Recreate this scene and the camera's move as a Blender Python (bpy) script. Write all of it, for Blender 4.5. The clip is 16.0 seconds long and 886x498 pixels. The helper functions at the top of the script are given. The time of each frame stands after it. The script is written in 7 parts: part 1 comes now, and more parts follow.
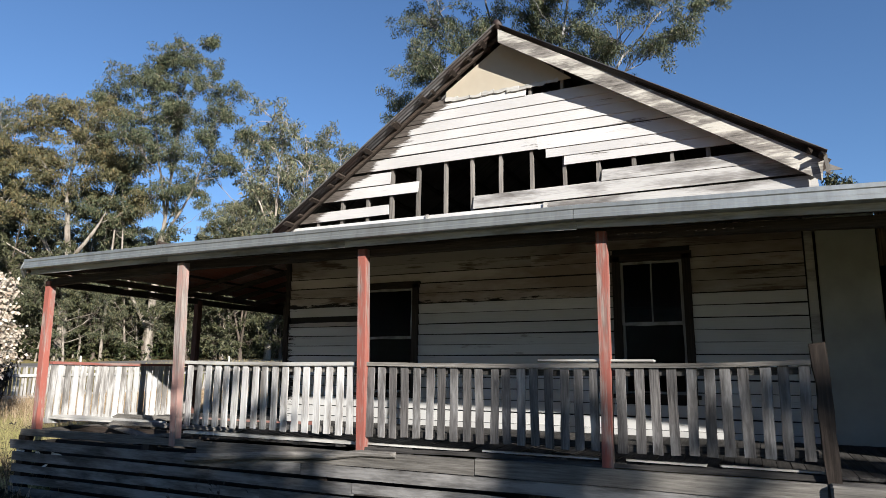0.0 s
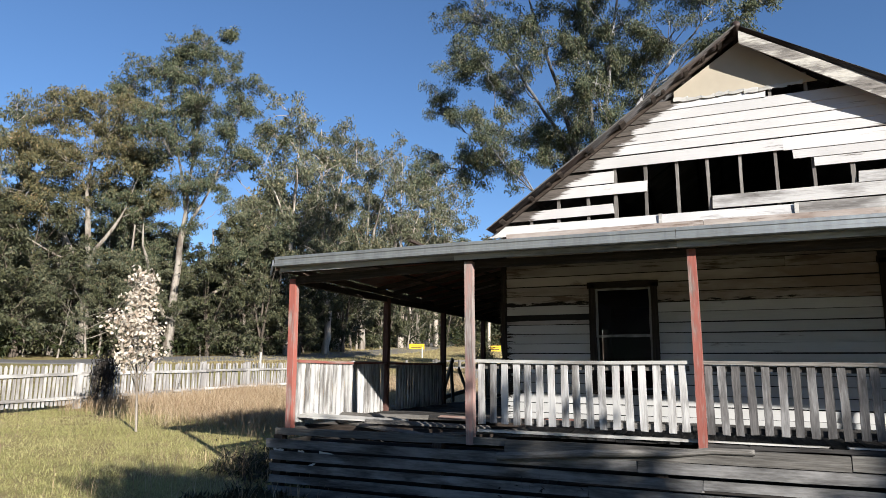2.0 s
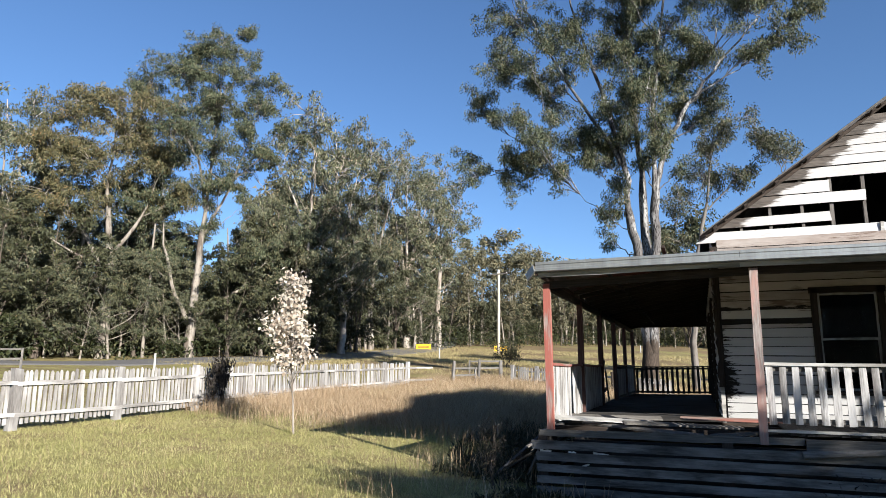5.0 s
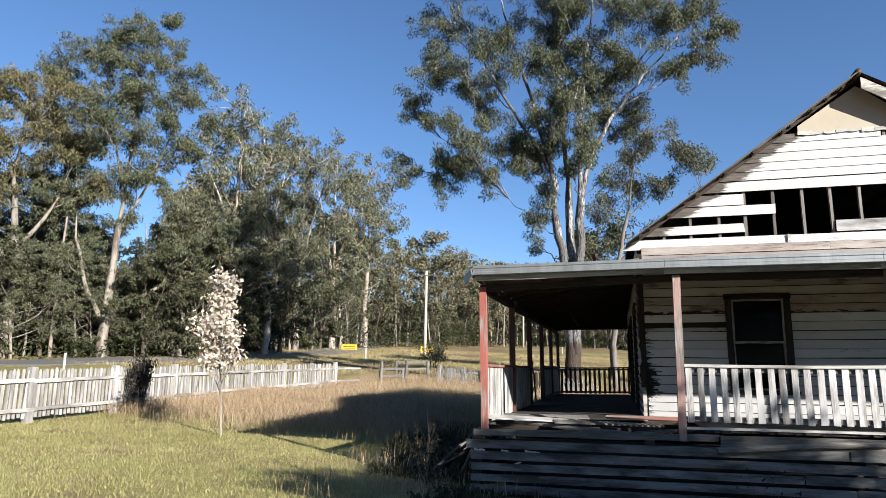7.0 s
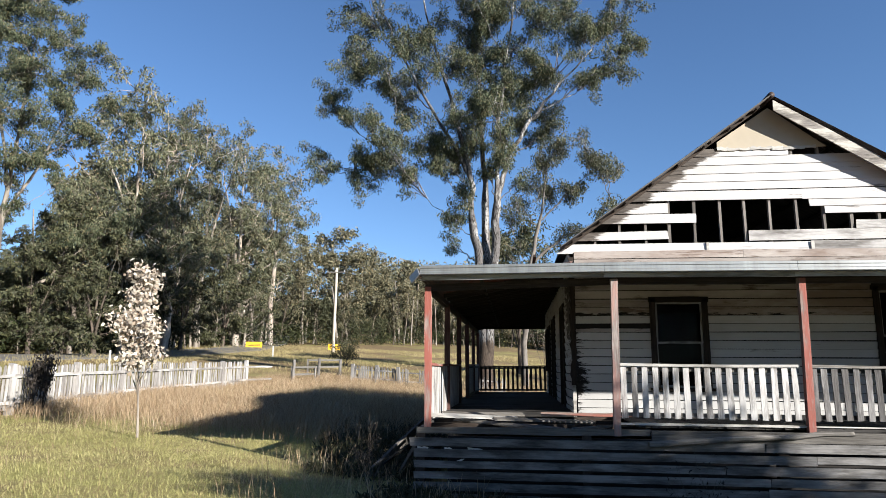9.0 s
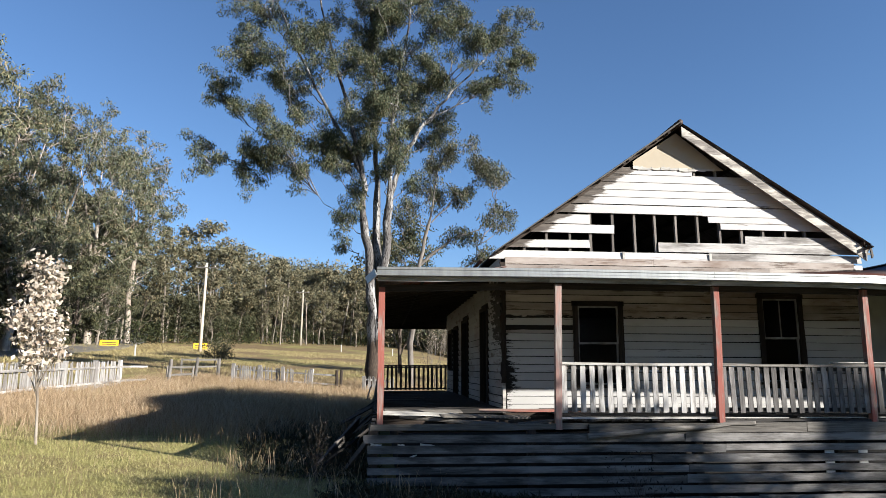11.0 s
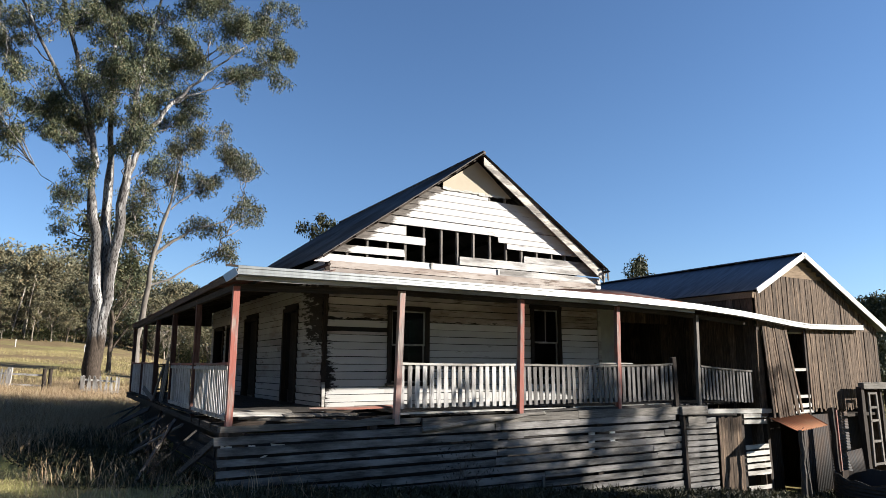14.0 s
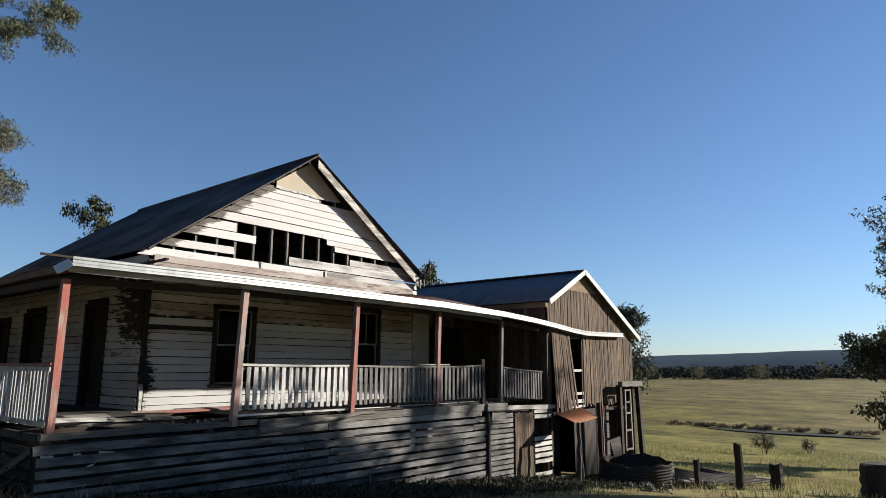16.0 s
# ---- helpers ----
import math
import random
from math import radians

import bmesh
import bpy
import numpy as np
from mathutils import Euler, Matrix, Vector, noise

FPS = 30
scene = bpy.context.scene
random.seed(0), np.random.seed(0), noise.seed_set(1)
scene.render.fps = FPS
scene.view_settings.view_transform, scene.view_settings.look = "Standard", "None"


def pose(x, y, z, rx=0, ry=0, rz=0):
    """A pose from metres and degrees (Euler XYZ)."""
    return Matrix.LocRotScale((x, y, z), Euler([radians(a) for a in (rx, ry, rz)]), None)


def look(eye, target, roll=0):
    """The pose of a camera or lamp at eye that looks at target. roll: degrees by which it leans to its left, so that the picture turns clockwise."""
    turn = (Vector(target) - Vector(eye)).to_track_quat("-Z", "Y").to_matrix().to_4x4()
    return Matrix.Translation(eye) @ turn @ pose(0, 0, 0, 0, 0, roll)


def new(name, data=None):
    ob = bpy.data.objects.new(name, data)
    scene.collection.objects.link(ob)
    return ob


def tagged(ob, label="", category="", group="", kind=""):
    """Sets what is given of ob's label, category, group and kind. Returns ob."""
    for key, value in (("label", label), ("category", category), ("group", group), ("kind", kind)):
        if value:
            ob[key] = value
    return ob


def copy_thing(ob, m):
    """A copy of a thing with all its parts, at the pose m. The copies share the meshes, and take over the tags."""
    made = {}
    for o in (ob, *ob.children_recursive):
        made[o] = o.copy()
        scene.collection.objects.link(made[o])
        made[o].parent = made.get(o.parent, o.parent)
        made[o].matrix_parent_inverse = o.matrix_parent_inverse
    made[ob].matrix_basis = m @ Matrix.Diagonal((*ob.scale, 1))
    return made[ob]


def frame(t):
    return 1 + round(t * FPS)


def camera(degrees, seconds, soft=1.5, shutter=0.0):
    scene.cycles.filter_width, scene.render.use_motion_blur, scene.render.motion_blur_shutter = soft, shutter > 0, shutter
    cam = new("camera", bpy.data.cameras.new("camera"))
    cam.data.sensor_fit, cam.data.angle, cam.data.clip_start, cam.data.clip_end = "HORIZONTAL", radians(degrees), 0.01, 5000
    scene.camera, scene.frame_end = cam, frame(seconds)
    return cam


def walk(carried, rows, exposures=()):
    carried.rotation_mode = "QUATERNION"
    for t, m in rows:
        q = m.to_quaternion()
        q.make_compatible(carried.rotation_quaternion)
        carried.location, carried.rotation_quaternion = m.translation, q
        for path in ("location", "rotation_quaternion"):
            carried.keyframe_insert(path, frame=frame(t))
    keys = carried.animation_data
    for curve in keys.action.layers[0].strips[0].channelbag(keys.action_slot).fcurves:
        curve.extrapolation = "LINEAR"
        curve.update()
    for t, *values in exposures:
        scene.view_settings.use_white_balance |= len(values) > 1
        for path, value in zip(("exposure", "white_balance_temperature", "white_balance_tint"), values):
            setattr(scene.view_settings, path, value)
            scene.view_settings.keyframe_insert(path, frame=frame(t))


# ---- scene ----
cam = camera(68.3, 16.0, 0.8)
PATH = [
    (0, (9.514, -6.184, 1.479), (8.681, -4.405, 1.853), 0.6),
    (0.5, (8.65, -6.595, 1.477), (7.83, -4.809, 1.848), 0.7),
    (1, (7.731, -7.022, 1.472), (6.922, -5.231, 1.84), 0.6),
    (1.5, (6.811, -7.433, 1.469), (6.018, -5.633, 1.835), 0.6),
    (2, (5.936, -7.835, 1.48), (5.158, -6.029, 1.841), 0.5),
    (2.5, (5.11, -8.205, 1.486), (4.341, -6.394, 1.844), 0.5),
    (3, (4.325, -8.533, 1.488), (3.565, -6.718, 1.845), 0.5),
    (3.2, (4.053, -8.656, 1.485), (3.293, -6.841, 1.842), 0.5),
    (5.3, (2.087, -9.691, 1.496), (1.399, -7.848, 1.859), 0.4),
    (5.5, (2.046, -9.736, 1.497), (1.379, -7.886, 1.861), 0.5),
    (6, (2.042, -9.783, 1.502), (1.426, -7.915, 1.865), 0.5),
    (6.5, (2.085, -9.793, 1.495), (1.519, -7.909, 1.859), 0.5),
    (7, (2.089, -9.804, 1.498), (1.59, -7.902, 1.862), 0.4),
    (7.5, (2.065, -9.801, 1.501), (1.636, -7.882, 1.864), 0.4),
    (8, (1.972, -9.82, 1.514), (1.616, -7.885, 1.875), 0.3),
    (10.3, (0.625, -10.243, 1.489), (0.633, -8.276, 1.851), 0.3),
    (10.5, (0.496, -10.264, 1.489), (0.551, -8.298, 1.85), 0.2),
    (11, (0.131, -10.32, 1.487), (0.316, -8.362, 1.848), 0.2),
    (11.5, (-0.245, -10.372, 1.494), (0.073, -8.431, 1.854), 0.2),
    (12, (-0.638, -10.393, 1.492), (-0.184, -8.479, 1.853), 0.1),
    (12.5, (-1.054, -10.419, 1.488), (-0.459, -8.544, 1.85), 0.1),
    (13, (-1.485, -10.413, 1.495), (-0.743, -8.591, 1.854), 0.1),
    (13.2, (-1.66, -10.403, 1.496), (-0.86, -8.605, 1.852), -0.1),
    (13.5, (-1.906, -10.365, 1.498), (-1.023, -8.606, 1.857), 0.1),
    (14, (-2.306, -10.268, 1.524), (-1.295, -8.58, 1.88), 0.1),
    (14.5, (-2.685, -10.193, 1.556), (-1.54, -8.592, 1.907), 0.2),
    (15, (-3.042, -10.083, 1.561), (-1.755, -8.593, 1.913), 0.2),
    (15.5, (-3.382, -9.955, 1.549), (-1.975, -8.579, 1.904), 0.3),
    (16, (-3.536, -9.86, 1.541), (-2.019, -8.607, 1.899), 0.2),
]
walk(cam, [(t, look(eye, target, roll)) for t, eye, target, roll in PATH], [(0, 1.32, 6250, 10), (3, 1.34, 6200, 10), (5.5, 1.47, 6200, 10), (8.5, 1.47, 6250, 10), (11, 1.46, 6350, 10), (13.5, 1.54, 6500, 10), (14.5, 1.52, 6550, 10), (15.3, 1.33, 6600, 10), (16, 1.15, 6600, 10)])

# ---- sky and sun ----
SUN = Vector((1.44, -1.0, 0.64)).normalized()
world = bpy.data.worlds.new("sky")
scene.world = world
world.use_nodes = True
wn = world.node_tree
sky = wn.nodes.new("ShaderNodeTexSky")
sky.sky_type = "NISHITA"
sky.sun_disc = False
sky.sun_elevation = math.asin(SUN.z)
sky.sun_rotation = math.atan2(SUN.x, SUN.y)
sky.air_density, sky.dust_density, sky.ozone_density = 1.0, 0.03, 5.2
wn.nodes["Background"].inputs[1].default_value = 0.057
tint = wn.nodes.new("ShaderNodeMix")
tint.data_type, tint.blend_type = "RGBA", "MULTIPLY"
tint.inputs[0].default_value = 1.0
# a thin blue haze all round the horizon
way = wn.nodes.new("ShaderNodeTexCoord")
split = wn.nodes.new("ShaderNodeSeparateXYZ")
haze = wn.nodes.new("ShaderNodeValToRGB")
wn.links.new(way.outputs["Generated"], split.inputs[0])
wn.links.new(split.outputs[2], haze.inputs[0])
haze.color_ramp.elements[0].position, haze.color_ramp.elements[0].color = 0.0, (0.86, 0.90, 1.08, 1.0)
haze.color_ramp.elements[1].position, haze.color_ramp.elements[1].color = 0.32, (1.05, 1.02, 1.03, 1.0)
low_haze = haze.color_ramp.elements.new(0.13)
low_haze.color = (1.02, 0.99, 1.04, 1.0)
wn.links.new(haze.outputs[0], tint.inputs[7])
wn.links.new(sky.outputs[0], tint.inputs[6])
wn.links.new(tint.outputs[2], wn.nodes["Background"].inputs[0])
sun = new("sun", bpy.data.lights.new("sun", "SUN"))
sun.data.energy, sun.data.angle, sun.data.color = 5.0, radians(0.5), (1.0, 0.925, 0.82)
sun.matrix_world = look(SUN * 60, (0, 0, 0))

rnd = random.Random(7)


# ---- materials ----
class Mat:
    """A small writer of node materials."""

    def __init__(self, name, rough=0.8, metal=0.0, spec=0.3):
        self.m = bpy.data.materials.new(name)
        self.m.use_nodes = True
        self.t = self.m.node_tree
        self.b = self.t.nodes["Principled BSDF"]
        self.b.inputs["Roughness"].default_value = rough
        self.b.inputs["Metallic"].default_value = metal
        self.b.inputs["Specular IOR Level"].default_value = spec
        self.pos = None

    def n(self, kind, **inputs):
        node = self.t.nodes.new(kind)
        for k, v in inputs.items():
            key = k.replace("_", " ")
            if isinstance(v, bpy.types.NodeSocket):
                self.t.links.new(v, node.inputs[key])
            else:
                node.inputs[key].default_value = v
        return node

    def coords(self, scale=(1, 1, 1), jitter=True):
        tc = self.t.nodes.new("ShaderNodeTexCoord")
        out = tc.outputs["Object"]
        if jitter:
            info = self.t.nodes.new("ShaderNodeObjectInfo")
            mul = self.t.nodes.new("ShaderNodeVectorMath")
            mul.operation = "MULTIPLY_ADD"
            comb = self.t.nodes.new("ShaderNodeCombineXYZ")
            for i in range(3):
                self.t.links.new(info.outputs["Random"], comb.inputs[i])
            self.t.links.new(comb.outputs[0], mul.inputs[0])
            mul.inputs[1].default_value = (7.3, 13.1, 5.7)
            self.t.links.new(out, mul.inputs[2])
            out = mul.outputs[0]
        mp = self.t.nodes.new("ShaderNodeMapping")
        mp.inputs["Scale"].default_value = scale
        self.t.links.new(out, mp.inputs["Vector"])
        return mp.outputs[0]

    def noise(self, vec, scale, detail=4.0, rough=0.55):
        node = self.t.nodes.new("ShaderNodeTexNoise")
        self.t.links.new(vec, node.inputs["Vector"])
        node.inputs["Scale"].default_value = scale
        node.inputs["Detail"].default_value = detail
        node.inputs["Roughness"].default_value = rough
        return node.outputs["Fac"]

    def ramp(self, fac, stops):
        node = self.t.nodes.new("ShaderNodeValToRGB")
        els = node.color_ramp.elements
        while len(els) < len(stops):
            els.new(0.5)
        for e, (p, c) in zip(els, stops):
            e.position = p
            e.color = (*c, 1) if len(c) == 3 else c
        self.t.links.new(fac, node.inputs[0])
        return node.outputs[0]

    def step(self, fac, lo, hi):
        node = self.t.nodes.new("ShaderNodeMapRange")
        self.t.links.new(fac, node.inputs[0])
        node.inputs[1].default_value, node.inputs[2].default_value = lo, hi
        return node.outputs[0]

    def mix(self, fac, a, b, mode="MIX"):
        node = self.t.nodes.new("ShaderNodeMix")
        node.data_type, node.blend_type = "RGBA", mode
        for sock, v in ((node.inputs[0], fac), (node.inputs[6], a), (node.inputs[7], b)):
            if isinstance(v, bpy.types.NodeSocket):
                self.t.links.new(v, sock)
            elif isinstance(v, (int, float)):
                sock.default_value = v
            else:
                sock.default_value = (*v, 1)
        return node.outputs[2]

    def math(self, op, a, b=0.0):
        node = self.t.nodes.new("ShaderNodeMath")
        node.operation = op
        for sock, v in ((node.inputs[0], a), (node.inputs[1], b)):
            if isinstance(v, bpy.types.NodeSocket):
                self.t.links.new(v, sock)
            else:
                sock.default_value = v
        return node.outputs[0]

    def rand(self):
        return self.t.nodes.new("ShaderNodeObjectInfo").outputs["Random"]

    def island(self):
        return self.t.nodes.new("ShaderNodeNewGeometry").outputs["Random Per Island"]

    def color(self, sock):
        self.t.links.new(sock, self.b.inputs["Base Color"])
        return self

    def bump(self, height, strength=0.4, dist=0.01):
        node = self.t.nodes.new("ShaderNodeBump")
        node.inputs["Strength"].default_value, node.inputs["Distance"].default_value = strength, dist
        self.t.links.new(height, node.inputs["Height"])
        self.t.links.new(node.outputs[0], self.b.inputs["Normal"])
        return self


def grain_scale(axis):
    return {"x": (0.5, 9, 9), "y": (9, 0.5, 9), "z": (9, 9, 0.5)}[axis]


def bare_wood(name, axis, dark, mid, light, vary=0.25):
    """Weathered timber with its grain along an axis."""
    k = Mat(name, 0.85, spec=0.2)
    v = k.coords(grain_scale(axis))
    fine = k.noise(v, 6.0, 6, 0.65)
    broad = k.noise(k.coords((0.6, 0.6, 0.6)), 1.6, 3)
    c = k.ramp(fine, [(0.25, dark), (0.5, mid), (0.75, light)])
    c = k.mix(k.step(broad, 0.35, 0.7), c, k.mix(0.5, c, dark))
    hsv = k.n("ShaderNodeHueSaturation", Color=c)
    k.t.links.new(k.math("ADD", k.math("MULTIPLY", k.rand(), 2 * vary), 1 - vary), hsv.inputs["Value"])
    k.color(hsv.outputs[0]).bump(fine, 0.6, 0.006)
    return k.m


def painted_wood(name, axis, paint, dark, light, lo, hi, patch=2.2, vary=0.12, stain=None, rot=None, rake=None, often=0.46):
    """Old paint worn through to grey timber; lo and hi set how much of it is gone."""
    k = Mat(name, 0.7, spec=0.3)
    v = k.coords(grain_scale(axis))
    fine = k.noise(v, 6.0, 6, 0.65)
    stretched = {"x": (0.45, 2, 2), "y": (2, 0.45, 2), "z": (2, 2, 0.45)}[axis]
    wear = k.noise(k.coords(stretched), patch, 5, 0.62)
    both = k.math("ADD", k.math("MULTIPLY", wear, 0.7), k.math("MULTIPLY", fine, 0.3))
    if rake:
        # paint weathered off towards the roof slope and round one patch
        rx, rz, slope = rake
        sp = k.n("ShaderNodeSeparateXYZ", Vector=k.coords((1, 1, 1), False))
        d = k.math("ADD", k.math("SUBTRACT", sp.outputs[0], rx), k.math("DIVIDE", k.math("SUBTRACT", rz, sp.outputs[2]), slope))
        both = k.math("ADD", both, k.math("MULTIPLY", k.step(d, 0.62, 0.12), 0.34))
        patch_d = k.math("SQRT", k.math("ADD", k.math("POWER", k.math("SUBTRACT", sp.outputs[0], 7.9), 2.0), k.math("MULTIPLY", k.math("POWER", k.math("SUBTRACT", sp.outputs[2], 4.95), 2.0), 4.0)))
        both = k.math("ADD", both, k.math("MULTIPLY", k.step(patch_d, 0.8, 0.2), 0.045))
    gone = k.step(both, lo, hi)
    wood = k.ramp(fine, [(0.3, dark), (0.7, light)])
    dirt = k.noise(k.coords((1, 1, 1)), 1.1, 4)
    coat = k.mix(k.step(dirt, 0.35, 0.75), paint, tuple(p * 0.82 for p in paint))
    c = k.mix(gone, coat, wood)
    if stain:
        # brown weather stains in long streaks
        far = k.noise(k.coords((0.35, 0.35, 1.1), False), 1.3, 5, 0.65)
        c = k.mix(k.math("MULTIPLY", k.step(far, often, often + 0.2), 0.8), c, stain)
    if rot:
        # black rot spreading from the house corner, strongest between two heights
        (ax_i, start, reach), (z0, z1, z2, z3), base, gain, size = rot
        sp = k.n("ShaderNodeSeparateXYZ", Vector=k.coords((1, 1, 1), False))
        near = k.step(sp.outputs[ax_i], start + reach, start)
        band = k.math("MULTIPLY", k.step(sp.outputs[2], z0, z1), k.step(sp.outputs[2], z3, z2))
        rag = k.noise(k.coords({"x": (0.8, 1, 5), "y": (1, 0.8, 4)}[axis], False), size, 6, 0.7)
        amt = k.math("ADD", k.math("MULTIPLY", near, k.math("ADD", k.math("MULTIPLY", band, gain), base)), rag)
        c = k.mix(k.step(amt, 0.84, 0.90), c, (0.012, 0.010, 0.009))
    hsv = k.n("ShaderNodeHueSaturation", Color=c)
    k.t.links.new(k.math("ADD", k.math("MULTIPLY", k.rand(), 2 * vary), 1 - vary), hsv.inputs["Value"])
    k.color(hsv.outputs[0]).bump(k.math("SUBTRACT", fine, k.math("MULTIPLY", gone, 0.6)), 0.7, 0.007)
    return k.m


def plain(name, col, rough=0.8, metal=0.0, var=0.15, scale=8.0, bump=0.2):
    k = Mat(name, rough, metal)
    f = k.noise(k.coords((1, 1, 1)), scale, 5)
    k.color(k.mix(k.step(f, 0.3, 0.7), tuple(c * (1 - var) for c in col), tuple(min(1, c * (1 + var)) for c in col)))
    k.bump(f, bump, 0.01)
    return k.m


WHITE = (0.78, 0.77, 0.73)
CREAM = (0.74, 0.68, 0.55)
GREY_D, GREY_L = (0.055, 0.048, 0.042), (0.26, 0.24, 0.215)
ROT_FRONT = ((0, 2.57, 0.55), (0.95, 1.15, 1.5, 1.9), 0.38, 0.19, 6.0)
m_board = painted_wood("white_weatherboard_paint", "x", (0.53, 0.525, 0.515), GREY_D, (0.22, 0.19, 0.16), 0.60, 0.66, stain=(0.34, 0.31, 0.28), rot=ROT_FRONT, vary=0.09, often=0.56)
# lowest courses: unstained copy of the paint, toned for the sunlit strip
m_board_low = painted_wood("sunlit_course_weatherboard_paint", "x", (0.446, 0.446, 0.44), (0.112, 0.101, 0.0895), (0.223, 0.206, 0.189), 0.66, 0.72, rot=ROT_FRONT, vary=0.04)
# upper courses: brown stains, plus a darker tone for the eave shade
m_board_top = painted_wood("stained_shaded_weatherboard_paint", "x", (0.42, 0.385, 0.355), (0.025, 0.02, 0.017), (0.18, 0.14, 0.115), 0.54, 0.60, stain=(0.17, 0.12, 0.095), rot=((0, 4.9, 7.5), (2.43, 2.47, 2.54, 2.62), 0.0, 0.42, 3.5), vary=0.25, often=0.42)
m_gable = painted_wood("gable_paint", "x", (0.446, 0.439, 0.433), (0.0167, 0.0139, 0.0117), (0.122, 0.105, 0.0918), 0.61, 0.67, 1.6, 0.06, rake=(6.38, 6.66, 0.712))
m_gable_low = painted_wood("lower_gable_paint", "x", (0.47, 0.468, 0.465), (0.0446, 0.0389, 0.0361), (0.201, 0.183, 0.173), 0.57, 0.66, 1.8, 0.06)
m_gable_raw = painted_wood("bare_gable_ends", "x", (0.36, 0.331, 0.295), (0.036, 0.0259, 0.0187), (0.144, 0.108, 0.0792), 0.34, 0.46, 1.6)
m_sideboard = painted_wood("side_weatherboard_paint", "y", (0.40, 0.405, 0.40), GREY_D, (0.22, 0.18, 0.15), 0.55, 0.63, stain=(0.20, 0.14, 0.11), rot=((1, 2.60, 3.0), (1.5, 2.2, 3.4, 3.8), 0.02, 0.54, 2.8), often=0.5)
m_post = painted_wood("red_oxide_post_paint", "z", (0.254, 0.0824, 0.0634), (0.0761, 0.0538, 0.0475), (0.292, 0.228, 0.203), 0.46, 0.57, 3.0)
m_post_worn = painted_wood("faded_pink_post_paint", "z", (0.317, 0.19, 0.165), (0.0761, 0.0634, 0.0571), (0.317, 0.279, 0.26), 0.42, 0.55, 3.0)
m_red_x = painted_wood("red_oxide_rail_paint", "y", (0.22, 0.075, 0.06), (0.05, 0.035, 0.03), (0.26, 0.19, 0.17), 0.47, 0.57)
m_red_long = painted_wood("red_oxide_board_paint", "x", (0.253, 0.106, 0.0845), (0.0986, 0.0704, 0.0563), (0.296, 0.239, 0.211), 0.46, 0.56)
# side posts: red-brown with the veranda's shade put into the colour
m_post_side = bare_wood("shade_dark_red_post_timber", "z", (0.03, 0.018, 0.015), (0.09, 0.045, 0.037), (0.16, 0.09, 0.075))
m_picket = painted_wood("railing_picket_paint", "z", (0.453, 0.447, 0.436), (0.0477, 0.0447, 0.0418), (0.203, 0.191, 0.179), 0.46, 0.58, 2.0, 0.18)
m_picket_old = painted_wood("bleached_railing_picket", "z", (0.285, 0.281, 0.279), (0.014, 0.0125, 0.0125), (0.125, 0.119, 0.116), 0.35, 0.50, 2.6, 0.32)
m_rail = painted_wood("rail_paint", "x", (0.409, 0.402, 0.379), (0.0699, 0.0641, 0.0583), (0.233, 0.222, 0.203), 0.48, 0.62)
m_grey_x = bare_wood("silvered_timber_along", "x", (0.0517, 0.0471, 0.043), (0.138, 0.13, 0.118), (0.23, 0.218, 0.201))
m_grey_y = bare_wood("silvered_timber_across", "y", (0.0517, 0.0471, 0.043), (0.126, 0.118, 0.11), (0.207, 0.195, 0.177))
m_grey_z = bare_wood("silvered_timber_upright", "z", (0.0571, 0.0519, 0.0475), (0.152, 0.142, 0.13), (0.254, 0.241, 0.221))
m_skirt = painted_wood("weathered_skirt_board", "x", (0.205, 0.20, 0.196), (0.009, 0.008, 0.007), (0.09, 0.087, 0.084), 0.42, 0.58, 2.6, 0.16)
m_gable_grey = painted_wood("worn_gable_board", "x", (0.411, 0.406, 0.395), (0.05, 0.0473, 0.0446), (0.201, 0.189, 0.178), 0.46, 0.60, 2.0, 0.12)
m_brown_z = bare_wood("brown_shed_timber", "z", (0.011, 0.00736, 0.00552), (0.0874, 0.0607, 0.0423), (0.258, 0.189, 0.133), 0.45)
m_brown_x = bare_wood("brown_gable_timber", "x", (0.072, 0.0495, 0.0315), (0.216, 0.158, 0.104), (0.324, 0.252, 0.18), 0.2)
m_dark = bare_wood("dark_frame_timber", "z", (0.012, 0.01, 0.009), (0.035, 0.027, 0.022), (0.07, 0.055, 0.045), 0.15)
m_darkx = bare_wood("dark_rafter_timber", "x", (0.014, 0.011, 0.009), (0.04, 0.031, 0.025), (0.08, 0.062, 0.052), 0.15)
m_eave = bare_wood("rotten_eave_timber", "y", (0.03, 0.02, 0.015), (0.085, 0.058, 0.044), (0.16, 0.115, 0.09))
# near-black lining: the shade of gaps and rooms is put into its colour
m_inside = plain("shade_black_lining", (0.022, 0.02, 0.019), 0.9)
# weathered deck timber, taken near black to hold the veranda's shade
m_deck_x = bare_wood("weathered_shade_dark_deck_along", "x", (0.0102, 0.00935, 0.0085), (0.0382, 0.0357, 0.034), (0.085, 0.0808, 0.0765), 0.35)
m_deck_y = bare_wood("weathered_shade_dark_deck_across", "y", (0.0102, 0.00935, 0.0085), (0.0382, 0.0357, 0.034), (0.085, 0.0808, 0.0765), 0.35)
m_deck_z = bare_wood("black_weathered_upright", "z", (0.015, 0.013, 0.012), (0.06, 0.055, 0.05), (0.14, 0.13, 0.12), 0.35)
m_panel = plain("faded_panel_paint", (0.36, 0.37, 0.345), 0.85, var=0.12, scale=3)
m_white_trim = painted_wood("white_trim_paint", "x", (0.467, 0.467, 0.456), (0.117, 0.111, 0.099), (0.234, 0.222, 0.204), 0.66, 0.74)
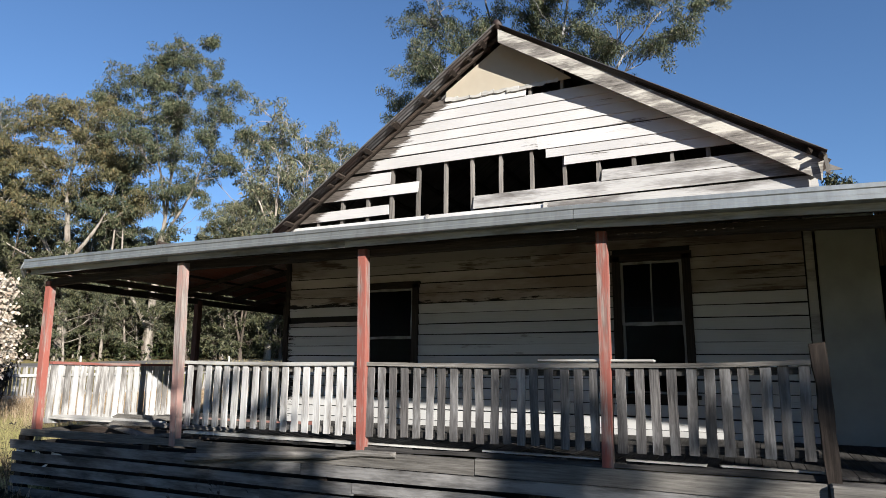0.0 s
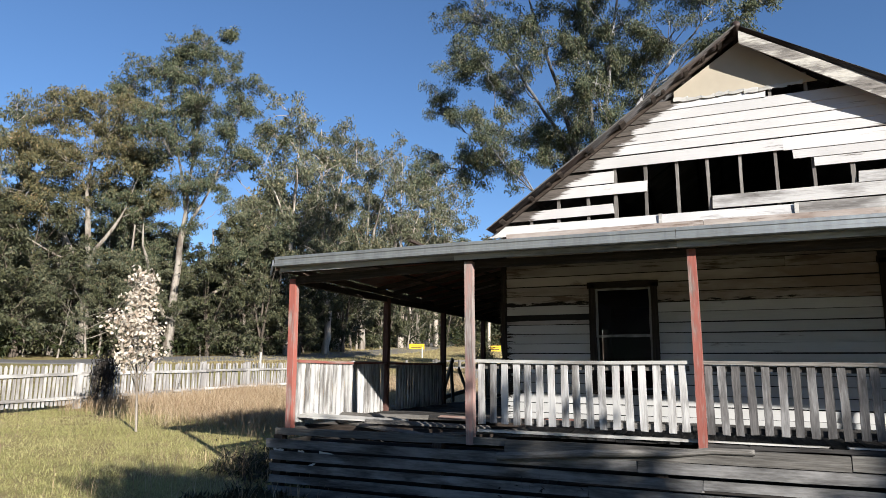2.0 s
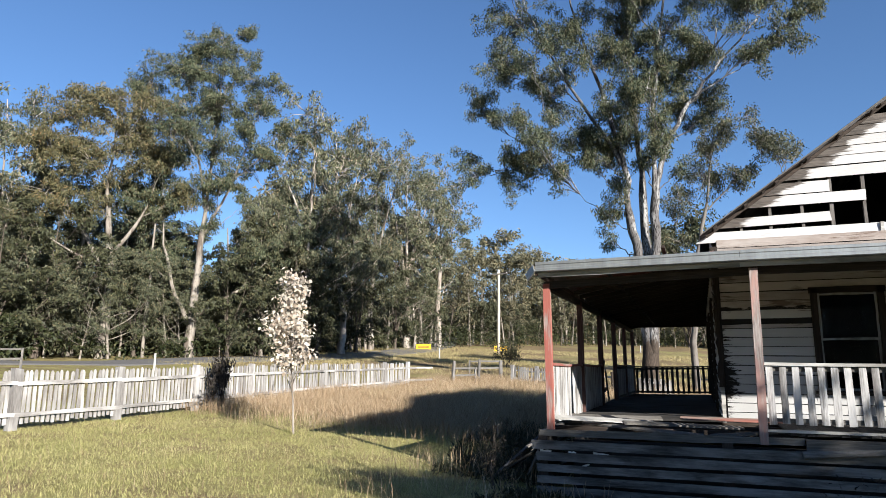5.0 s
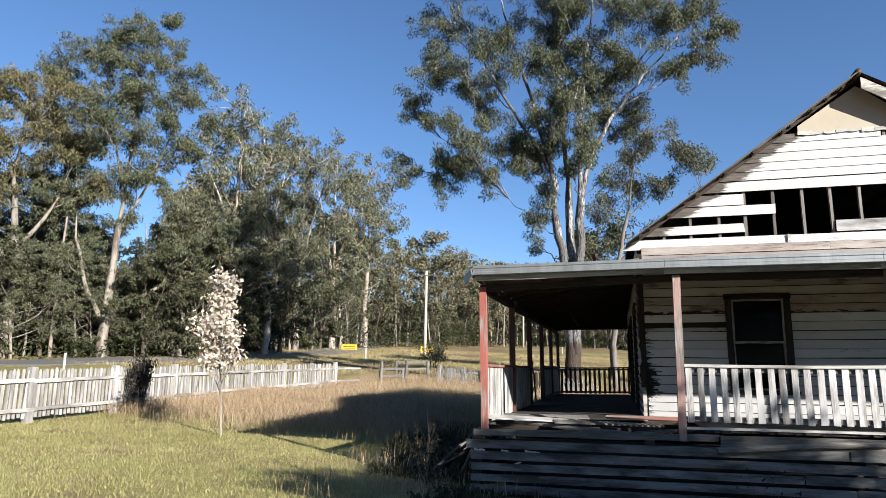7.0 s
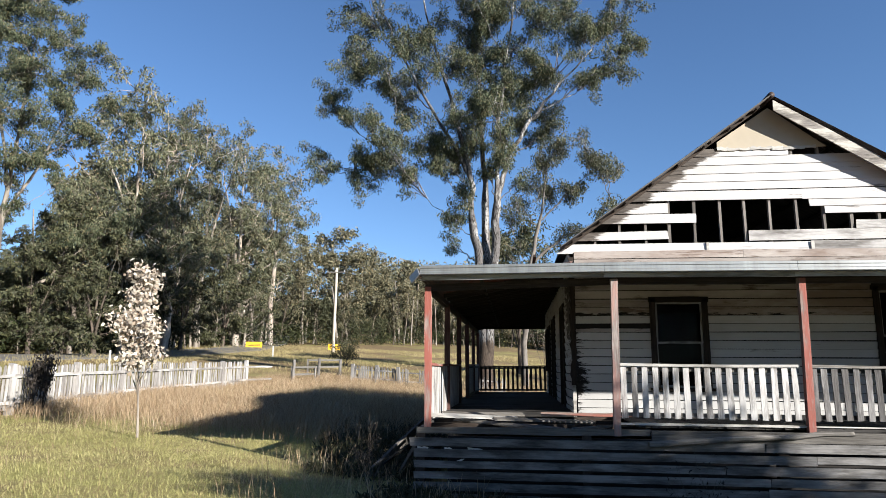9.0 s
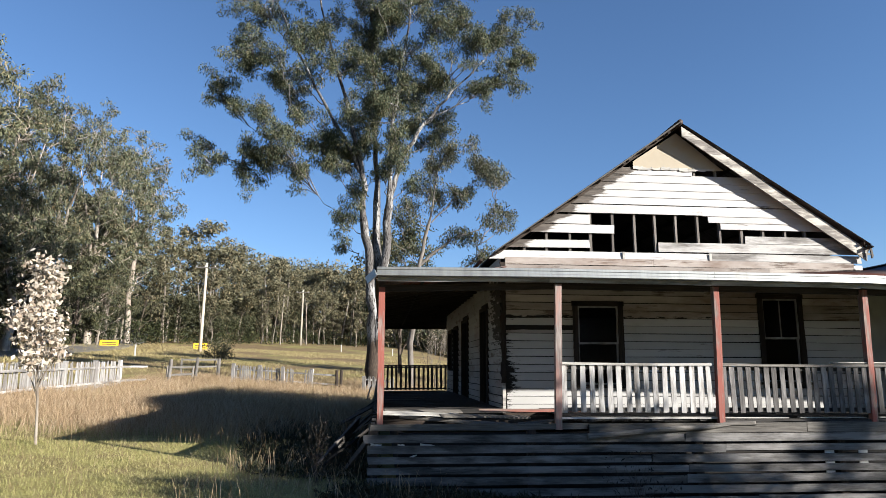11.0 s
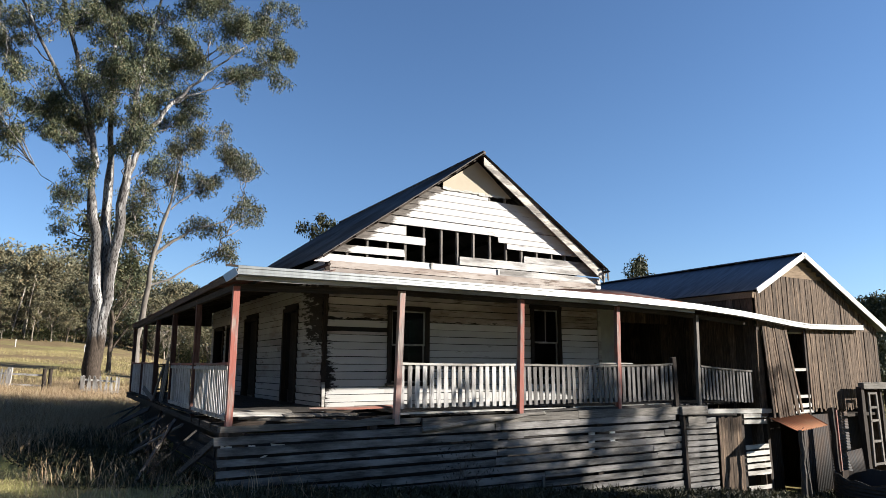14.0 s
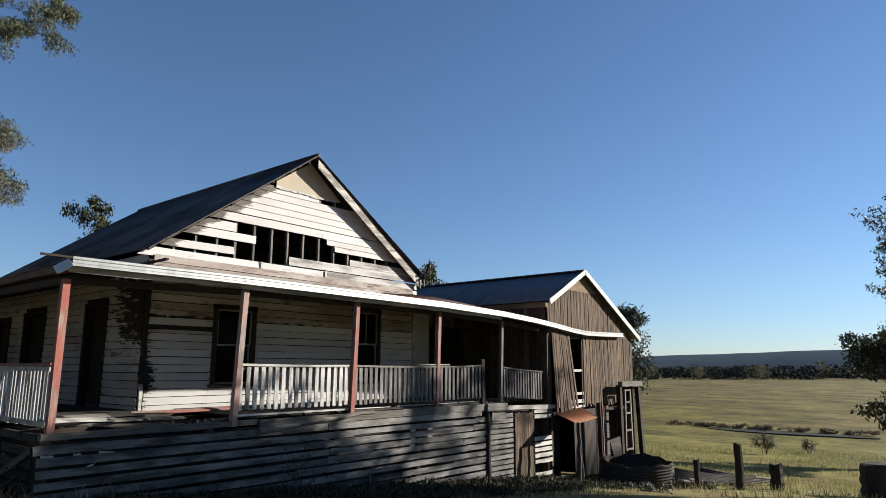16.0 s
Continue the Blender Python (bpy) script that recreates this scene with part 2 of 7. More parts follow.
m_sash = painted_wood("sash_paint", "z", (0.289, 0.285, 0.272), (0.051, 0.0467, 0.0425), (0.17, 0.162, 0.153), 0.48, 0.6)
m_tan = plain("tan_fibro_sheet", (0.353, 0.313, 0.246), 0.85, var=0.06, scale=3)


def glass_mat():
    k = Mat("dusty_window_glass", 0.12, spec=0.25)
    k.b.inputs["Base Color"].default_value = (0.02, 0.02, 0.02, 1)
    k.b.inputs["Alpha"].default_value = 0.10
    return k.m


m_glass = glass_mat()


def iron_mat(name, base, rust, lo, hi, rough=0.55, metal=0.35, run=(3, 0.6, 0.6), depth=0.2):
    k = Mat(name, rough, metal)
    broad = k.noise(k.coords((1, 1, 1), False), 0.55, 6, 0.6)
    streak = k.noise(k.coords(run, False), 2.5, 6, 0.65)
    f = k.step(k.math("ADD", k.math("MULTIPLY", broad, 0.65), k.math("MULTIPLY", streak, 0.35)), lo, hi)
    tint = k.mix(k.step(streak, 0.3, 0.7), tuple(b * (1 - depth) for b in base), tuple(b * (1 + depth) for b in base))
    k.color(k.mix(f, tint, rust))
    k.bump(streak, 0.15, 0.01)
    return k.m


m_iron_dark = iron_mat("dark_roof_iron", (0.088, 0.086, 0.088), (0.036, 0.024, 0.02), 0.47, 0.57, 0.6, 0.1, (0.4, 8, 0.4), 0.95)
m_iron_rust = iron_mat("rusted_red_iron", (0.22, 0.20, 0.19), (0.15, 0.05, 0.03), 0.40, 0.54, 0.75, 0.15, (6, 0.5, 0.5), 0.7)
m_iron_blue = iron_mat("blue_grey_shed_iron", (0.115, 0.125, 0.145), (0.13, 0.11, 0.10), 0.66, 0.8, 0.55, 0.15, (0.5, 6, 0.5), 0.45)
m_zinc = iron_mat("galvanised_gutter", (0.321, 0.334, 0.332), (0.135, 0.124, 0.113), 0.54, 0.72, 0.38, 0.7)
# rusty tank and scrap iron, darkened for the shadow it stands in
m_tank = iron_mat("shadow_dark_tank_iron", (0.028, 0.028, 0.03), (0.04, 0.024, 0.016), 0.45, 0.6, 0.85, 0.0)


# ---- helpers for meshes ----
def mesh_ob(name, verts, faces, mat, parent=None, label="", smooth=False):
    me = bpy.data.meshes.new(name)
    me.from_pydata([tuple(v) for v in verts], [], faces)
    me.materials.append(mat)
    if smooth:
        me.shade_smooth()
    me.update()
    ob = new(name, me)
    if parent is not None:
        ob.parent = parent
    if label:
        ob["label"] = label
    return ob


def part(name, bm, mat, parent=None, label="", smooth=False):
    me = bpy.data.meshes.new(name)
    bmesh.ops.recalc_face_normals(bm, faces=bm.faces[:])
    bm.to_mesh(me)
    bm.free()
    me.materials.append(mat)
    if smooth:
        me.shade_smooth()
    ob = new(name, me)
    if parent is not None:
        ob.parent = parent
    if label:
        ob["label"] = label
    return ob


def empty(name, label="", category="", group="", kind="", at=None):
    ob = new(name)
    ob.empty_display_size = 0.2
    if at is not None:
        ob.location = at
    return tagged(ob, label, category, group, kind)


def sweep(rings):
    """Vertices and faces of a closed tube through rings of equal length, with end caps."""
    k = len(rings[0])
    verts = [v for ring in rings for v in ring]
    faces = []
    for i in range(len(rings) - 1):
        for j in range(k):
            a, b = i * k + j, i * k + (j + 1) % k
            faces.append((a, b, b + k, a + k))
    faces.append(tuple(range(k - 1, -1, -1)))
    faces.append(tuple(range((len(rings) - 1) * k, len(rings) * k)))
    return verts, faces


def plank_geo(a, b, w, t, nrm, rough=0.004, segs=3, bend=0.0, ragged=0.0):
    """A sawn plank from a to b, w wide, t thick, its face towards nrm; worn edges, ragged ends."""
    a, b, nrm = Vector(a), Vector(b), Vector(nrm).normalized()
    ax = (b - a).normalized()
    side = ax.cross(nrm).normalized()
    nrm = side.cross(ax).normalized()
    rings = []
    for i in range(segs + 1):
        f = i / segs
        c = a.lerp(b, f) + nrm * (bend * math.sin(f * math.pi)) + side * rnd.uniform(-rough, rough)
        ww, tt = w / 2 + rnd.uniform(-rough, rough), t / 2
        ring = []
        for s, u in ((-1, -1), (1, -1), (1, 1), (-1, 1)):
            p = c + side * (s * ww) + nrm * (u * tt)
            if i in (0, segs) and ragged:
                p += ax * rnd.uniform(-ragged, ragged)
            ring.append(p)
        rings.append(ring)
    return sweep(rings)


def plank(name, a, b, w, t, nrm, mat, parent=None, label="", **kw):
    v, f = plank_geo(a, b, w, t, nrm, **kw)
    return mesh_ob(name, v, f, mat, parent, label)


def join_geo(list_of):
    vs, fs = [], []
    for v, f in list_of:
        o = len(vs)
        vs += list(v)
        fs += [tuple(i + o for i in face) for face in f]
    return vs, fs


def box_geo(x0, x1, y0, y1, z0, z1):
    v = [(x, y, z) for x in (x0, x1) for y in (y0, y1) for z in (z0, z1)]
    f = [(0, 1, 3, 2), (4, 6, 7, 5), (0, 4, 5, 1), (2, 3, 7, 6), (0, 2, 6, 4), (1, 5, 7, 3)]
    return v, f


def box(name, x0, x1, y0, y1, z0, z1, mat, parent=None, label=""):
    return mesh_ob(name, *box_geo(x0, x1, y0, y1, z0, z1), mat, parent, label)


def bevel_box(name, x0, x1, y0, y1, z0, z1, mat, parent=None, label="", r=0.01):
    bm = bmesh.new()
    bmesh.ops.create_cube(bm, size=1, matrix=Matrix.LocRotScale(((x0 + x1) / 2, (y0 + y1) / 2, (z0 + z1) / 2), None, (x1 - x0, y1 - y0, z1 - z0)))
    bmesh.ops.bevel(bm, geom=bm.edges[:], offset=r, segments=1, affect="EDGES")
    return part(name, bm, mat, parent, label)


def corrugated(name, p00, p10, p01, p11, mat, parent=None, label="", pitch=0.076, depth=0.018, rows=2, ragged=0.0):
    """A sheet of corrugated iron over four corners; the ribs run from the edge p00-p10 to the edge p01-p11. Sags a little."""
    p00, p10, p01, p11 = (Vector(p) for p in (p00, p10, p01, p11))
    n = max(4, int(((p10 - p00).length + (p11 - p01).length) / 2 / pitch * 4))
    up = (p10 - p00).cross(p01 - p00).normalized()
    if up.z < 0:
        up = -up
    verts, faces = [], []
    lip = [rnd.uniform(-ragged, ragged) for _ in range(n // 26 + 2)]
    for side in (0, 1):
        for j in range(rows + 1):
            for i in range(n + 1):
                u, v = i / n, j / rows
                if v == 1 and ragged:
                    v += lip[i // 26]
                p = p00.lerp(p10, u).lerp(p01.lerp(p11, u), v)
                p += up * (depth / 2 * math.sin(i * math.pi / 2) - side * 0.003)
                verts.append(p)
    w = n + 1
    off = (rows + 1) * w
    for j in range(rows):
        for i in range(n):
            a = j * w + i
            faces.append((a, a + 1, a + 1 + w, a + w))
            faces.append((off + a, off + a + w, off + a + 1 + w, off + a + 1))
    for i in range(n):
        a, b = i, rows * w + i
        faces += [(a, off + a, off + a + 1, a + 1), (b, b + 1, off + b + 1, off + b)]
    return mesh_ob(name, verts, faces, mat, parent, label, smooth=True)

# ---- ground ----
def smooth(a, b, x):
    f = min(1.0, max(0.0, (x - a) / (b - a)))
    return f * f * (3 - 2 * f)


OX, OY = 2.0, -10.4
# distance of the forest edge by bearing to the left of north
EDGE = [(75, 58), (55, 58), (43, 62), (31, 68), (26, 90), (18, 104), (13, 116), (8, 130), (0, 140), (-12, 130), (-34, 120)]


def along(table, b):
    for (b0, v0), (b1, v1) in zip(table, table[1:]):
        if b0 >= b >= b1:
            return v0 + (v1 - v0) * (b - b0) / (b1 - b0)
    return table[-1][1] if b < table[-1][0] else table[0][1]


def ground_z(x, y):
    """Height of the land: a yard that falls to the right into a creek valley and rises to the road on the left."""
    z = -0.3
    z += 0.042 * min(max(-x, 0.0), 60.0) - 0.092 * min(max(x, 0.0), 30.0)
    z += (0.016 * min(max(y, 0.0), 25.0) + 0.055 * min(max(y - 25.0, 0.0), 140.0)) * smooth(45, 5, x)
    z += 0.35 * smooth(-1.0, -9.0, y) * smooth(16, 4, x)
    far = math.hypot(x, y)
    if x > 25:
        d = x - 25 + 0.2 * max(0, -y)
        z += -0.055 * min(d, 45) + 0.017 * min(max(d - 45, 0), 130)
    z += 0.06 * noise.noise((x * 0.13, y * 0.13, 3.1)) * smooth(3, 10, far)
    z += 1.2 * noise.noise((x * 0.012, y * 0.012, 1.7)) * smooth(60, 140, far)
    d = math.hypot(x - OX, y - OY)
    if d > 55 and y > -20:
        # the wooded rise behind the forest edge
        b = math.degrees(math.atan2(OX - x, y - OY))
        e = along(EDGE, b)
        z += 10 * smooth(e + 6, e + 80, d) * smooth(95, 75, b) * smooth(-45, -30, b)
    return z


def axis_steps(lo, hi, fine_lo, fine_hi, fine):
    out, v = [], fine_lo
    while v < fine_hi:
        out.append(v)
        v += fine
    step, v = fine, fine_hi
    while v < hi:
        out.append(v)
        step *= 1.09
        v += step
    out.append(hi)
    step, v = fine, fine_lo
    low = []
    while v > lo:
        step *= 1.09
        v -= step
        low.append(max(v, lo))
    return low[::-1] + out


def build_ground():
    xs = axis_steps(-1400, 1400, -16, 24, 0.5)
    ys = axis_steps(-1400, 1400, -14, 34, 0.5)
    verts = [(x, y, ground_z(x, y)) for y in ys for x in xs]
    w = len(xs)
    faces = [(j * w + i, j * w + i + 1, (j + 1) * w + i + 1, (j + 1) * w + i) for j in range(len(ys) - 1) for i in range(w - 1)]
    k = Mat("paddock_grass", 0.95, spec=0.1)
    v = k.coords((1, 1, 1), False)
    tuft = k.noise(v, 0.55, 7, 0.75)
    fine, mid, broad = k.math("ADD", k.math("MULTIPLY", k.noise(v, 14, 6, 0.7), 0.6), k.math("MULTIPLY", tuft, 0.4)), k.noise(v, 0.9, 5), k.noise(v, 0.045, 4)
    green = k.ramp(fine, [(0.3, (0.085, 0.085, 0.027)), (0.5, (0.235, 0.22, 0.08)), (0.72, (0.36, 0.325, 0.15))])
    dry = k.ramp(fine, [(0.3, (0.06, 0.042, 0.024)), (0.55, (0.19, 0.14, 0.078)), (0.8, (0.36, 0.285, 0.17))])
    # the slope beyond the creek is rough and dry
    sp = k.n("ShaderNodeSeparateXYZ", Vector=v)
    clod = k.noise(k.coords((1, 0.7, 1), False), 0.12, 8, 0.7)
    slope = k.math("MULTIPLY", k.step(sp.outputs[0], 70, 82), k.step(clod, 0.30, 0.55))
    f = k.step(k.math("ADD", k.math("MULTIPLY", mid, 0.55), k.math("MULTIPLY", broad, 0.45)), 0.44, 0.62)
    f = k.math("MAXIMUM", f, slope)
    f = k.math("MAXIMUM", f, k.math("MULTIPLY", k.step(sp.outputs[1], 22, 34), k.step(k.noise(v, 0.12, 5, 0.6), 0.62, 0.5)))
    tuss = k.noise(k.coords((1, 0.75, 1), False), 0.16, 12, 0.8)
    near_slope = k.ramp(tuss, [(0.36, (0.045, 0.05, 0.01)), (0.5, (0.13, 0.125, 0.026)), (0.66, (0.24, 0.205, 0.055))])
    far_slope = k.ramp(tuss, [(0.36, (0.026, 0.022, 0.008)), (0.5, (0.10, 0.08, 0.027)), (0.66, (0.20, 0.16, 0.056))])
    away = k.step(sp.outputs[0], 16, 26)
    green = k.mix(away, green, near_slope)
    dry = k.mix(away, dry, far_slope)
    k.color(k.mix(f, green, dry)).bump(fine, 0.8, 0.05)
    ob = mesh_ob("ground", verts, faces, k.m, smooth=True)
    return tagged(ob, "sloping yard and paddock of green and dry grass", "ground", kind="structure")


build_ground()

# ---- house: walls ----
WX0, WX1, WY0, WY1 = 2.55, 10.22, 2.60, 13.3
FLOOR = 0.74
EXPO = 0.154
RIDGE_X, RIDGE_Z = 6.38, 6.66


SLOPE_L, SLOPE_R = 0.712, 0.618


def roof_z(x):
    """Top of the roof slopes over x; the right slope is the flatter."""
    return RIDGE_Z - (SLOPE_R if x > RIDGE_X else SLOPE_L) * abs(x - RIDGE_X)


def rake_z(x):
    return roof_z(x) - 0.09


def cut(spans, lo, hi):
    out = []
    for a, b in spans:
        if hi <= a or lo >= b:
            out.append((a, b))
        else:
            if lo > a:
                out.append((a, lo))
            if hi < b:
                out.append((hi, b))
    return out


WINDOWS = ((3.98, 5.02, 1.16, 2.82), (7.91, 8.89, 1.22, 3.02))
wall_front = empty("wall_front", "front wall of peeling white weatherboards with a missing board", "wall", kind="structure")
z = 0.66
while z < 3.66:
    spans = [(WX0 + 0.07, WX1 - 0.06)]
    for x0, x1, z0, z1 in WINDOWS:
        if z + EXPO > z0 - 0.02 and z < z1 - 0.03:
            spans = cut(spans, x0, x1)
    if 2.15 < z < 2.30:
        spans = cut(spans, WX0, WINDOWS[0][0])
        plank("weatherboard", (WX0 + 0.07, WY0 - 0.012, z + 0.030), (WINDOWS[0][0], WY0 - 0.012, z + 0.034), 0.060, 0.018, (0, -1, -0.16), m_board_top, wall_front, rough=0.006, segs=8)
    pieces = []
    for a, b in spans:
        if b - a > 3.2 and rnd.random() < 0.7:
            m = rnd.uniform(a + 1, b - 1)
            pieces += [(a, m - 0.002), (m + 0.002, b)]
        else:
            pieces.append((a, b))
    for a, b in pieces:
        zz = z + EXPO / 2 + rnd.uniform(-0.004, 0.004)
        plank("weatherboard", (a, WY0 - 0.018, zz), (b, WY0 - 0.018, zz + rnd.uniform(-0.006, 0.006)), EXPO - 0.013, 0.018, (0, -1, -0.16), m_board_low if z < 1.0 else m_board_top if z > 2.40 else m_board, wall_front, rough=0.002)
    z += EXPO
# lining behind the boards, with openings
geos = []
spans_x = [(WX0 + 0.06, WINDOWS[0][0]), (WINDOWS[0][1], WINDOWS[1][0]), (WINDOWS[1][1], WX1 - 0.02)]
for a, b in spans_x:
    geos.append(box_geo(a, b, WY0 + 0.02, WY0 + 0.10, 0.62, 3.72))
for x0, x1, z0, z1 in WINDOWS:
    geos.append(box_geo(x0, x1, WY0 + 0.02, WY0 + 0.10, 0.62, z0))
    geos.append(box_geo(x0, x1, WY0 + 0.02, WY0 + 0.10, z1, 3.72))
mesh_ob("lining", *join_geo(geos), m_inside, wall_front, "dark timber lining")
for x, z0, z1, mat in ((WX0 + 0.01, 0.62, 1.22, m_rail), (WX0 + 0.01, 1.22, 3.62, m_dark), (WX1, 0.62, 3.62, m_rail)):
    plank("corner_trim", (x, WY0 - 0.02, z0), (x, WY0 - 0.02, z1), 0.06 if z0 < 1 and x < 5 else 0.09, 0.045, (0, -1, 0), mat, wall_front, rough=0.004 if mat is m_rail else 0.016, segs=3 if mat is m_rail else 26)


def sash_window(name, x0, x1, z0, z1, label, mullion, plane_y):
    w = empty(name, label, "window", kind="structure")
    fr = 0.10
    for a, b, mat in (((x0 + fr / 2, z0), (x0 + fr / 2, z1), m_dark), ((x1 - fr / 2, z0), (x1 - fr / 2, z1), m_dark), ((x0 - 0.02, z1 - 0.02), (x1 + 0.02, z1 - 0.02), m_darkx)):
        plank("frame", (a[0], plane_y, a[1]), (b[0], plane_y, b[1]), fr, 0.09, (0, -1, 0), mat, w)
    plank("sill", (x0 - 0.04, plane_y - 0.03, z0), (x1 + 0.04, plane_y - 0.03, z0), 0.15, 0.05, (0, 0, 1), m_darkx, w)
    a, b = x0 + fr, x1 - fr
    mid = z0 + (z1 - z0) * 0.50
    for zz0, zz1, yy, bars in ((mid, z1 - 0.07, plane_y + 0.01, mullion), (z0 + 0.03, mid + 0.03, plane_y + 0.045, 0)):
        s = 0.035
        bars_of = [plank_geo((p[0], yy, p[1]), (q[0], yy, q[1]), s, 0.03, (0, -1, 0)) for p, q in (((a + s / 2, zz0), (a + s / 2, zz1)), ((b - s / 2, zz0), (b - s / 2, zz1)), ((a + s, zz0 + s / 2), (b - s, zz0 + s / 2)), ((a + s, zz1 - s / 2), (b - s, zz1 - s / 2)))]
        sash = mesh_ob("sash", *join_geo(bars_of), m_sash, w)
        for i in range(bars):
            xx = a + (b - a) * (i + 1) / (bars + 1)
            plank("glazing_bar", (xx, yy, zz0), (xx, yy, zz1), 0.022, 0.025, (0, -1, 0), m_sash, sash)
        box("pane", a + s, b - s, yy - 0.002, yy + 0.002, zz0 + s, zz1 - s, m_glass, sash)
    return w


sash_window("window_1", *WINDOWS[0], "dark-framed sash window, glass dusty and dark", 0, WY0 - 0.02)
sash_window("window_2", *WINDOWS[1], "dark-framed sash window with one upright bar", 1, WY0 - 0.02)

# side wall along the left veranda
SIDE_OPEN = ((4.25, 5.15, FLOOR, 2.80), (7.55, 8.75, FLOOR, 2.78), (9.9, 10.9, FLOOR, 2.72), (11.5, 12.7, 1.45, 2.70))
wall_side = empty("wall_side", "side wall of flaking weatherboards with dark doorways", "wall", kind="structure")
z = 0.66
while z < 3.62:
    spans = [(WY0 + 0.06, WY1)]
    for y0, y1, z0, z1 in SIDE_OPEN:
        if z + EXPO > z0 and z < z1 + 0.05:
            spans = cut(spans, y0 - 0.08, y1 + 0.08)
    for a, b in spans:
        zz = z + EXPO / 2 + rnd.uniform(-0.004, 0.004)
        plank("weatherboard", (WX0 - 0.018, a, zz), (WX0 - 0.018, b, zz), EXPO - 0.014, 0.018, (-1, 0, -0.16), m_sideboard, wall_side, rough=0.002)
    z += EXPO
geos, edges = [], [WY0 + 0.06] + [v for o in SIDE_OPEN for v in o[:2]] + [WY1]
for a, b in zip(edges[::2], edges[1::2]):
    geos.append(box_geo(WX0 + 0.02, WX0 + 0.10, a, b, 0.62, 3.72))
for y0, y1, z0, z1 in SIDE_OPEN:
    geos.append(box_geo(WX0 + 0.02, WX0 + 0.10, y0, y1, z1, 3.72))
    if z0 > FLOOR + 0.1:
        geos.append(box_geo(WX0 + 0.02, WX0 + 0.10, y0, y1, 0.62, z0))
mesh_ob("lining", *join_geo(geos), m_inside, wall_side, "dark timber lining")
for i, (y0, y1, z0, z1) in enumerate(SIDE_OPEN):
    d = empty("door_%d" % (i + 1) if z0 < 1 else "window_3", "open doorway with a dark timber frame" if z0 < 1 else "dark side window opening with timber frame", "doorway" if z0 < 1 else "window", kind="structure")
    for yy in (y0 - 0.035, y1 + 0.035):
        plank("frame", (WX0 - 0.02, yy, z0), (WX0 - 0.02, yy, z1 + 0.08), 0.09, 0.10, (-1, 0, 0), m_dark, d)
    plank("frame", (WX0 - 0.02, y0 - 0.08, z1 + 0.04), (WX0 - 0.02, y1 + 0.08, z1 + 0.04), 0.09, 0.10, (-1, 0, 0), m_dark, d)
    if z0 < 1:
        bevel_box("door_leaf", WX0 + 0.10, WX0 + 0.14, y0 + 0.02, y1 - 0.02, z0 + 0.02, z1 - 0.01, m_dark, d, "dark weathered door leaf")

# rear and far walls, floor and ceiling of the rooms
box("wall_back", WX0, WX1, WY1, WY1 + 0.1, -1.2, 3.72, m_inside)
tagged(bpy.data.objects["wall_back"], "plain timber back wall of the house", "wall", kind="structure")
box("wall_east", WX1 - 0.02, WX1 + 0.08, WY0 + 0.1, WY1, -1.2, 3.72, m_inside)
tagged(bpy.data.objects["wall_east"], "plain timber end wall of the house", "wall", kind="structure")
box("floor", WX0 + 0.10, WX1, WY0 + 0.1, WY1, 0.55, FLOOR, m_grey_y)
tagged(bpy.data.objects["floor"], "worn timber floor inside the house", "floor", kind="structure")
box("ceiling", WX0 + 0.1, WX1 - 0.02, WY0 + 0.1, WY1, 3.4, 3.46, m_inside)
tagged(bpy.data.objects["ceiling"], "dim timber ceiling inside the house", "ceiling", kind="structure")

# ---- gable ----
GY = 2.64
gable = empty("gable_wall", "gable wall of flaking white boards with a broken dark opening", "gable", kind="structure")


def left_at(z):
    return RIDGE_X - (RIDGE_Z - 0.045 - z) / SLOPE_L


def right_at(z):
    return RIDGE_X + (RIDGE_Z - 0.10 - z) / SLOPE_R


def gable_board(z0, z1, x0=None, x1=None, mat=None, dy=0.0, drop=0.0):
    """A board between two heights; ends left out run to the roof slopes, cut along them."""
    a0 = left_at(z0) if x0 is None else x0
    a1 = left_at(z1) if x0 is None else x0 + rnd.uniform(-0.02, 0.02)
    b0 = right_at(z0) if x1 is None else x1
    b1 = right_at(z1) if x1 is None else x1 + rnd.uniform(-0.02, 0.02)
    y, t = GY + dy, 0.02
    v = [(a0, y - 0.016, z0), (b0, y - 0.016, z0 - drop), (b1, y, z1 - drop), (a1, y, z1)]
    v += [(x, yy + t, zz) for x, yy, zz in v]
    f = [(0, 1, 2, 3), (7, 6, 5, 4), (0, 4, 5, 1), (1, 5, 6, 2), (2, 6, 7, 3), (3, 7, 4, 0)]
    mesh_ob("board", v, f, mat or m_gable, gable)


for z0, z1 in ((5.575, 5.735), (5.405, 5.58), (5.235, 5.41), (5.075, 5.24), (4.915, 5.08)):
    gable_board(z0, z1, None, 6.72 if z0 > 5.5 else None)
gable_board(4.71, 4.895, None, 6.9, None, -0.006)
gable_board(4.70, 4.90, 6.9, None)
gable_board(4.56, 4.70, 7.02, None)
gable_board(4.42, 4.565, 7.28, None)
gable_board(4.47, 4.67, None, 4.43)
gable_board(4.275, 4.455, None, 4.94, None, -0.004)
gable_board(3.945, 4.11, None, 4.42, None, 0, -0.02)
gable_board(3.91, 4.11, 5.88, None, m_gable_grey, -0.004, -0.02)
gable_board(4.12, 4.285, 7.80, None, m_gable_grey)
gable_board(3.70, 3.885, None, 5.1, m_gable_low)
gable_board(3.70, 3.885, 5.1, 7.0, m_gable_low)
gable_board(3.74, 3.90, 7.0, 10.40, m_gable_grey)
gable_board(3.52, 3.70, 2.62, 5.0, m_gable_low)
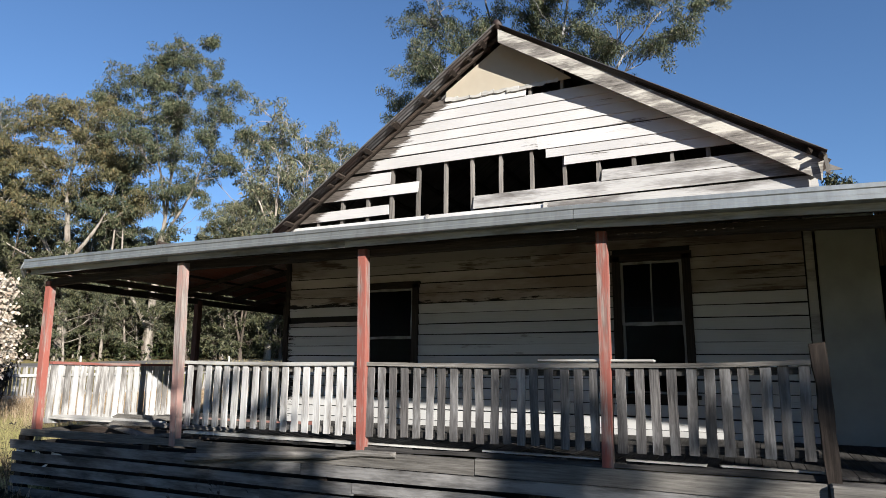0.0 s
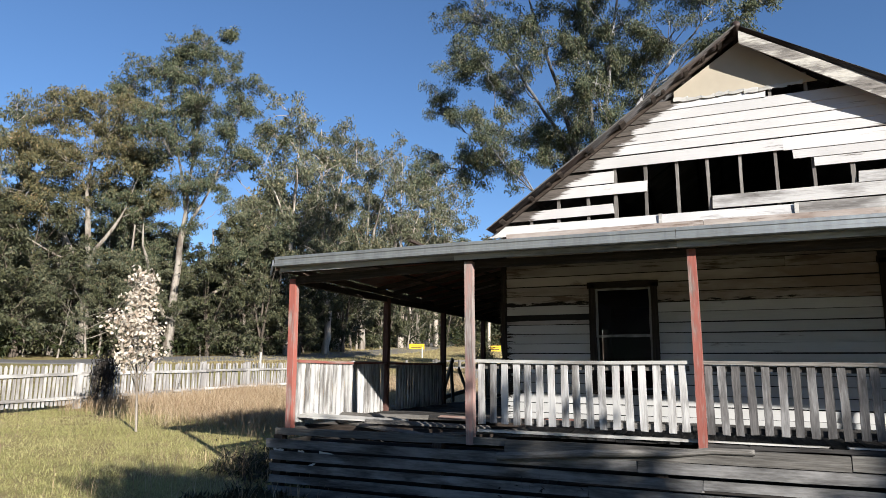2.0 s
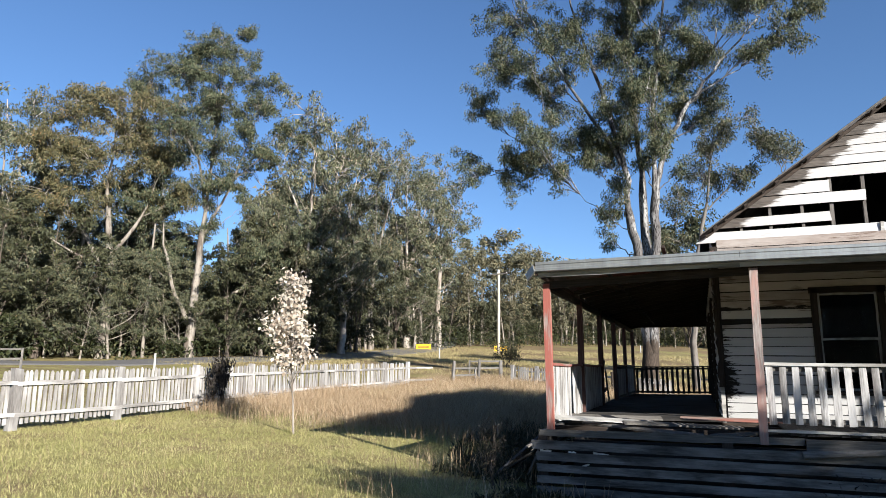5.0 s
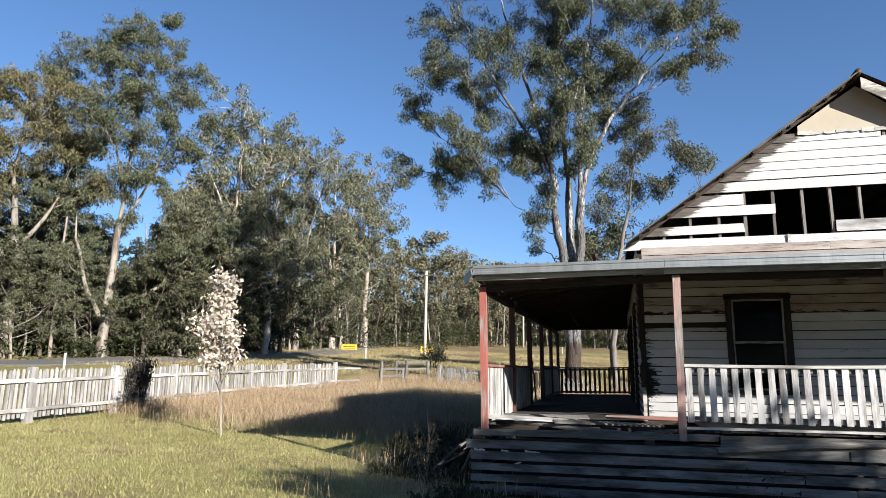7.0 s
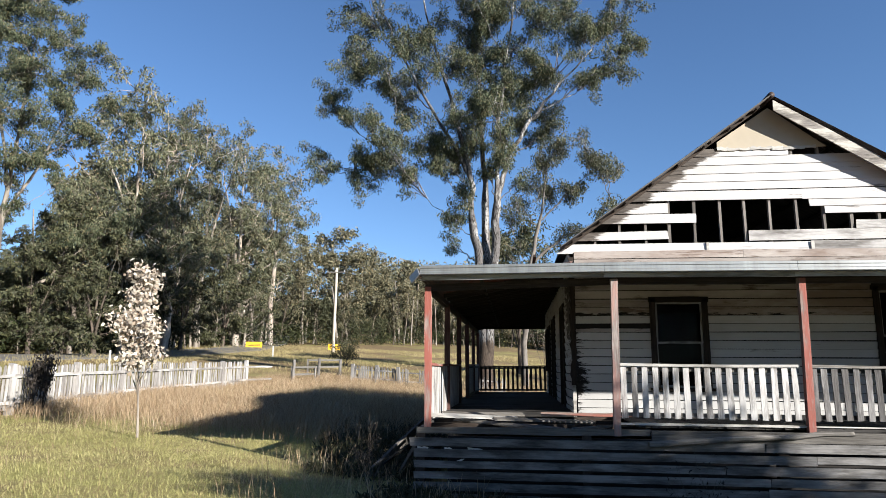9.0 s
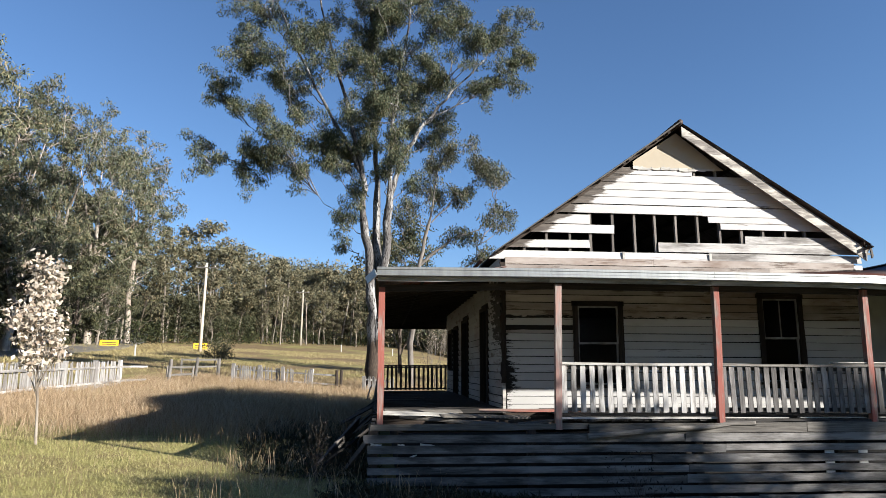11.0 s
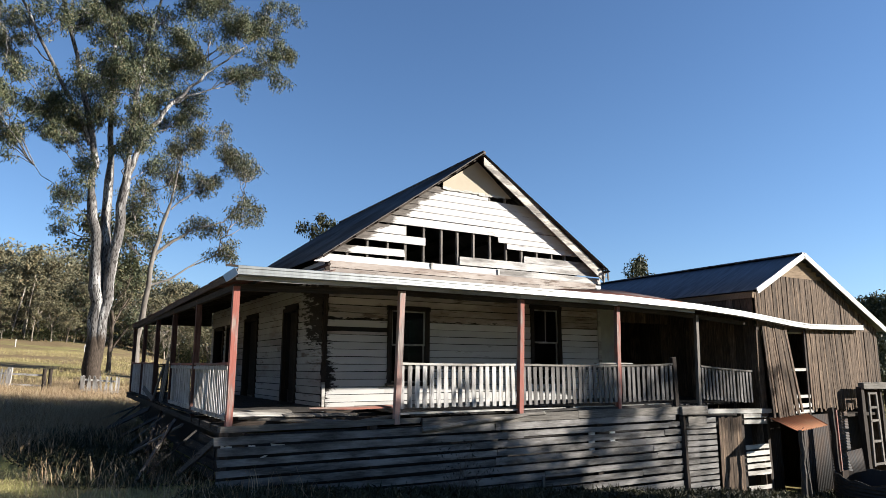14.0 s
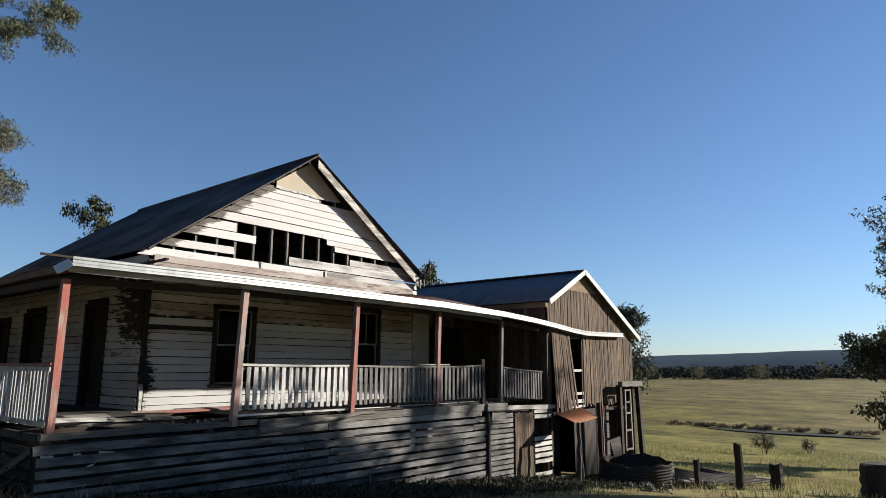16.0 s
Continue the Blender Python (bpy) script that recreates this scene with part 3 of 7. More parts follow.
gable_board(3.52, 3.70, 5.0, 10.40, m_gable_low)
gable_board(3.34, 3.52, 2.62, 6.1, m_gable_low)
gable_board(3.34, 3.52, 6.1, 10.36, m_gable_low)
for i in range(9):
    x = 5.42 + 0.2 * i
    plank("torn_strip", (x, GY - 0.026, 5.715 + rnd.uniform(-0.012, 0.012)), (x + 0.2, GY - 0.026, 5.715 + rnd.uniform(-0.015, 0.015)), rnd.uniform(0.03, 0.07), 0.012, (0, -1, 0), m_rail, gable, rough=0.012, ragged=0.015)
for x in (5.12, 7.0):
    plank("joint_strip", (x, GY - 0.03, 3.70), (x, GY - 0.03, 3.89), 0.05, 0.012, (0, -1, 0), m_rail, gable)
tan = mesh_ob("sheet", *join_geo([([(5.42, GY - 0.02, 5.70), (7.42, GY - 0.02, 5.72), (RIDGE_X + 0.03, GY - 0.02, RIDGE_Z - 0.13), (5.42, GY - 0.02, 5.86), (5.42, GY, 5.70), (7.42, GY, 5.72), (RIDGE_X + 0.03, GY, RIDGE_Z - 0.13), (5.42, GY, 5.86)], [(0, 1, 2, 3), (7, 6, 5, 4), (0, 4, 5, 1), (1, 5, 6, 2), (2, 6, 7, 3), (3, 7, 4, 0)])]), m_tan, gable, "tan fibre-cement sheet")
for x in (3.03, 3.51, 4.0, 4.45, 4.92, 5.4, 5.85, 6.3, 6.79, 7.28, 7.76, 8.24, 8.74, 9.2):
    top = rake_z(x) - 0.12
    plank("stud", (x, GY + 0.055, 3.5), (x + rnd.uniform(-0.02, 0.02), GY + 0.055, top), 0.05, 0.07, (0, -1, 0), m_grey_z, gable)

# ---- roof ----
roof = empty("roof", "steep roof of dark corrugated iron, rusting at the eaves", "roof", kind="structure")
RY0, RY1 = 2.30, 11.5
EAVE_L, EAVE_R = 2.36, 10.50
for side, x in ((-1, EAVE_L), (1, EAVE_R)):
    zz = roof_z(x)
    n = 10
    for i in range(n):
        y0, y1 = RY0 + (RY1 - RY0) * i / n, RY0 + (RY1 - RY0) * (i + 1) / n + 0.04
        lift = 0.004 * (i % 2)
        corrugated("roof_sheet", (RIDGE_X, y0, RIDGE_Z + lift), (RIDGE_X, y1, RIDGE_Z + lift), (x, y0 + (0.10 if side > 0 and i == 0 else 0), zz + lift + rnd.uniform(-0.015, 0.01)), (x, y1, zz + lift + rnd.uniform(-0.015, 0.01)), m_iron_dark, roof, depth=0.026)
bm = bmesh.new()
bmesh.ops.create_cone(bm, cap_ends=True, segments=10, radius1=0.06, radius2=0.06, depth=RY1 - RY0, matrix=Matrix.Translation((RIDGE_X, (RY0 + RY1) / 2, RIDGE_Z + 0.005)) @ Matrix.Rotation(math.pi / 2, 4, "X"))
part("ridge_cap", bm, m_iron_dark, roof, smooth=True)
for i in range(8):
    f = (i + 0.5) / 8
    for x in (EAVE_L, EAVE_R):
        xx = RIDGE_X + (x - RIDGE_X) * f
        zz = roof_z(xx) - 0.055
        plank("batten", (xx, RY0 + (0.02 if x < 5 else 0.34), zz), (xx, RY1 - 0.05, zz), 0.07, 0.035, (-1 if x < 5 else 1, 0, 1.4), m_darkx, roof)
# bargeboard on the right slope, bare rafter on the left
m_barge = painted_wood("bargeboard_paint", "x", (0.47, 0.45, 0.40), (0.04, 0.035, 0.03), (0.25, 0.23, 0.21), 0.43, 0.53, 3.5)
bv = [(RIDGE_X + 0.02, RY0 + 0.02, RIDGE_Z - 0.09), (RIDGE_X + 0.02, RY0 + 0.02, RIDGE_Z - 0.30), (8.5, RY0 + 0.13, 5.03), (8.5, RY0 + 0.13, 5.28), (10.43, RY0 + 0.20, 3.78), (10.46, RY0 + 0.20, 4.03)]
bv += [(x, y + 0.03, z) for x, y, z in bv]
mesh_ob("bargeboard", bv, [(0, 1, 2, 3), (3, 2, 4, 5), (6, 9, 8, 7), (9, 11, 10, 8), (0, 3, 9, 6), (3, 5, 11, 9), (1, 7, 8, 2), (2, 8, 10, 4), (0, 6, 7, 1), (4, 10, 11, 5)], m_barge, roof, "cream bargeboard, paint flaking")
# bare brown fillers and broken ends between the board and the iron at the lower corner
plank("rake_filler", (8.3, RY0 + 0.19, roof_z(8.3) - 0.10), (EAVE_R - 0.02, RY0 + 0.26, roof_z(EAVE_R) - 0.14), 0.17, 0.03, (0, -1, 0), m_darkx, roof, "bare brown board under the roof edge", segs=5, rough=0.006, ragged=0.02)
for f, l in ((0.985, 0.06), (0.955, 0.0)):
    xx = RIDGE_X + (EAVE_R - RIDGE_X) * f
    plank("batten_end", (xx, RY0 + 0.10 - l, roof_z(xx) - 0.085), (xx + 0.02, RY0 + 0.5, roof_z(xx) - 0.085), 0.06, 0.04, (1, 0, 1.4), m_darkx, roof, ragged=0.03)
plank("batten_end", (EAVE_R - 0.03, RY0 + 0.12, roof_z(EAVE_R) - 0.02), (EAVE_R - 0.01, RY0 + 0.12, roof_z(EAVE_R) - 0.26), 0.04, 0.03, (0, -1, 0), m_grey_z, roof, ragged=0.03)
plank("rafter", (RIDGE_X - 0.03, RY0 + 0.26, RIDGE_Z - 0.07), (EAVE_L + 0.1, RY0 + 0.26, roof_z(EAVE_L + 0.1) - 0.07), 0.05, 0.05, (0, -1, 0), m_darkx, roof)
plank("edge_trim", (RIDGE_X - 0.02, RY0 - 0.004, RIDGE_Z - 0.015), (EAVE_L, RY0 - 0.004, roof_z(EAVE_L) - 0.015), 0.022, 0.012, (0, -1, 0), m_grey_x, roof, "pale iron edge of the roof sheets")
for i in range(6):
    f = (i + 0.8) / 6.5
    x = RIDGE_X + (EAVE_L - RIDGE_X) * f
    zz = roof_z(x) - 0.045
    plank("batten_end", (x, RY0 + 0.05 + 0.1 * rnd.random(), zz), (x, GY + 0.1, zz), 0.05, 0.03, (-1, 0, 1.4), m_darkx, roof)
# rear gable infill
gv = [(EAVE_L, RY1 - 0.3, 3.4), (EAVE_R, RY1 - 0.3, 3.4), (EAVE_R, RY1 - 0.3, roof_z(EAVE_R) - 0.012), (RIDGE_X, RY1 - 0.3, RIDGE_Z - 0.012), (EAVE_L, RY1 - 0.3, roof_z(EAVE_L) - 0.012)]
mesh_ob("rear_gable", gv + [(x, y + 0.05, z) for x, y, z in gv], [(0, 1, 2, 3, 4), (9, 8, 7, 6, 5)] + [(i, (i + 5), (i + 1) % 5 + 5, (i + 1) % 5) for i in range(5)], m_inside, roof)

# ---- veranda roof ----
GUT = [(0.06, 2.98), (2.8, 3.0), (5.5, 2.995), (8.1, 2.985), (10.6, 2.925), (12.2, 2.84), (13.3, 2.755), (14.3, 2.665), (15.1, 2.62), (16.2, 2.635), (17.75, 2.67)]


def gutter_z(x):
    for (x0, z0), (x1, z1) in zip(GUT, GUT[1:]):
        if x <= x1:
            return z0 + (z1 - z0) * (x - x0) / (x1 - x0)
    return GUT[-1][1]


veranda_roof = empty("veranda_roof", "low veranda roof of rusted red corrugated iron", "roof", kind="structure")
VY = -0.26
EDGE_Z = 3.46


def edge_z(x):
    """Where the veranda iron meets the wall; it climbs towards the shed."""
    return EDGE_Z + 0.14 * min(1.0, max(0.0, (x - 8.0) / 2.6))


n = 14
for i in range(n):
    x0, x1 = 0.06 + (10.9 - 0.06) * i / n, 0.06 + (10.9 - 0.06) * (i + 1) / n + 0.05
    if x1 < 2.7:
        # hip corner: the sheets shorten towards the corner post
        f0, f1 = (x0 - 0.06) / 2.56, (x1 - 0.06) / 2.56
        pa, pb = (x0, VY + (2.54 - VY) * f0, 2.99 + (EDGE_Z - 2.99) * f0), (x1, VY + (2.54 - VY) * f1, 2.99 + (EDGE_Z - 2.99) * f1)
    else:
        pa, pb = (x0, 2.54, edge_z(x0)), (x1, 2.54, edge_z(x1))
    corrugated("roof_sheet", pa, pb, (x0, VY, gutter_z(x0) + 0.04), (x1, VY, gutter_z(x1) + 0.04), m_iron_rust, veranda_roof, rows=2)
# roof over the recess and along the shed front
for i in range(4):
    x0, x1 = 10.9 + 0.55 * i, 10.9 + 0.55 * (i + 1) + 0.05
    corrugated("roof_sheet", (x0, 2.54, edge_z(x0) - 0.10 * i), (x1, 2.54, edge_z(x1) - 0.10 * (i + 1)), (x0, VY, gutter_z(x0) + 0.04), (x1, VY, gutter_z(x1) + 0.04), m_iron_rust, veranda_roof)
LX = 0.04
m = 12
for i in range(m):
    y0, y1 = VY + (13.6 - VY) * i / m, VY + (13.6 - VY) * (i + 1) / m + 0.05
    if y1 < 2.7:
        f0, f1 = (y0 - VY) / 2.80, (y1 - VY) / 2.80
        pa, pb = (LX + 2.52 * f0, y0, 2.99 + (EDGE_Z - 2.99) * f0), (LX + 2.52 * f1, y1, 2.99 + (EDGE_Z - 2.99) * f1)
    else:
        pa, pb = (WX0, y0, EDGE_Z), (WX0, y1, EDGE_Z)
    corrugated("roof_sheet", pa, pb, (LX, y0, 2.99 - 0.008 * y0), (LX, y1, 2.99 - 0.008 * y1), m_iron_rust, veranda_roof, ragged=0.02)

# gutters and beams
gutter = empty("gutter", "pale galvanised gutter along the veranda edge", "gutter", kind="structure")
prof = [(0.0, 0.06), (-0.012, 0.055), (-0.012, 0.02), (-0.002, 0.01), (-0.002, -0.03), (-0.014, -0.04), (-0.014, -0.075), (0.0, -0.085), (0.09, -0.085), (0.09, -0.075), (0.01, -0.07), (0.006, 0.055)]
for (x0, z0), (x1, z1) in zip(GUT, GUT[1:]):
    rings = [[(x, VY - 0.03 + a, zz + b) for a, b in prof] for x, zz in ((x0, z0), (x1 - 0.004, z1))]
    mesh_ob("gutter_length", *sweep(rings), m_zinc, gutter)
for (x0, z0), (x1, z1) in zip(GUT, GUT[1:]):
    plank("fascia", (x0, VY + 0.085, z0 - (0.09 if x0 < 10 else 0.05)), (x1 - 0.003, VY + 0.085, z1 - (0.09 if x0 < 10 else 0.05)), 0.12 if x0 < 10 else 0.05, 0.025, (0, -1, 0), m_rail, gutter, "painted fascia board")
beam = empty("veranda_beam", "dark weathered timber beam over the veranda posts", "beam", kind="structure")
for a, b in zip((0.0, 2.95, 5.6, 8.28, 10.93), (2.95, 5.6, 8.28, 10.93, 12.9)):
    plank("beam_length", (max(a, 0.1), 0.10, gutter_z(a) - (0.24 if a < 1 else 0.17)), (b, 0.10, gutter_z(b) - 0.17), 0.10, 0.08, (0, -1, 0), m_darkx, beam)
for a, b in zip((0.12, 3.0, 5.7, 8.3, 10.95), (3.0, 5.7, 8.3, 10.95, 13.55)):
    plank("beam_length", (0.13, a, 2.74 + 0.004 * a), (0.13, b, 2.74 + 0.004 * b), 0.10, 0.08, (-1, 0, 0), m_darkx, beam)
plank("side_fascia", (LX + 0.02, VY + 0.02, 2.91), (LX + 0.02, 6.6, 2.87), 0.11, 0.03, (-1, 0, 0), m_eave, gutter, "weathered bare fascia board", bend=0.02)
plank("side_fascia", (LX + 0.02, 6.6, 2.87), (LX + 0.02, 13.6, 2.82), 0.11, 0.03, (-1, 0, 0), m_eave, gutter, "weathered bare fascia board", bend=-0.03)
plank("gutter_end", (0.04, -0.30, 2.95), (-0.10, -0.16, 2.83), 0.13, 0.02, (-0.6, -0.8, 0.2), m_zinc, gutter, "bent pale end of the gutter", ragged=0.02)
gv = [(LX + 0.1, 13.5, 2.90), (WX0 - 0.02, 13.5, 2.90), (WX0 - 0.02, 13.5, 3.42), (LX + 0.1, 13.5, 2.93)]
tagged(mesh_ob("veranda_end_wall", gv + [(x, y + 0.04, z) for x, y, z in gv], [(0, 1, 2, 3), (7, 6, 5, 4), (0, 4, 5, 1), (1, 5, 6, 2), (2, 6, 7, 3), (3, 7, 4, 0)], m_darkx), "dark boarded gable across the far end of the side veranda", "gable", kind="structure")
rafters = empty("veranda_rafters", "dark rafters and purlins under the veranda roof", "rafter", kind="structure")
for i in range(13):
    x = 3.0 + i * 0.62
    plank("rafter", (x, 2.54, edge_z(x) - 0.06), (x, VY + 0.12, gutter_z(x) - 0.03), 0.05, 0.08, (0, 0, 1), m_darkx, rafters)
for i in range(17):
    y = 2.7 + i * 0.64
    plank("rafter", (WX0, y, EDGE_Z - 0.06), (LX + 0.06, y, 2.92 - 0.006 * y), 0.05, 0.08, (0, 0, 1), m_darkx, rafters)
plank("hip_rafter", (WX0, WY0, EDGE_Z - 0.08), (0.12, 0.05, 2.90), 0.06, 0.09, (0, 0, 1), m_darkx, rafters)
for f in (0.3, 0.7):
    plank("purlin", (0.3, 0.1 + 2.2 * f, 2.92 + 0.57 * f), (12.8, 0.1 + 2.2 * f, 2.80 + 0.57 * f), 0.05, 0.035, (0, 0, 1), m_darkx, rafters)
    plank("purlin", (0.2 + 2.3 * f, 0.5, 2.91 + 0.57 * f), (0.2 + 2.3 * f, 13.4, 2.83 + 0.6 * f), 0.05, 0.035, (0, 0, 1), m_darkx, rafters)

# ---- veranda posts ----
def post(x, y, z0, z1, lean=(0.0, 0.0), label="square veranda post in worn red-brown paint", w=0.10, mat=None):
    v, f = plank_geo((0, 0, 0), (lean[0], lean[1], z1 - z0), w, w, (0, -1, 0), rough=0.003, segs=5)
    ob = mesh_ob("veranda_post", v, f, mat or m_post)
    ob.location = (x, y, z0)
    return tagged(ob, label, "post", "veranda posts")


post(0.15, 0.14, 0.57, 2.76, (-0.01, -0.05))
post(2.94, 0.05, 0.56, 2.84, (0.02, -0.12), "square veranda post in faded pinkish paint", 0.10, m_post_worn)
post(5.64, 0.09, 0.62, 2.84, (0.0, -0.10))
post(8.27, 0.08, 0.64, 2.83, (0.02, -0.05))
post(10.92, 0.12, 0.62, 2.76, (0.03, -0.05), "slim square veranda post, paint gone grey", 0.085, m_grey_z)
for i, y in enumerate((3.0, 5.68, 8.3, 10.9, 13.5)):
    post(0.15, y, 0.62, 2.77, (-0.01, 0.0), "square veranda post of red-brown timber, darkened for the veranda shade", 0.10, m_post_side)

# ---- railings ----
PICKETS = {}


def picket_mesh(kind, h, w, t, mat, pointed=0.0):
    key = (kind, round(h, 2), w, mat.name)
    if key not in PICKETS:
        out = []
        for k in range(4):
            v, f = plank_geo((0, 0, 0), (rnd.uniform(-0.008, 0.008), 0, h), w, t, (0, -1, 0), rough=0.003, segs=4, ragged=0.006)
            if pointed:
                # rounded point at the head
                v = [tuple(p) for p in v]
                base = len(v)
                top = v[-4:]
                cx, cy = sum(p[0] for p in top) / 4, sum(p[1] for p in top) / 4
                v += [(cx + (p[0] - cx) * 0.72, p[1], p[2] + pointed * 0.55) for p in top] + [(cx + (p[0] - cx) * 0.25, p[1], p[2] + pointed) for p in top]
                f = f[:-1]
                b0 = base - 4
                for r in (0, 4):
                    for j in range(4):
                        a, b = b0 + r + j, b0 + r + (j + 1) % 4
                        f.append((a, b, b + 4, a + 4))
                f.append(tuple(base + 4 + j for j in range(4)))
            me = bpy.data.meshes.new(kind)
            me.from_pydata([tuple(p) for p in v], [], f)
            me.materials.append(mat)
            out.append(me)
        PICKETS[key] = out
    return rnd.choice(PICKETS[key])


def railing(a, b, h, mat, rail_mat, label, spacing=0.150, w=0.078, missing=(), top_w=0.075, low_mat=None, inside=1):
    """A veranda rail from a to b (the rail's top centre) with flat upright pickets h high."""
    a, b = Vector(a), Vector(b)
    r = empty("veranda_railing", label, "railing", "veranda railings", at=a)
    d = b - a
    L = Vector((d.x, d.y, 0)).length
    ax = Vector((d.x, d.y, 0)) / L
    out = Vector((ax.y, -ax.x, 0))
    inv = Matrix.Translation(-a)
    def place(ob):
        ob.matrix_parent_inverse = inv
        return ob
    place(plank("top_rail", a, b, top_w, 0.04, (0, 0, 1), rail_mat, r, rough=0.003, bend=-0.012))
    low = Vector((0, 0, -h + 0.022))
    place(plank("bottom_rail", a + low - out * 0.03 * inside, b + low - out * 0.03 * inside, 0.06, 0.035, out, low_mat or rail_mat, r, rough=0.003))
    place(plank("upper_rail", a - out * 0.03 * inside + Vector((0, 0, -0.07)), b - out * 0.03 * inside + Vector((0, 0, -0.07)), 0.06, 0.03, out, low_mat or rail_mat, r, rough=0.003))
    n = int(L / spacing)
    rot = math.atan2(ax.y, ax.x)
    for i in range(n):
        if i in missing:
            continue
        f = (i + 0.6 + rnd.uniform(-0.05, 0.05)) / n
        p = a.lerp(b, min(f, 0.995)) + out * 0.005 + Vector((0, 0, -0.022 - h + rnd.uniform(-0.012, 0.006)))
        ob = new("picket", picket_mesh("picket", h, w, 0.02, mat))
        ob.parent = r
        ob.matrix_parent_inverse = inv
        ob.matrix_basis = Matrix.Translation(p) @ Matrix.Rotation(rot + (math.pi if rnd.random() < 0.5 else 0), 4, "Z") @ Matrix.Rotation(rnd.gauss(0, 0.009), 4, "Y")
    return r


railing((2.98, 0.10, 1.585), (5.54, 0.08, 1.575), 0.745, m_picket, m_rail, "veranda railing of flat white pickets, paint weathered", spacing=0.143, w=0.084, low_mat=m_grey_x)
railing((5.65, 0.08, 1.575), (8.22, 0.05, 1.565), 0.74, m_picket_old, m_grey_x, "veranda railing of bleached grey pickets", spacing=0.137, w=0.082, low_mat=m_deck_x)
railing((8.33, 0.05, 1.565), (9.95, 0.03, 1.60), 0.755, m_picket_old, m_grey_x, "short veranda railing of bleached grey pickets", spacing=0.146, w=0.084, low_mat=m_deck_x)
railing((10.98, 0.08, 1.56), (12.72, -0.06, 1.44), 0.74, m_picket_old, m_grey_x, "sagging veranda railing with narrow pickets", spacing=0.112, w=0.06)
railing((0.15, 2.94, 1.58), (0.15, 0.24, 1.575), 0.84, m_picket, m_red_x, "side railing of white pickets under a red rail", spacing=0.118, w=0.09, low_mat=m_rail, inside=-1)
railing((0.15, 5.62, 1.59), (0.15, 3.06, 1.58), 0.84, m_picket, m_red_x, "side railing of white pickets under a red rail", spacing=0.118, w=0.09, low_mat=m_rail, inside=-1, missing=(18, 19, 20))
railing((0.15, 10.84, 1.63), (0.15, 8.36, 1.62), 0.86, m_picket, m_red_x, "side railing of white pickets in shade", spacing=0.118, w=0.09, low_mat=m_grey_y)
railing((0.15, 13.44, 1.64), (0.15, 10.96, 1.63), 0.86, m_picket, m_red_x, "side railing of white pickets in shade", spacing=0.118, w=0.09, low_mat=m_grey_y)
railing((0.16, 13.45, 1.60), (2.55, 13.45, 1.62), 0.84, m_deck_z, m_deck_x, "railing of dark balusters across the veranda end", spacing=0.155, w=0.075)

# boards leaning in the broken bay of the side railing
def loose_board(a, b, w, t, nrm, mat, label, name="loose_board"):
    a, b = Vector(a), Vector(b)
    v, f = plank_geo((0, 0, 0), b - a, w, t, nrm, rough=0.006, segs=4, ragged=0.02, bend=rnd.uniform(-0.01, 0.01))
    ob = mesh_ob(name, v, f, mat)
    ob.location = a
    return tagged(ob, label, "board")


loose_board((0.0, 5.85, 0.74), (0.14, 6.25, 1.72), 0.12, 0.035, (-1, 0, 0), m_grey_z, "weathered board leaning in the broken railing")
loose_board((0.05, 6.5, 0.72), (0.12, 6.2, 1.66), 0.14, 0.03, (-1, 0, 0), m_grey_z, "weathered board leaning in the broken railing")
loose_board((0.05, 7.6, 0.74), (0.1, 6.7, 1.5), 0.10, 0.03, (-1, 0, 0), m_grey_z, "weathered board leaning in the broken railing")
loose_board((-0.1, 8.3, 1.0), (-0.15, 6.1, 0.80), 0.10, 0.03, (-1, 0, 0.3), m_grey_y, "fallen rail along the veranda edge")

gate_post = mesh_ob("gate_post", *plank_geo((0, 0, 0), (-0.04, 0.0, 1.08), 0.105, 0.09, (0, -1, 0), rough=0.01, segs=6, ragged=0.02), m_dark)
gate_post.location = (10.05, 0.045, 0.665)
tagged(gate_post, "dark weathered post at the veranda entry", "post")
tagged(bevel_box("plank_stack", 7.62, 8.72, 0.03, 0.12, 1.597, 1.622, m_rail), "pale painted board lying on the railing", "board")

# ---- deck ----
deck = empty("deck", "weathered veranda boards darkened for shade, broken at the corner", "deck", kind="structure")
x = 3.25
while x < 12.9:
    w = rnd.uniform(0.10, 0.125)
    y0 = 0.12 + rnd.uniform(-0.03, 0.05)
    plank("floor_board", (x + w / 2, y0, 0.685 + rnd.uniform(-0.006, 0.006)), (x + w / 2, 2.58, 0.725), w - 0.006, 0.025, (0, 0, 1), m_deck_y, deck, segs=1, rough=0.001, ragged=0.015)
    x += w
y = 1.75
while y < 13.4:
    w = rnd.uniform(0.11, 0.135)
    xe = 0.02 + rnd.uniform(-0.03, 0.04) + (max(0, 2.0 - y) * 1.2)
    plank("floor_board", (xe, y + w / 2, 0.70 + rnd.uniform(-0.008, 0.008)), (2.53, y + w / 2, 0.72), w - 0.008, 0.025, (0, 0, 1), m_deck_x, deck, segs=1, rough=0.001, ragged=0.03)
    y += w
for yy in (0.75, 1.6, 2.3):
    plank("joist", (0.0, yy, 0.61), (12.9, yy, 0.63), 0.09, 0.06, (0, -1, 0), m_darkx, deck)
plank("edge_beam", (-0.02, 0.03, 0.605), (3.4, 0.03, 0.612), 0.09, 0.06, (0, -1, 0), m_grey_x, deck, segs=5, rough=0.008, ragged=0.03)
plank("edge_beam", (3.41, -0.03, 0.575), (7.0, -0.035, 0.59), 0.15, 0.05, (0, -1, 0), m_grey_x, deck, segs=5, rough=0.008)
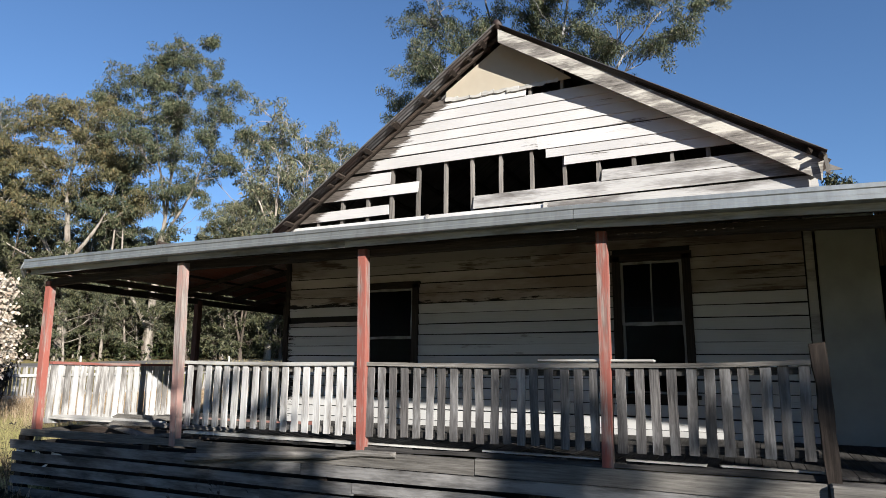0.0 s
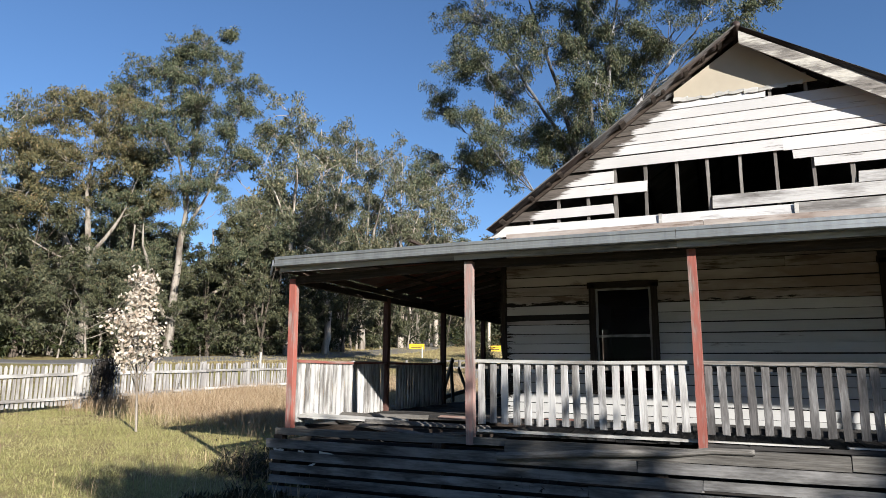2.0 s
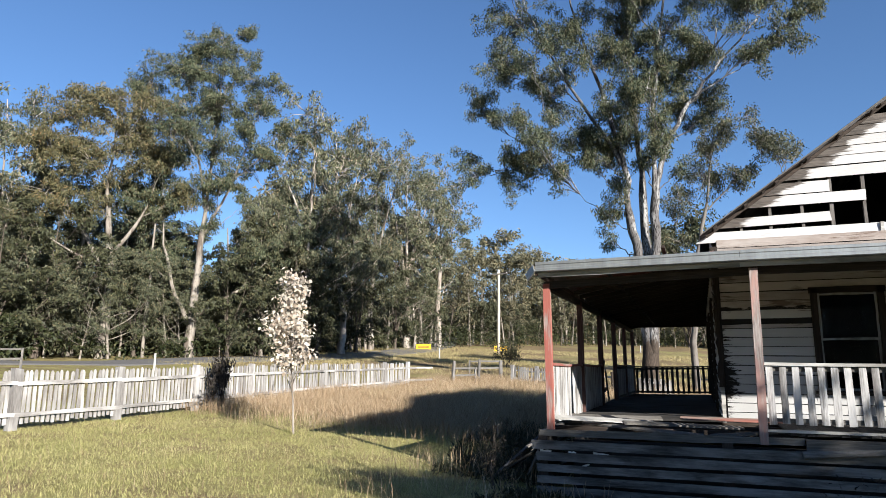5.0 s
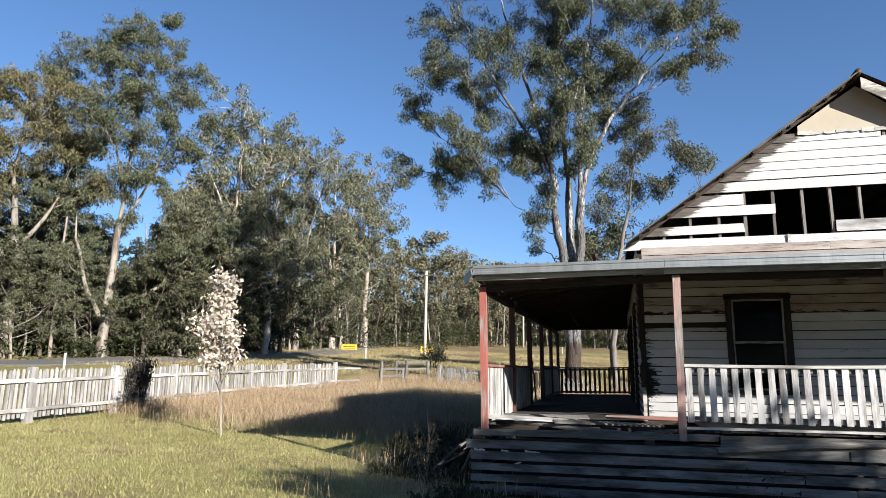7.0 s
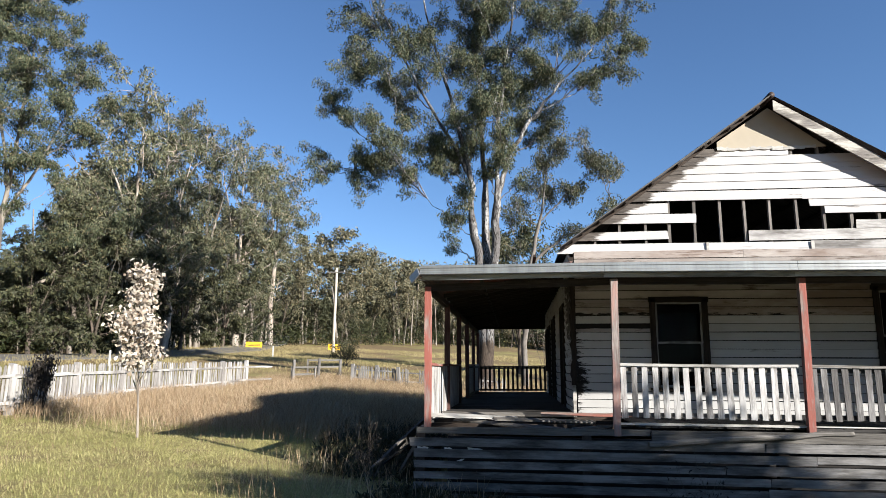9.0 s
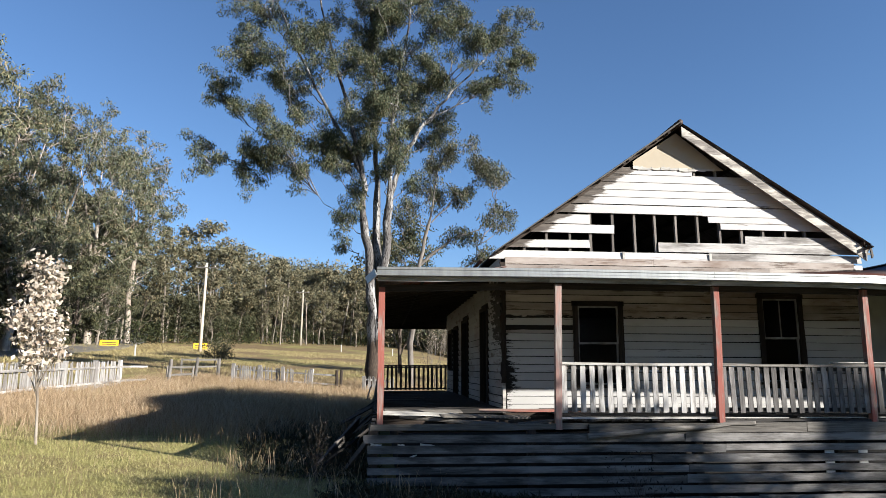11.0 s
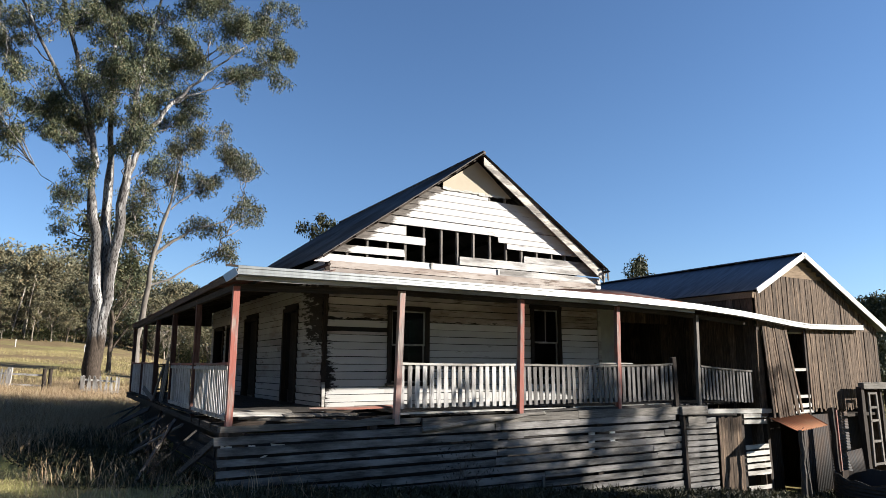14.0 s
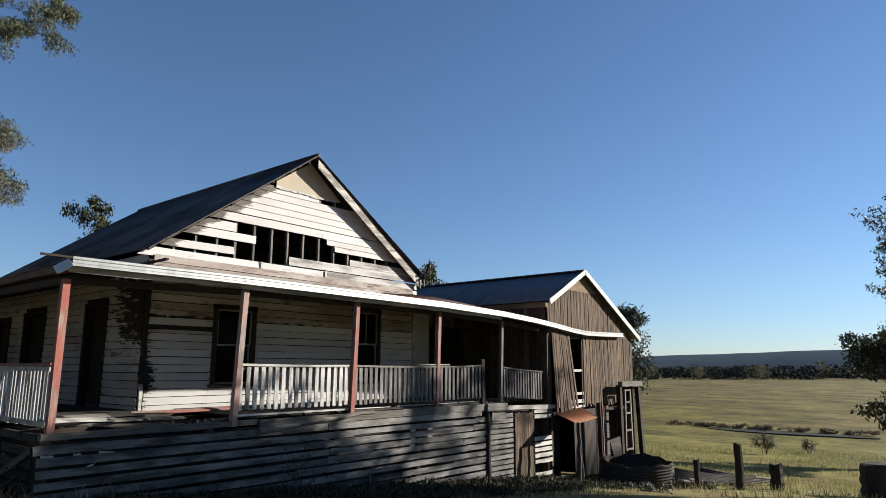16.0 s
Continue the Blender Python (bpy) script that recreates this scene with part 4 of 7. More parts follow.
plank("edge_beam", (7.01, -0.035, 0.59), (9.98, -0.05, 0.575), 0.16, 0.05, (0, -1, 0), m_grey_x, deck, segs=5, rough=0.006)
plank("edge_beam", (10.92, -0.02, 0.53), (13.4, -0.06, 0.46), 0.11, 0.05, (0, -1, 0), m_rail, deck, "pale painted beam")
bevel_box("entry_step", 10.0, 10.9, -0.14, 0.25, 0.47, 0.66, m_grey_x, deck, "thick grey timber step", r=0.015)
plank("edge_beam", (0.04, 0.2, 0.58), (0.06, 7.0, 0.60), 0.10, 0.06, (-1, 0, 0), m_deck_y, deck, segs=5, rough=0.008)
plank("edge_beam", (0.06, 7.0, 0.60), (0.06, 13.5, 0.62), 0.10, 0.06, (-1, 0, 0), m_deck_y, deck, segs=5, rough=0.008)
plank("threshold", (3.0, 0.17, 0.725), (5.60, 0.16, 0.722), 0.11, 0.03, (0, 0, 1), m_rail, deck, "pale edge board under the railing", segs=6, rough=0.005)
for xa, xb in ((5.66, 6.85), (7.02, 8.18), (8.42, 9.1), (9.2, 10.0)):
    plank("threshold", (xa, 0.15, 0.722), (xb, 0.15, 0.718), 0.06, 0.016, (0, 0, 1), m_rail, deck, "narrow pale strip under the railing", segs=4, rough=0.006, ragged=0.02)
plank("nosing", (5.62, 0.075, 0.680), (10.0, 0.075, 0.675), 0.05, 0.035, (0, -1, 0.2), m_deck_x, deck, segs=8, rough=0.008)
# broken flooring at the corner
for a, b, w, mat, lab in (
    ((0.14, 0.35, 0.80), (1.55, 1.15, 0.70), 0.16, m_rail, "splintered pale floor board, tipped up"),
    ((1.15, 0.55, 0.74), (2.75, 1.3, 0.66), 0.12, m_grey_x, "splintered grey floor board"),
    ((0.5, 0.9, 0.70), (2.2, 0.28, 0.62), 0.10, m_grey_x, "splintered grey floor board"),
    ((1.9, 1.45, 0.765), (3.9, 1.62, 0.765), 0.12, m_red_long, "fallen board in flaking red paint"),
    ((0.25, 1.35, 0.76), (1.6, 1.7, 0.735), 0.15, m_grey_x, "pale loose floor board"),
    ((2.3, 0.02, 0.645), (3.6, 0.5, 0.735), 0.07, m_grey_x, "split board end on the veranda edge"),
):
    loose_board(a, b, w, 0.025, (0, -0.25, 1), mat, lab)

# ---- skirt below the deck ----
skirt = empty("skirt", "skirt of grey weathered horizontal boards with dark gaps", "skirting", kind="structure")
z = 0.44
row = 0
while z > -1.75:
    xs = [-0.03 if row else -0.09]
    while xs[-1] < 10.0:
        xs.append(min(10.02, xs[-1] + rnd.uniform(3.6, 6.4)))
    sag = -0.035 * (row / 14)
    for a, b in zip(xs, xs[1:]):
        if b - a < 0.25:
            continue
        if ground_z(b, 0) > z + 0.15 and ground_z(a, 0) > z + 0.15:
            continue
        tilt = rnd.uniform(-0.008, 0.008)
        zz = z + rnd.uniform(-0.004, 0.004)
        plank("skirt_board", (a + 0.006, -0.045 + rnd.uniform(-0.008, 0.008), zz), (b, -0.045 + rnd.uniform(-0.008, 0.008), zz + tilt + sag * (b - a) / 4), rnd.choice((0.100, 0.106, 0.112, 0.116, 0.120)), 0.024, (0, -1, -0.06), m_skirt, skirt, segs=6, rough=0.004, ragged=0.02)
    z -= 0.156
    row += 1
for x in (0.06, 2.5, 5.2, 7.6):
    plank("stump", (x, 0.06, ground_z(x, 0) - 0.2), (x, 0.06, 0.56), 0.13, 0.13, (0, -1, 0), m_dark, skirt)
# white boards added behind the gaps to give patches of sunlight
for x, z0, z1 in ((7.36, -0.2, 0.3), (7.94, -0.06, 0.28)):
    plank("pale_upright", (x, -0.018, z0), (x + 0.01, -0.018, z1), 0.15, 0.02, (0, -1, 0), m_white_trim, skirt, "added white board for the light patches in the gaps")
plank("batten", (6.05, -0.075, -1.3), (6.04, -0.075, -0.52), 0.06, 0.03, (0, -1, 0), m_grey_z, skirt)
# small white chips added where sun shows through broken boards
for x, w, z, h in ((0.02, 0.16, 0.352, 0.05), (0.44, 0.08, 0.352, 0.03), (0.78, 0.2, 0.35, 0.03), (0.62, 0.09, 0.178, 0.02), (0.86, 0.1, 0.006, 0.018), (1.5, 0.06, -0.165, 0.03)):
    plank("splinter", (x, -0.03, z), (x + w, -0.03, z + rnd.uniform(-0.012, 0.012)), h, 0.012, (0, -1, 0), m_white_trim, skirt, "added white chip for sunlight showing through a gap", rough=0.008, ragged=0.02)
# narrow panel, board door and slatted panel under the entry
def round_post(name, a, b, r0, r1, mat, label, category="post", group="", jig=0.03, segs=7, sides=9):
    a, b = Vector(a), Vector(b)
    d = b - a
    u = d.orthogonal().normalized()
    w = d.cross(u).normalized()
    rings = []
    for i in range(segs + 1):
        f = i / segs
        c = d * f + u * rnd.uniform(-jig, jig) * (0 < i) + w * rnd.uniform(-jig, jig) * (0 < i)
        rr = (r0 + (r1 - r0) * f) * rnd.uniform(0.92, 1.08)
        rings.append([c + (u * math.cos(k * 2 * math.pi / sides) + w * math.sin(k * 2 * math.pi / sides)) * rr * rnd.uniform(0.93, 1.07) + (d.normalized() * rnd.uniform(-0.04, 0.04) if i == segs else Vector()) for k in range(sides)])
    ob = mesh_ob(name, *sweep(rings), mat)
    ob.location = a
    return tagged(ob, label, category, group)


round_post("fallen_rail", (3.35, -0.13, 0.46), (6.1, -0.07, 0.665), 0.05, 0.035, m_grey_x, "crooked bare branch lying along the deck edge", "branch", jig=0.02, segs=7)
round_post("skirt_post", (10.12, -0.04, ground_z(10.1, 0) - 0.2), (10.10, -0.04, 0.44), 0.09, 0.085, m_dark, "dark round timber post under the deck", jig=0.006)
z = 0.34
while z > -1.6:
    plank("skirt_board", (10.24, -0.03, z), (11.27, -0.03, z - 0.01), rnd.uniform(0.088, 0.10), 0.02, (0, -1, -0.05), m_skirt, skirt, rough=0.005, ragged=0.012)
    z -= 0.128
plank("patch_board", (10.28, -0.06, 0.33), (10.9, -0.06, 0.32), 0.2, 0.02, (0, -1, 0), m_grey_x, skirt)
x = 11.36
while x < 12.22:
    plank("upright_board", (x + 0.055, -0.03, ground_z(x, 0) - 0.1), (x + 0.055 + rnd.uniform(-0.01, 0.01), -0.03, 0.36 + rnd.uniform(-0.02, 0.02)), 0.10, 0.022, (0, -1, 0), m_brown_z, skirt, rough=0.004, ragged=0.02)
    x += 0.108
for zz, w in ((0.37, 0.09), (0.23, 0.10), (-0.36, 0.095), (-0.51, 0.10), (-0.66, 0.095), (-0.81, 0.10), (-0.96, 0.10), (-1.3, 0.10)):
    plank("slat", (12.3, -0.05, zz), (13.2 + rnd.uniform(-0.03, 0.03), -0.05, zz + rnd.uniform(-0.02, 0.0)), w, 0.02, (0, -1, 0), m_rail, skirt, rough=0.005)
for xx in (12.27, 13.28):
    plank("stump", (xx, 0.02, -1.75), (xx, 0.02, 0.5), 0.10, 0.10, (0, -1, 0), m_dark, skirt)
# added dark sheets close behind the skirt, standing in for shade in its gaps
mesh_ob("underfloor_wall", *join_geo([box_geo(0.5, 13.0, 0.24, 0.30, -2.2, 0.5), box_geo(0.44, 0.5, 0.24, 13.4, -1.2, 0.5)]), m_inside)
tagged(bpy.data.objects["underfloor_wall"], "added near-black sheet for the shade under the house floor", "wall", kind="structure")
loose_board((-1.05, 0.95, -0.34), (-0.25, 2.6, 0.50), 0.24, 0.04, (-1, 0.6, 0.6), m_grey_y, "broad weathered plank leaning on the veranda edge")
loose_board((-0.5, 1.2, -0.30), (0.0, 0.25, 0.42), 0.09, 0.05, (-1, -0.5, 0.2), m_grey_y, "weathered prop leaning on the corner")
loose_board((-0.35, 3.3, -0.22), (-0.1, 6.0, 0.30), 0.14, 0.04, (-1, 0, 0.6), m_deck_y, "fallen timber against the veranda edge")
loose_board((-0.6, 2.9, 0.02), (0.05, 6.2, 0.48), 0.10, 0.05, (-1, 0, 0.6), m_dark, "dark fallen beam against the veranda edge")
z = 0.40
for i in range(4):
    plank("skirt_board", (-0.01, 0.2, z), (-0.02, 1.3 + 1.2 * i, z - 0.03 * i), 0.12, 0.022, (-1, 0, 0), m_deck_y, skirt, rough=0.006, ragged=0.04)
    z -= 0.16

for i in range(9):
    y = 1.6 + 1.15 * i + rnd.uniform(-0.3, 0.3)
    top = 0.45 + rnd.uniform(-0.12, 0.1)
    loose_board((-0.75 - rnd.uniform(0, 0.5), y + rnd.uniform(-0.8, 0.8), ground_z(-0.8, y) + 0.02), (-0.03, y, top), rnd.uniform(0.09, 0.2), 0.03, (-1, rnd.uniform(-0.4, 0.4), 0.7), rnd.choice((m_deck_y, m_deck_y, m_grey_y)), "broken weathered board fallen against the veranda edge", "fallen_board")
for i in range(5):
    x, y = -0.5 - rnd.uniform(0, 0.9), 1.0 + 0.9 * i
    loose_board((x, y, ground_z(x, y) + 0.03), (x + rnd.uniform(-0.3, 0.5), y + rnd.uniform(0.7, 1.6), ground_z(x, y) + rnd.uniform(0.03, 0.2)), rnd.uniform(0.08, 0.16), 0.03, (0.2, 0, 1), m_deck_y, "dark broken board lying in the grass", "fallen_board")

# ---- recess beside the shed ----
recess = empty("wall_recess", "timber walls of the recess beside the shed, lined dark for its shade", "wall", kind="structure")
bevel_box("sheet", 10.30, 10.91, WY0 - 0.01, WY0 + 0.01, 0.6, 3.5, m_panel, recess, "flat grey-green wall sheet", r=0.003)
# dark back sheet and ceiling stand in for the darkness of the passage
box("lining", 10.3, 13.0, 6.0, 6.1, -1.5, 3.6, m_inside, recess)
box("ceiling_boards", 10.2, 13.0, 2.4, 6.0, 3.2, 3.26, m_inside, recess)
x = 10.92
while x < 12.98:
    plank("head_board", (x + 0.07, WY0 + 0.01, 2.74), (x + 0.07, WY0 + 0.01, 3.5), 0.138, 0.02, (0, -1, 0), m_brown_z, recess, rough=0.002)
    x += 0.142

# ---- shed ----
SX0, SXA, SX1, SY0, SY1 = 13.02, 15.12, 18.75, -0.10, 8.6
SZA = 4.58


def shed_z(x):
    return SZA - (0.50 if x < SXA else 0.495) * abs(x - SXA)


shed_wall = empty("shed_wall_front", "shed front of dark brown upright slabs, patched and leaning", "wall", kind="structure")


def slabs(x0, x1, zlo, zhi, mat, y=SY0, step=0.088, flare=None, thick=0.03, lo_jig=0.05):
    x = x0
    while x < x1:
        w = rnd.uniform(0.9, 1.05) * step
        lo = zlo(x) if callable(zlo) else zlo
        hi = zhi(x) if callable(zhi) else zhi
        if hi - lo > 0.05:
            dx, dy = flare(x) if flare else (0.0, 0.0)
            plank("slab", (x + w / 2 + dx, y - dy + rnd.uniform(-0.012, 0.012), lo + rnd.uniform(-lo_jig, lo_jig)), (x + w / 2 + rnd.uniform(-0.008, 0.008), y + rnd.uniform(-0.012, 0.012), hi), w - 0.008, thick, (0, -1, 0), mat, shed_wall, rough=0.004, segs=2)
        x += w


top = lambda x: min(shed_z(x) - 0.12, 3.92)
slabs(SX0 + 0.02, SX1, 2.55, top, m_brown_z, lo_jig=0.0)
slabs(13.2, 14.2, 0.28, 2.56, m_brown_z, y=SY0 - 0.03, flare=lambda x: ((x - 13.1) * 0.28, 0.10), lo_jig=0.16)
slabs(15.16, 17.3, 0.42, 2.56, m_brown_z, flare=lambda x: (0.06 * (x - 15.1), 0.0), lo_jig=0.06)
slabs(17.3, SX1, lambda x: 0.95, 2.56, m_brown_z)
slabs(SX0, 13.2, 0.3, 2.56, m_brown_z, y=SY0 + 0.05)
# level boards in the head of the gable
z = 3.92
while z < SZA - 0.2:
    half = (SZA - 0.15 - z) / 0.5
    plank("gable_slab", (SXA - half, SY0 - 0.01, z + 0.055), (SXA + half, SY0 - 0.01, z + 0.055), 0.115, 0.025, (0, -1, -0.1), m_brown_x, shed_wall, rough=0.003)
    z += 0.11
for zz, a, b, w in ((1.47, 14.2, 15.15, 0.07), (0.78, 14.35, 15.15, 0.08), (0.55, 14.35, 15.2, 0.10), (0.40, 14.4, 15.25, 0.08)):
    plank("cross_slat", (a, SY0 + 0.02, zz), (b, SY0 + 0.02, zz + 0.01), w, 0.025, (0, -1, 0), m_rail, shed_wall, "pale cross slat in the doorway")
plank("door_post", (15.05, SY0 + 0.03, 0.3), (15.12, SY0 + 0.03, 2.56), 0.07, 0.06, (0, -1, 0), m_dark, shed_wall)
plank("head_beam", (SX0, SY0 + 0.05, 2.52), (SX1, SY0 + 0.05, 2.52), 0.12, 0.08, (0, -1, 0), m_dark, shed_wall)
shed_side = empty("shed_wall_side", "side wall of the shed in dark brown upright boards", "wall", kind="structure")
y = SY0 + 0.05
while y < SY1:
    w = rnd.uniform(0.15, 0.24)
    plank("slab", (SX0, y + w / 2, -1.6), (SX0 + rnd.uniform(-0.01, 0.01), y + w / 2, shed_z(SX0) - 0.16), w - 0.01, 0.03, (-1, 0, 0), m_brown_z, shed_side, rough=0.004, segs=1)
    y += w
plank("wall_plate", (SX0 - 0.02, SY0, 3.36), (SX0 - 0.02, SY1, 3.36), 0.16, 0.08, (-1, 0, 0), m_brown_x, shed_side)
box("shed_wall_back", SX0, SX1, SY1, SY1 + 0.06, -2.2, 2.6, m_brown_z)
tagged(bpy.data.objects["shed_wall_back"], "back wall of the shed in brown boards", "wall", kind="structure")
box("shed_wall_east", SX1 - 0.05, SX1, SY0 + 0.05, SY1, -2.2, 2.62, m_brown_z)
tagged(bpy.data.objects["shed_wall_east"], "end wall of the shed in brown boards", "wall", kind="structure")
box("shed_floor", SX0 + 0.04, SX1 - 0.06, SY0 + 0.15, SY1, 0.18, 0.26, m_dark)
tagged(bpy.data.objects["shed_floor"], "dark timber floor of the shed", "floor", kind="structure")
shed_roof = empty("shed_roof", "shed roof of blue-grey corrugated iron with white barge trim", "roof", kind="structure")
for x in (12.88, 19.12):
    n = 9
    for i in range(n):
        y0, y1 = -0.28 + 9.2 * i / n, -0.28 + 9.2 * (i + 1) / n + 0.04
        corrugated("roof_sheet", (SXA, y0, SZA), (SXA, y1, SZA), (x, y0, shed_z(x)), (x, y1, shed_z(x)), m_iron_blue, shed_roof)
for x in (12.88, 19.12):
    plank("barge_trim", (SXA, -0.30, SZA - 0.035), (x, -0.30, shed_z(x) - 0.035), 0.15, 0.025, (0, -1, 0), m_white_trim, shed_roof, "white painted barge trim")
plank("ridge_cap", (SXA, -0.3, SZA + 0.015), (SXA, 8.9, SZA + 0.015), 0.22, 0.03, (0, 0, 1), m_iron_blue, shed_roof)

# lower part of the shed: iron sheets, posts, small tin awning, ladder-like frame
def upright_iron(name, x0, x1, y, z0, z1, label, ribs="z", mat=None):
    if ribs == "z":
        ob = corrugated(name, (x0, y, z0), (x1, y + 0.01, z0), (x0, y, z1), (x1, y + 0.01, z1), mat or m_tank, rows=1)
    else:
        ob = corrugated(name, (x0, y, z0), (x0, y + 0.01, z1), (x1, y, z0), (x1, y + 0.01, z1), mat or m_tank, rows=1)
    return tagged(ob, label, "iron sheet")


upright_iron("iron_sheet", 14.3, 15.7, -0.18, -1.85, 0.32, "dark rusted corrugated sheet standing under the shed")
upright_iron("iron_sheet", 15.65, 16.9, -0.05, -1.95, 0.45, "dark corrugated sheet with level ribs", "x")
upright_iron("iron_sheet", 13.35, 14.4, 0.35, -1.8, 0.3, "dark rusted corrugated sheet deep under the shed")
upright_iron("iron_sheet", 16.8, 18.7, 0.55, -2.1, 0.95, "dark rusted corrugated sheet deep under the shed")
aw = corrugated("tin_awning", (13.15, -0.18, 0.30), (14.75, -0.18, 0.36), (12.95, -1.0, 0.06), (14.05, -1.08, 0.16), iron_mat("orange_rusted_tin", (0.42, 0.20, 0.10), (0.33, 0.10, 0.04), 0.4, 0.6, 0.8, 0.05), pitch=0.11, depth=0.03, rows=1)
tagged(aw, "small sloping awning of orange rusted tin", "awning")
round_post("prop_post", (12.80, -1.12, ground_z(12.8, -1.1) - 0.1), (13.02, -1.02, 0.06), 0.075, 0.05, m_deck_z, "crooked dark post leaning under the awning", jig=0.025)
round_post("prop_post", (13.30, -0.95, ground_z(13.3, -1) - 0.1), (13.25, -0.9, 0.12), 0.045, 0.04, m_deck_z, "thin dark post holding up the awning", jig=0.015)
round_post("prop_post", (15.25, -0.55, ground_z(15.2, -0.5) - 0.1), (15.3, -0.5, 0.48), 0.08, 0.07, m_dark, "dark round post under the shed", jig=0.015)
plank("drain_pipe", (15.42, -0.56, -1.5), (15.44, -0.54, 0.45), 0.04, 0.04, (0, -1, 0), m_red_x)
tagged(bpy.data.objects["drain_pipe"], "thin red-brown pipe beside the dark post", "pipe")
frame_ob = empty("doorway_frame", "rough timber doorframe of dark posts and a grey lintel", "frame", at=(17.0, -0.4, -1.5))
for nm, a, b, w, t, mt in (("upright", (16.95, -0.42, -1.9), (16.95, -0.42, 1.0), 0.16, 0.14, m_dark), ("upright", (18.62, -0.42, -2.1), (18.4, -0.42, 0.98), 0.15, 0.14, m_dark), ("upright", (18.15, -0.35, -2.1), (18.15, -0.35, 0.96), 0.12, 0.06, m_dark), ("lintel", (16.95, -0.46, 1.05), (18.62, -0.46, 1.02), 0.17, 0.15, m_grey_x)):
    ob = plank(nm, a, b, w, t, (0, -1, 0), mt, frame_ob, rough=0.01, segs=5, ragged=0.02)
    ob.matrix_parent_inverse = Matrix.Translation((-17.0, 0.4, 1.5))
sash_fr = empty("old_window_sash", "tall white-painted sash frame standing in the doorway", "window frame", at=(17.4, -0.44, -1.0))
inv = Matrix.Translation((-17.4, 0.44, 1.0))
for a, b, w in [((17.22, -1.1), (17.30, 0.86), 0.07), ((17.72, -1.1), (17.68, 0.86), 0.07)] + [((17.24, zz), (17.7, zz), 0.06) for zz in (-1.05, -0.45, 0.1, 0.45, 0.83)]:
    ob = plank("sash_bar", (a[0], -0.46, a[1]), (b[0], -0.46, b[1]), w, 0.04, (0, -1, 0), m_grey_z, sash_fr)
    ob.matrix_parent_inverse = inv

# fallen water tank and scrap
def water_tank(x, y, z, r, h):
    rings, sides = [], 40
    n = 36
    for i in range(n + 1):
        f = i / n
        rr = r + 0.014 * math.sin(i * math.pi / 2)
        zz = h * f
        rings.append([(rr * math.cos(k * 2 * math.pi / sides), rr * math.sin(k * 2 * math.pi / sides) * 1.05, zz + (0.04 * math.sin(k * 0.47 + 1) + 0.03 * math.sin(k * 1.7) if i > n - 4 else 0)) for k in range(sides)])
    inner = [[(px * 0.985, py * 0.985, pz) for px, py, pz in ring] for ring in rings[::-1]][:: 6]
    v, f = sweep(rings + inner)
    t = mesh_ob("water_tank", v, f, m_tank, smooth=False)
    t.location = (x, y, z)
    t.rotation_euler = (0.03, -0.02, 0)
    return tagged(t, "collapsed round water tank of dull corrugated iron", "water tank")


water_tank(14.95, -1.75, ground_z(14.95, -1.75) - 0.04, 0.97, 0.70)
sc = corrugated("scrap_sheet", (14.75, -1.2, -0.98), (15.5, -1.1, -1.0), (14.7, -1.1, -0.50), (15.5, -1.05, -0.46), m_tank, rows=1)
tagged(sc, "bent dark iron sheet standing in the collapsed tank", "iron sheet")
for i in range(7):
    x0, y0 = 15.9 + 0.5 * i * 0.6, -1.9 - 0.15 * i
    z0 = ground_z(x0, y0)
    s = corrugated("scrap_sheet", (x0, y0, z0 + 0.10 + 0.05 * (i % 3)), (x0 + 0.5, y0 - 0.1, z0 + 0.45 - 0.06 * (i % 4)), (x0 + 0.9, y0 - 1.0, z0 + 0.02), (x0 + 1.3, y0 - 1.1, z0 + 0.22), m_tank, rows=1)
    tagged(s, "crumpled rusty iron sheet lying on the ground", "iron sheet", "scrap sheets")
for i in range(6):
    x0 = 16.2 + i * 0.35
    a = (x0, -2.6 - 0.1 * i, ground_z(x0, -2.6) + 0.12 + 0.04 * i)
    b = (x0 + 2.6, -3.6 - 0.12 * i, ground_z(x0 + 2.6, -3.6) + 0.05 + 0.03 * i)
    loose_board(a, b, 0.14, 0.04, (0, -0.3, 1), m_grey_x, "grey timber lying in the scrap heap", "fallen_timber")

# old posts in the near paddock
for x, y, h, r in ((16.85, -4.0, 1.25, 0.12), (16.3, -3.0, 0.75, 0.09), (18.4, -4.6, 0.75, 0.19), (19.3, -7.15, 0.95, 0.55)):
    g = ground_z(x, y)
    round_post("fence_post", (x, y, g - 0.15), (x + rnd.uniform(-0.05, 0.08), y, g + h), r, r * 0.95, m_dark, "dark weathered old fence post in the grass", "post", "old paddock posts", jig=0.012, sides=8)

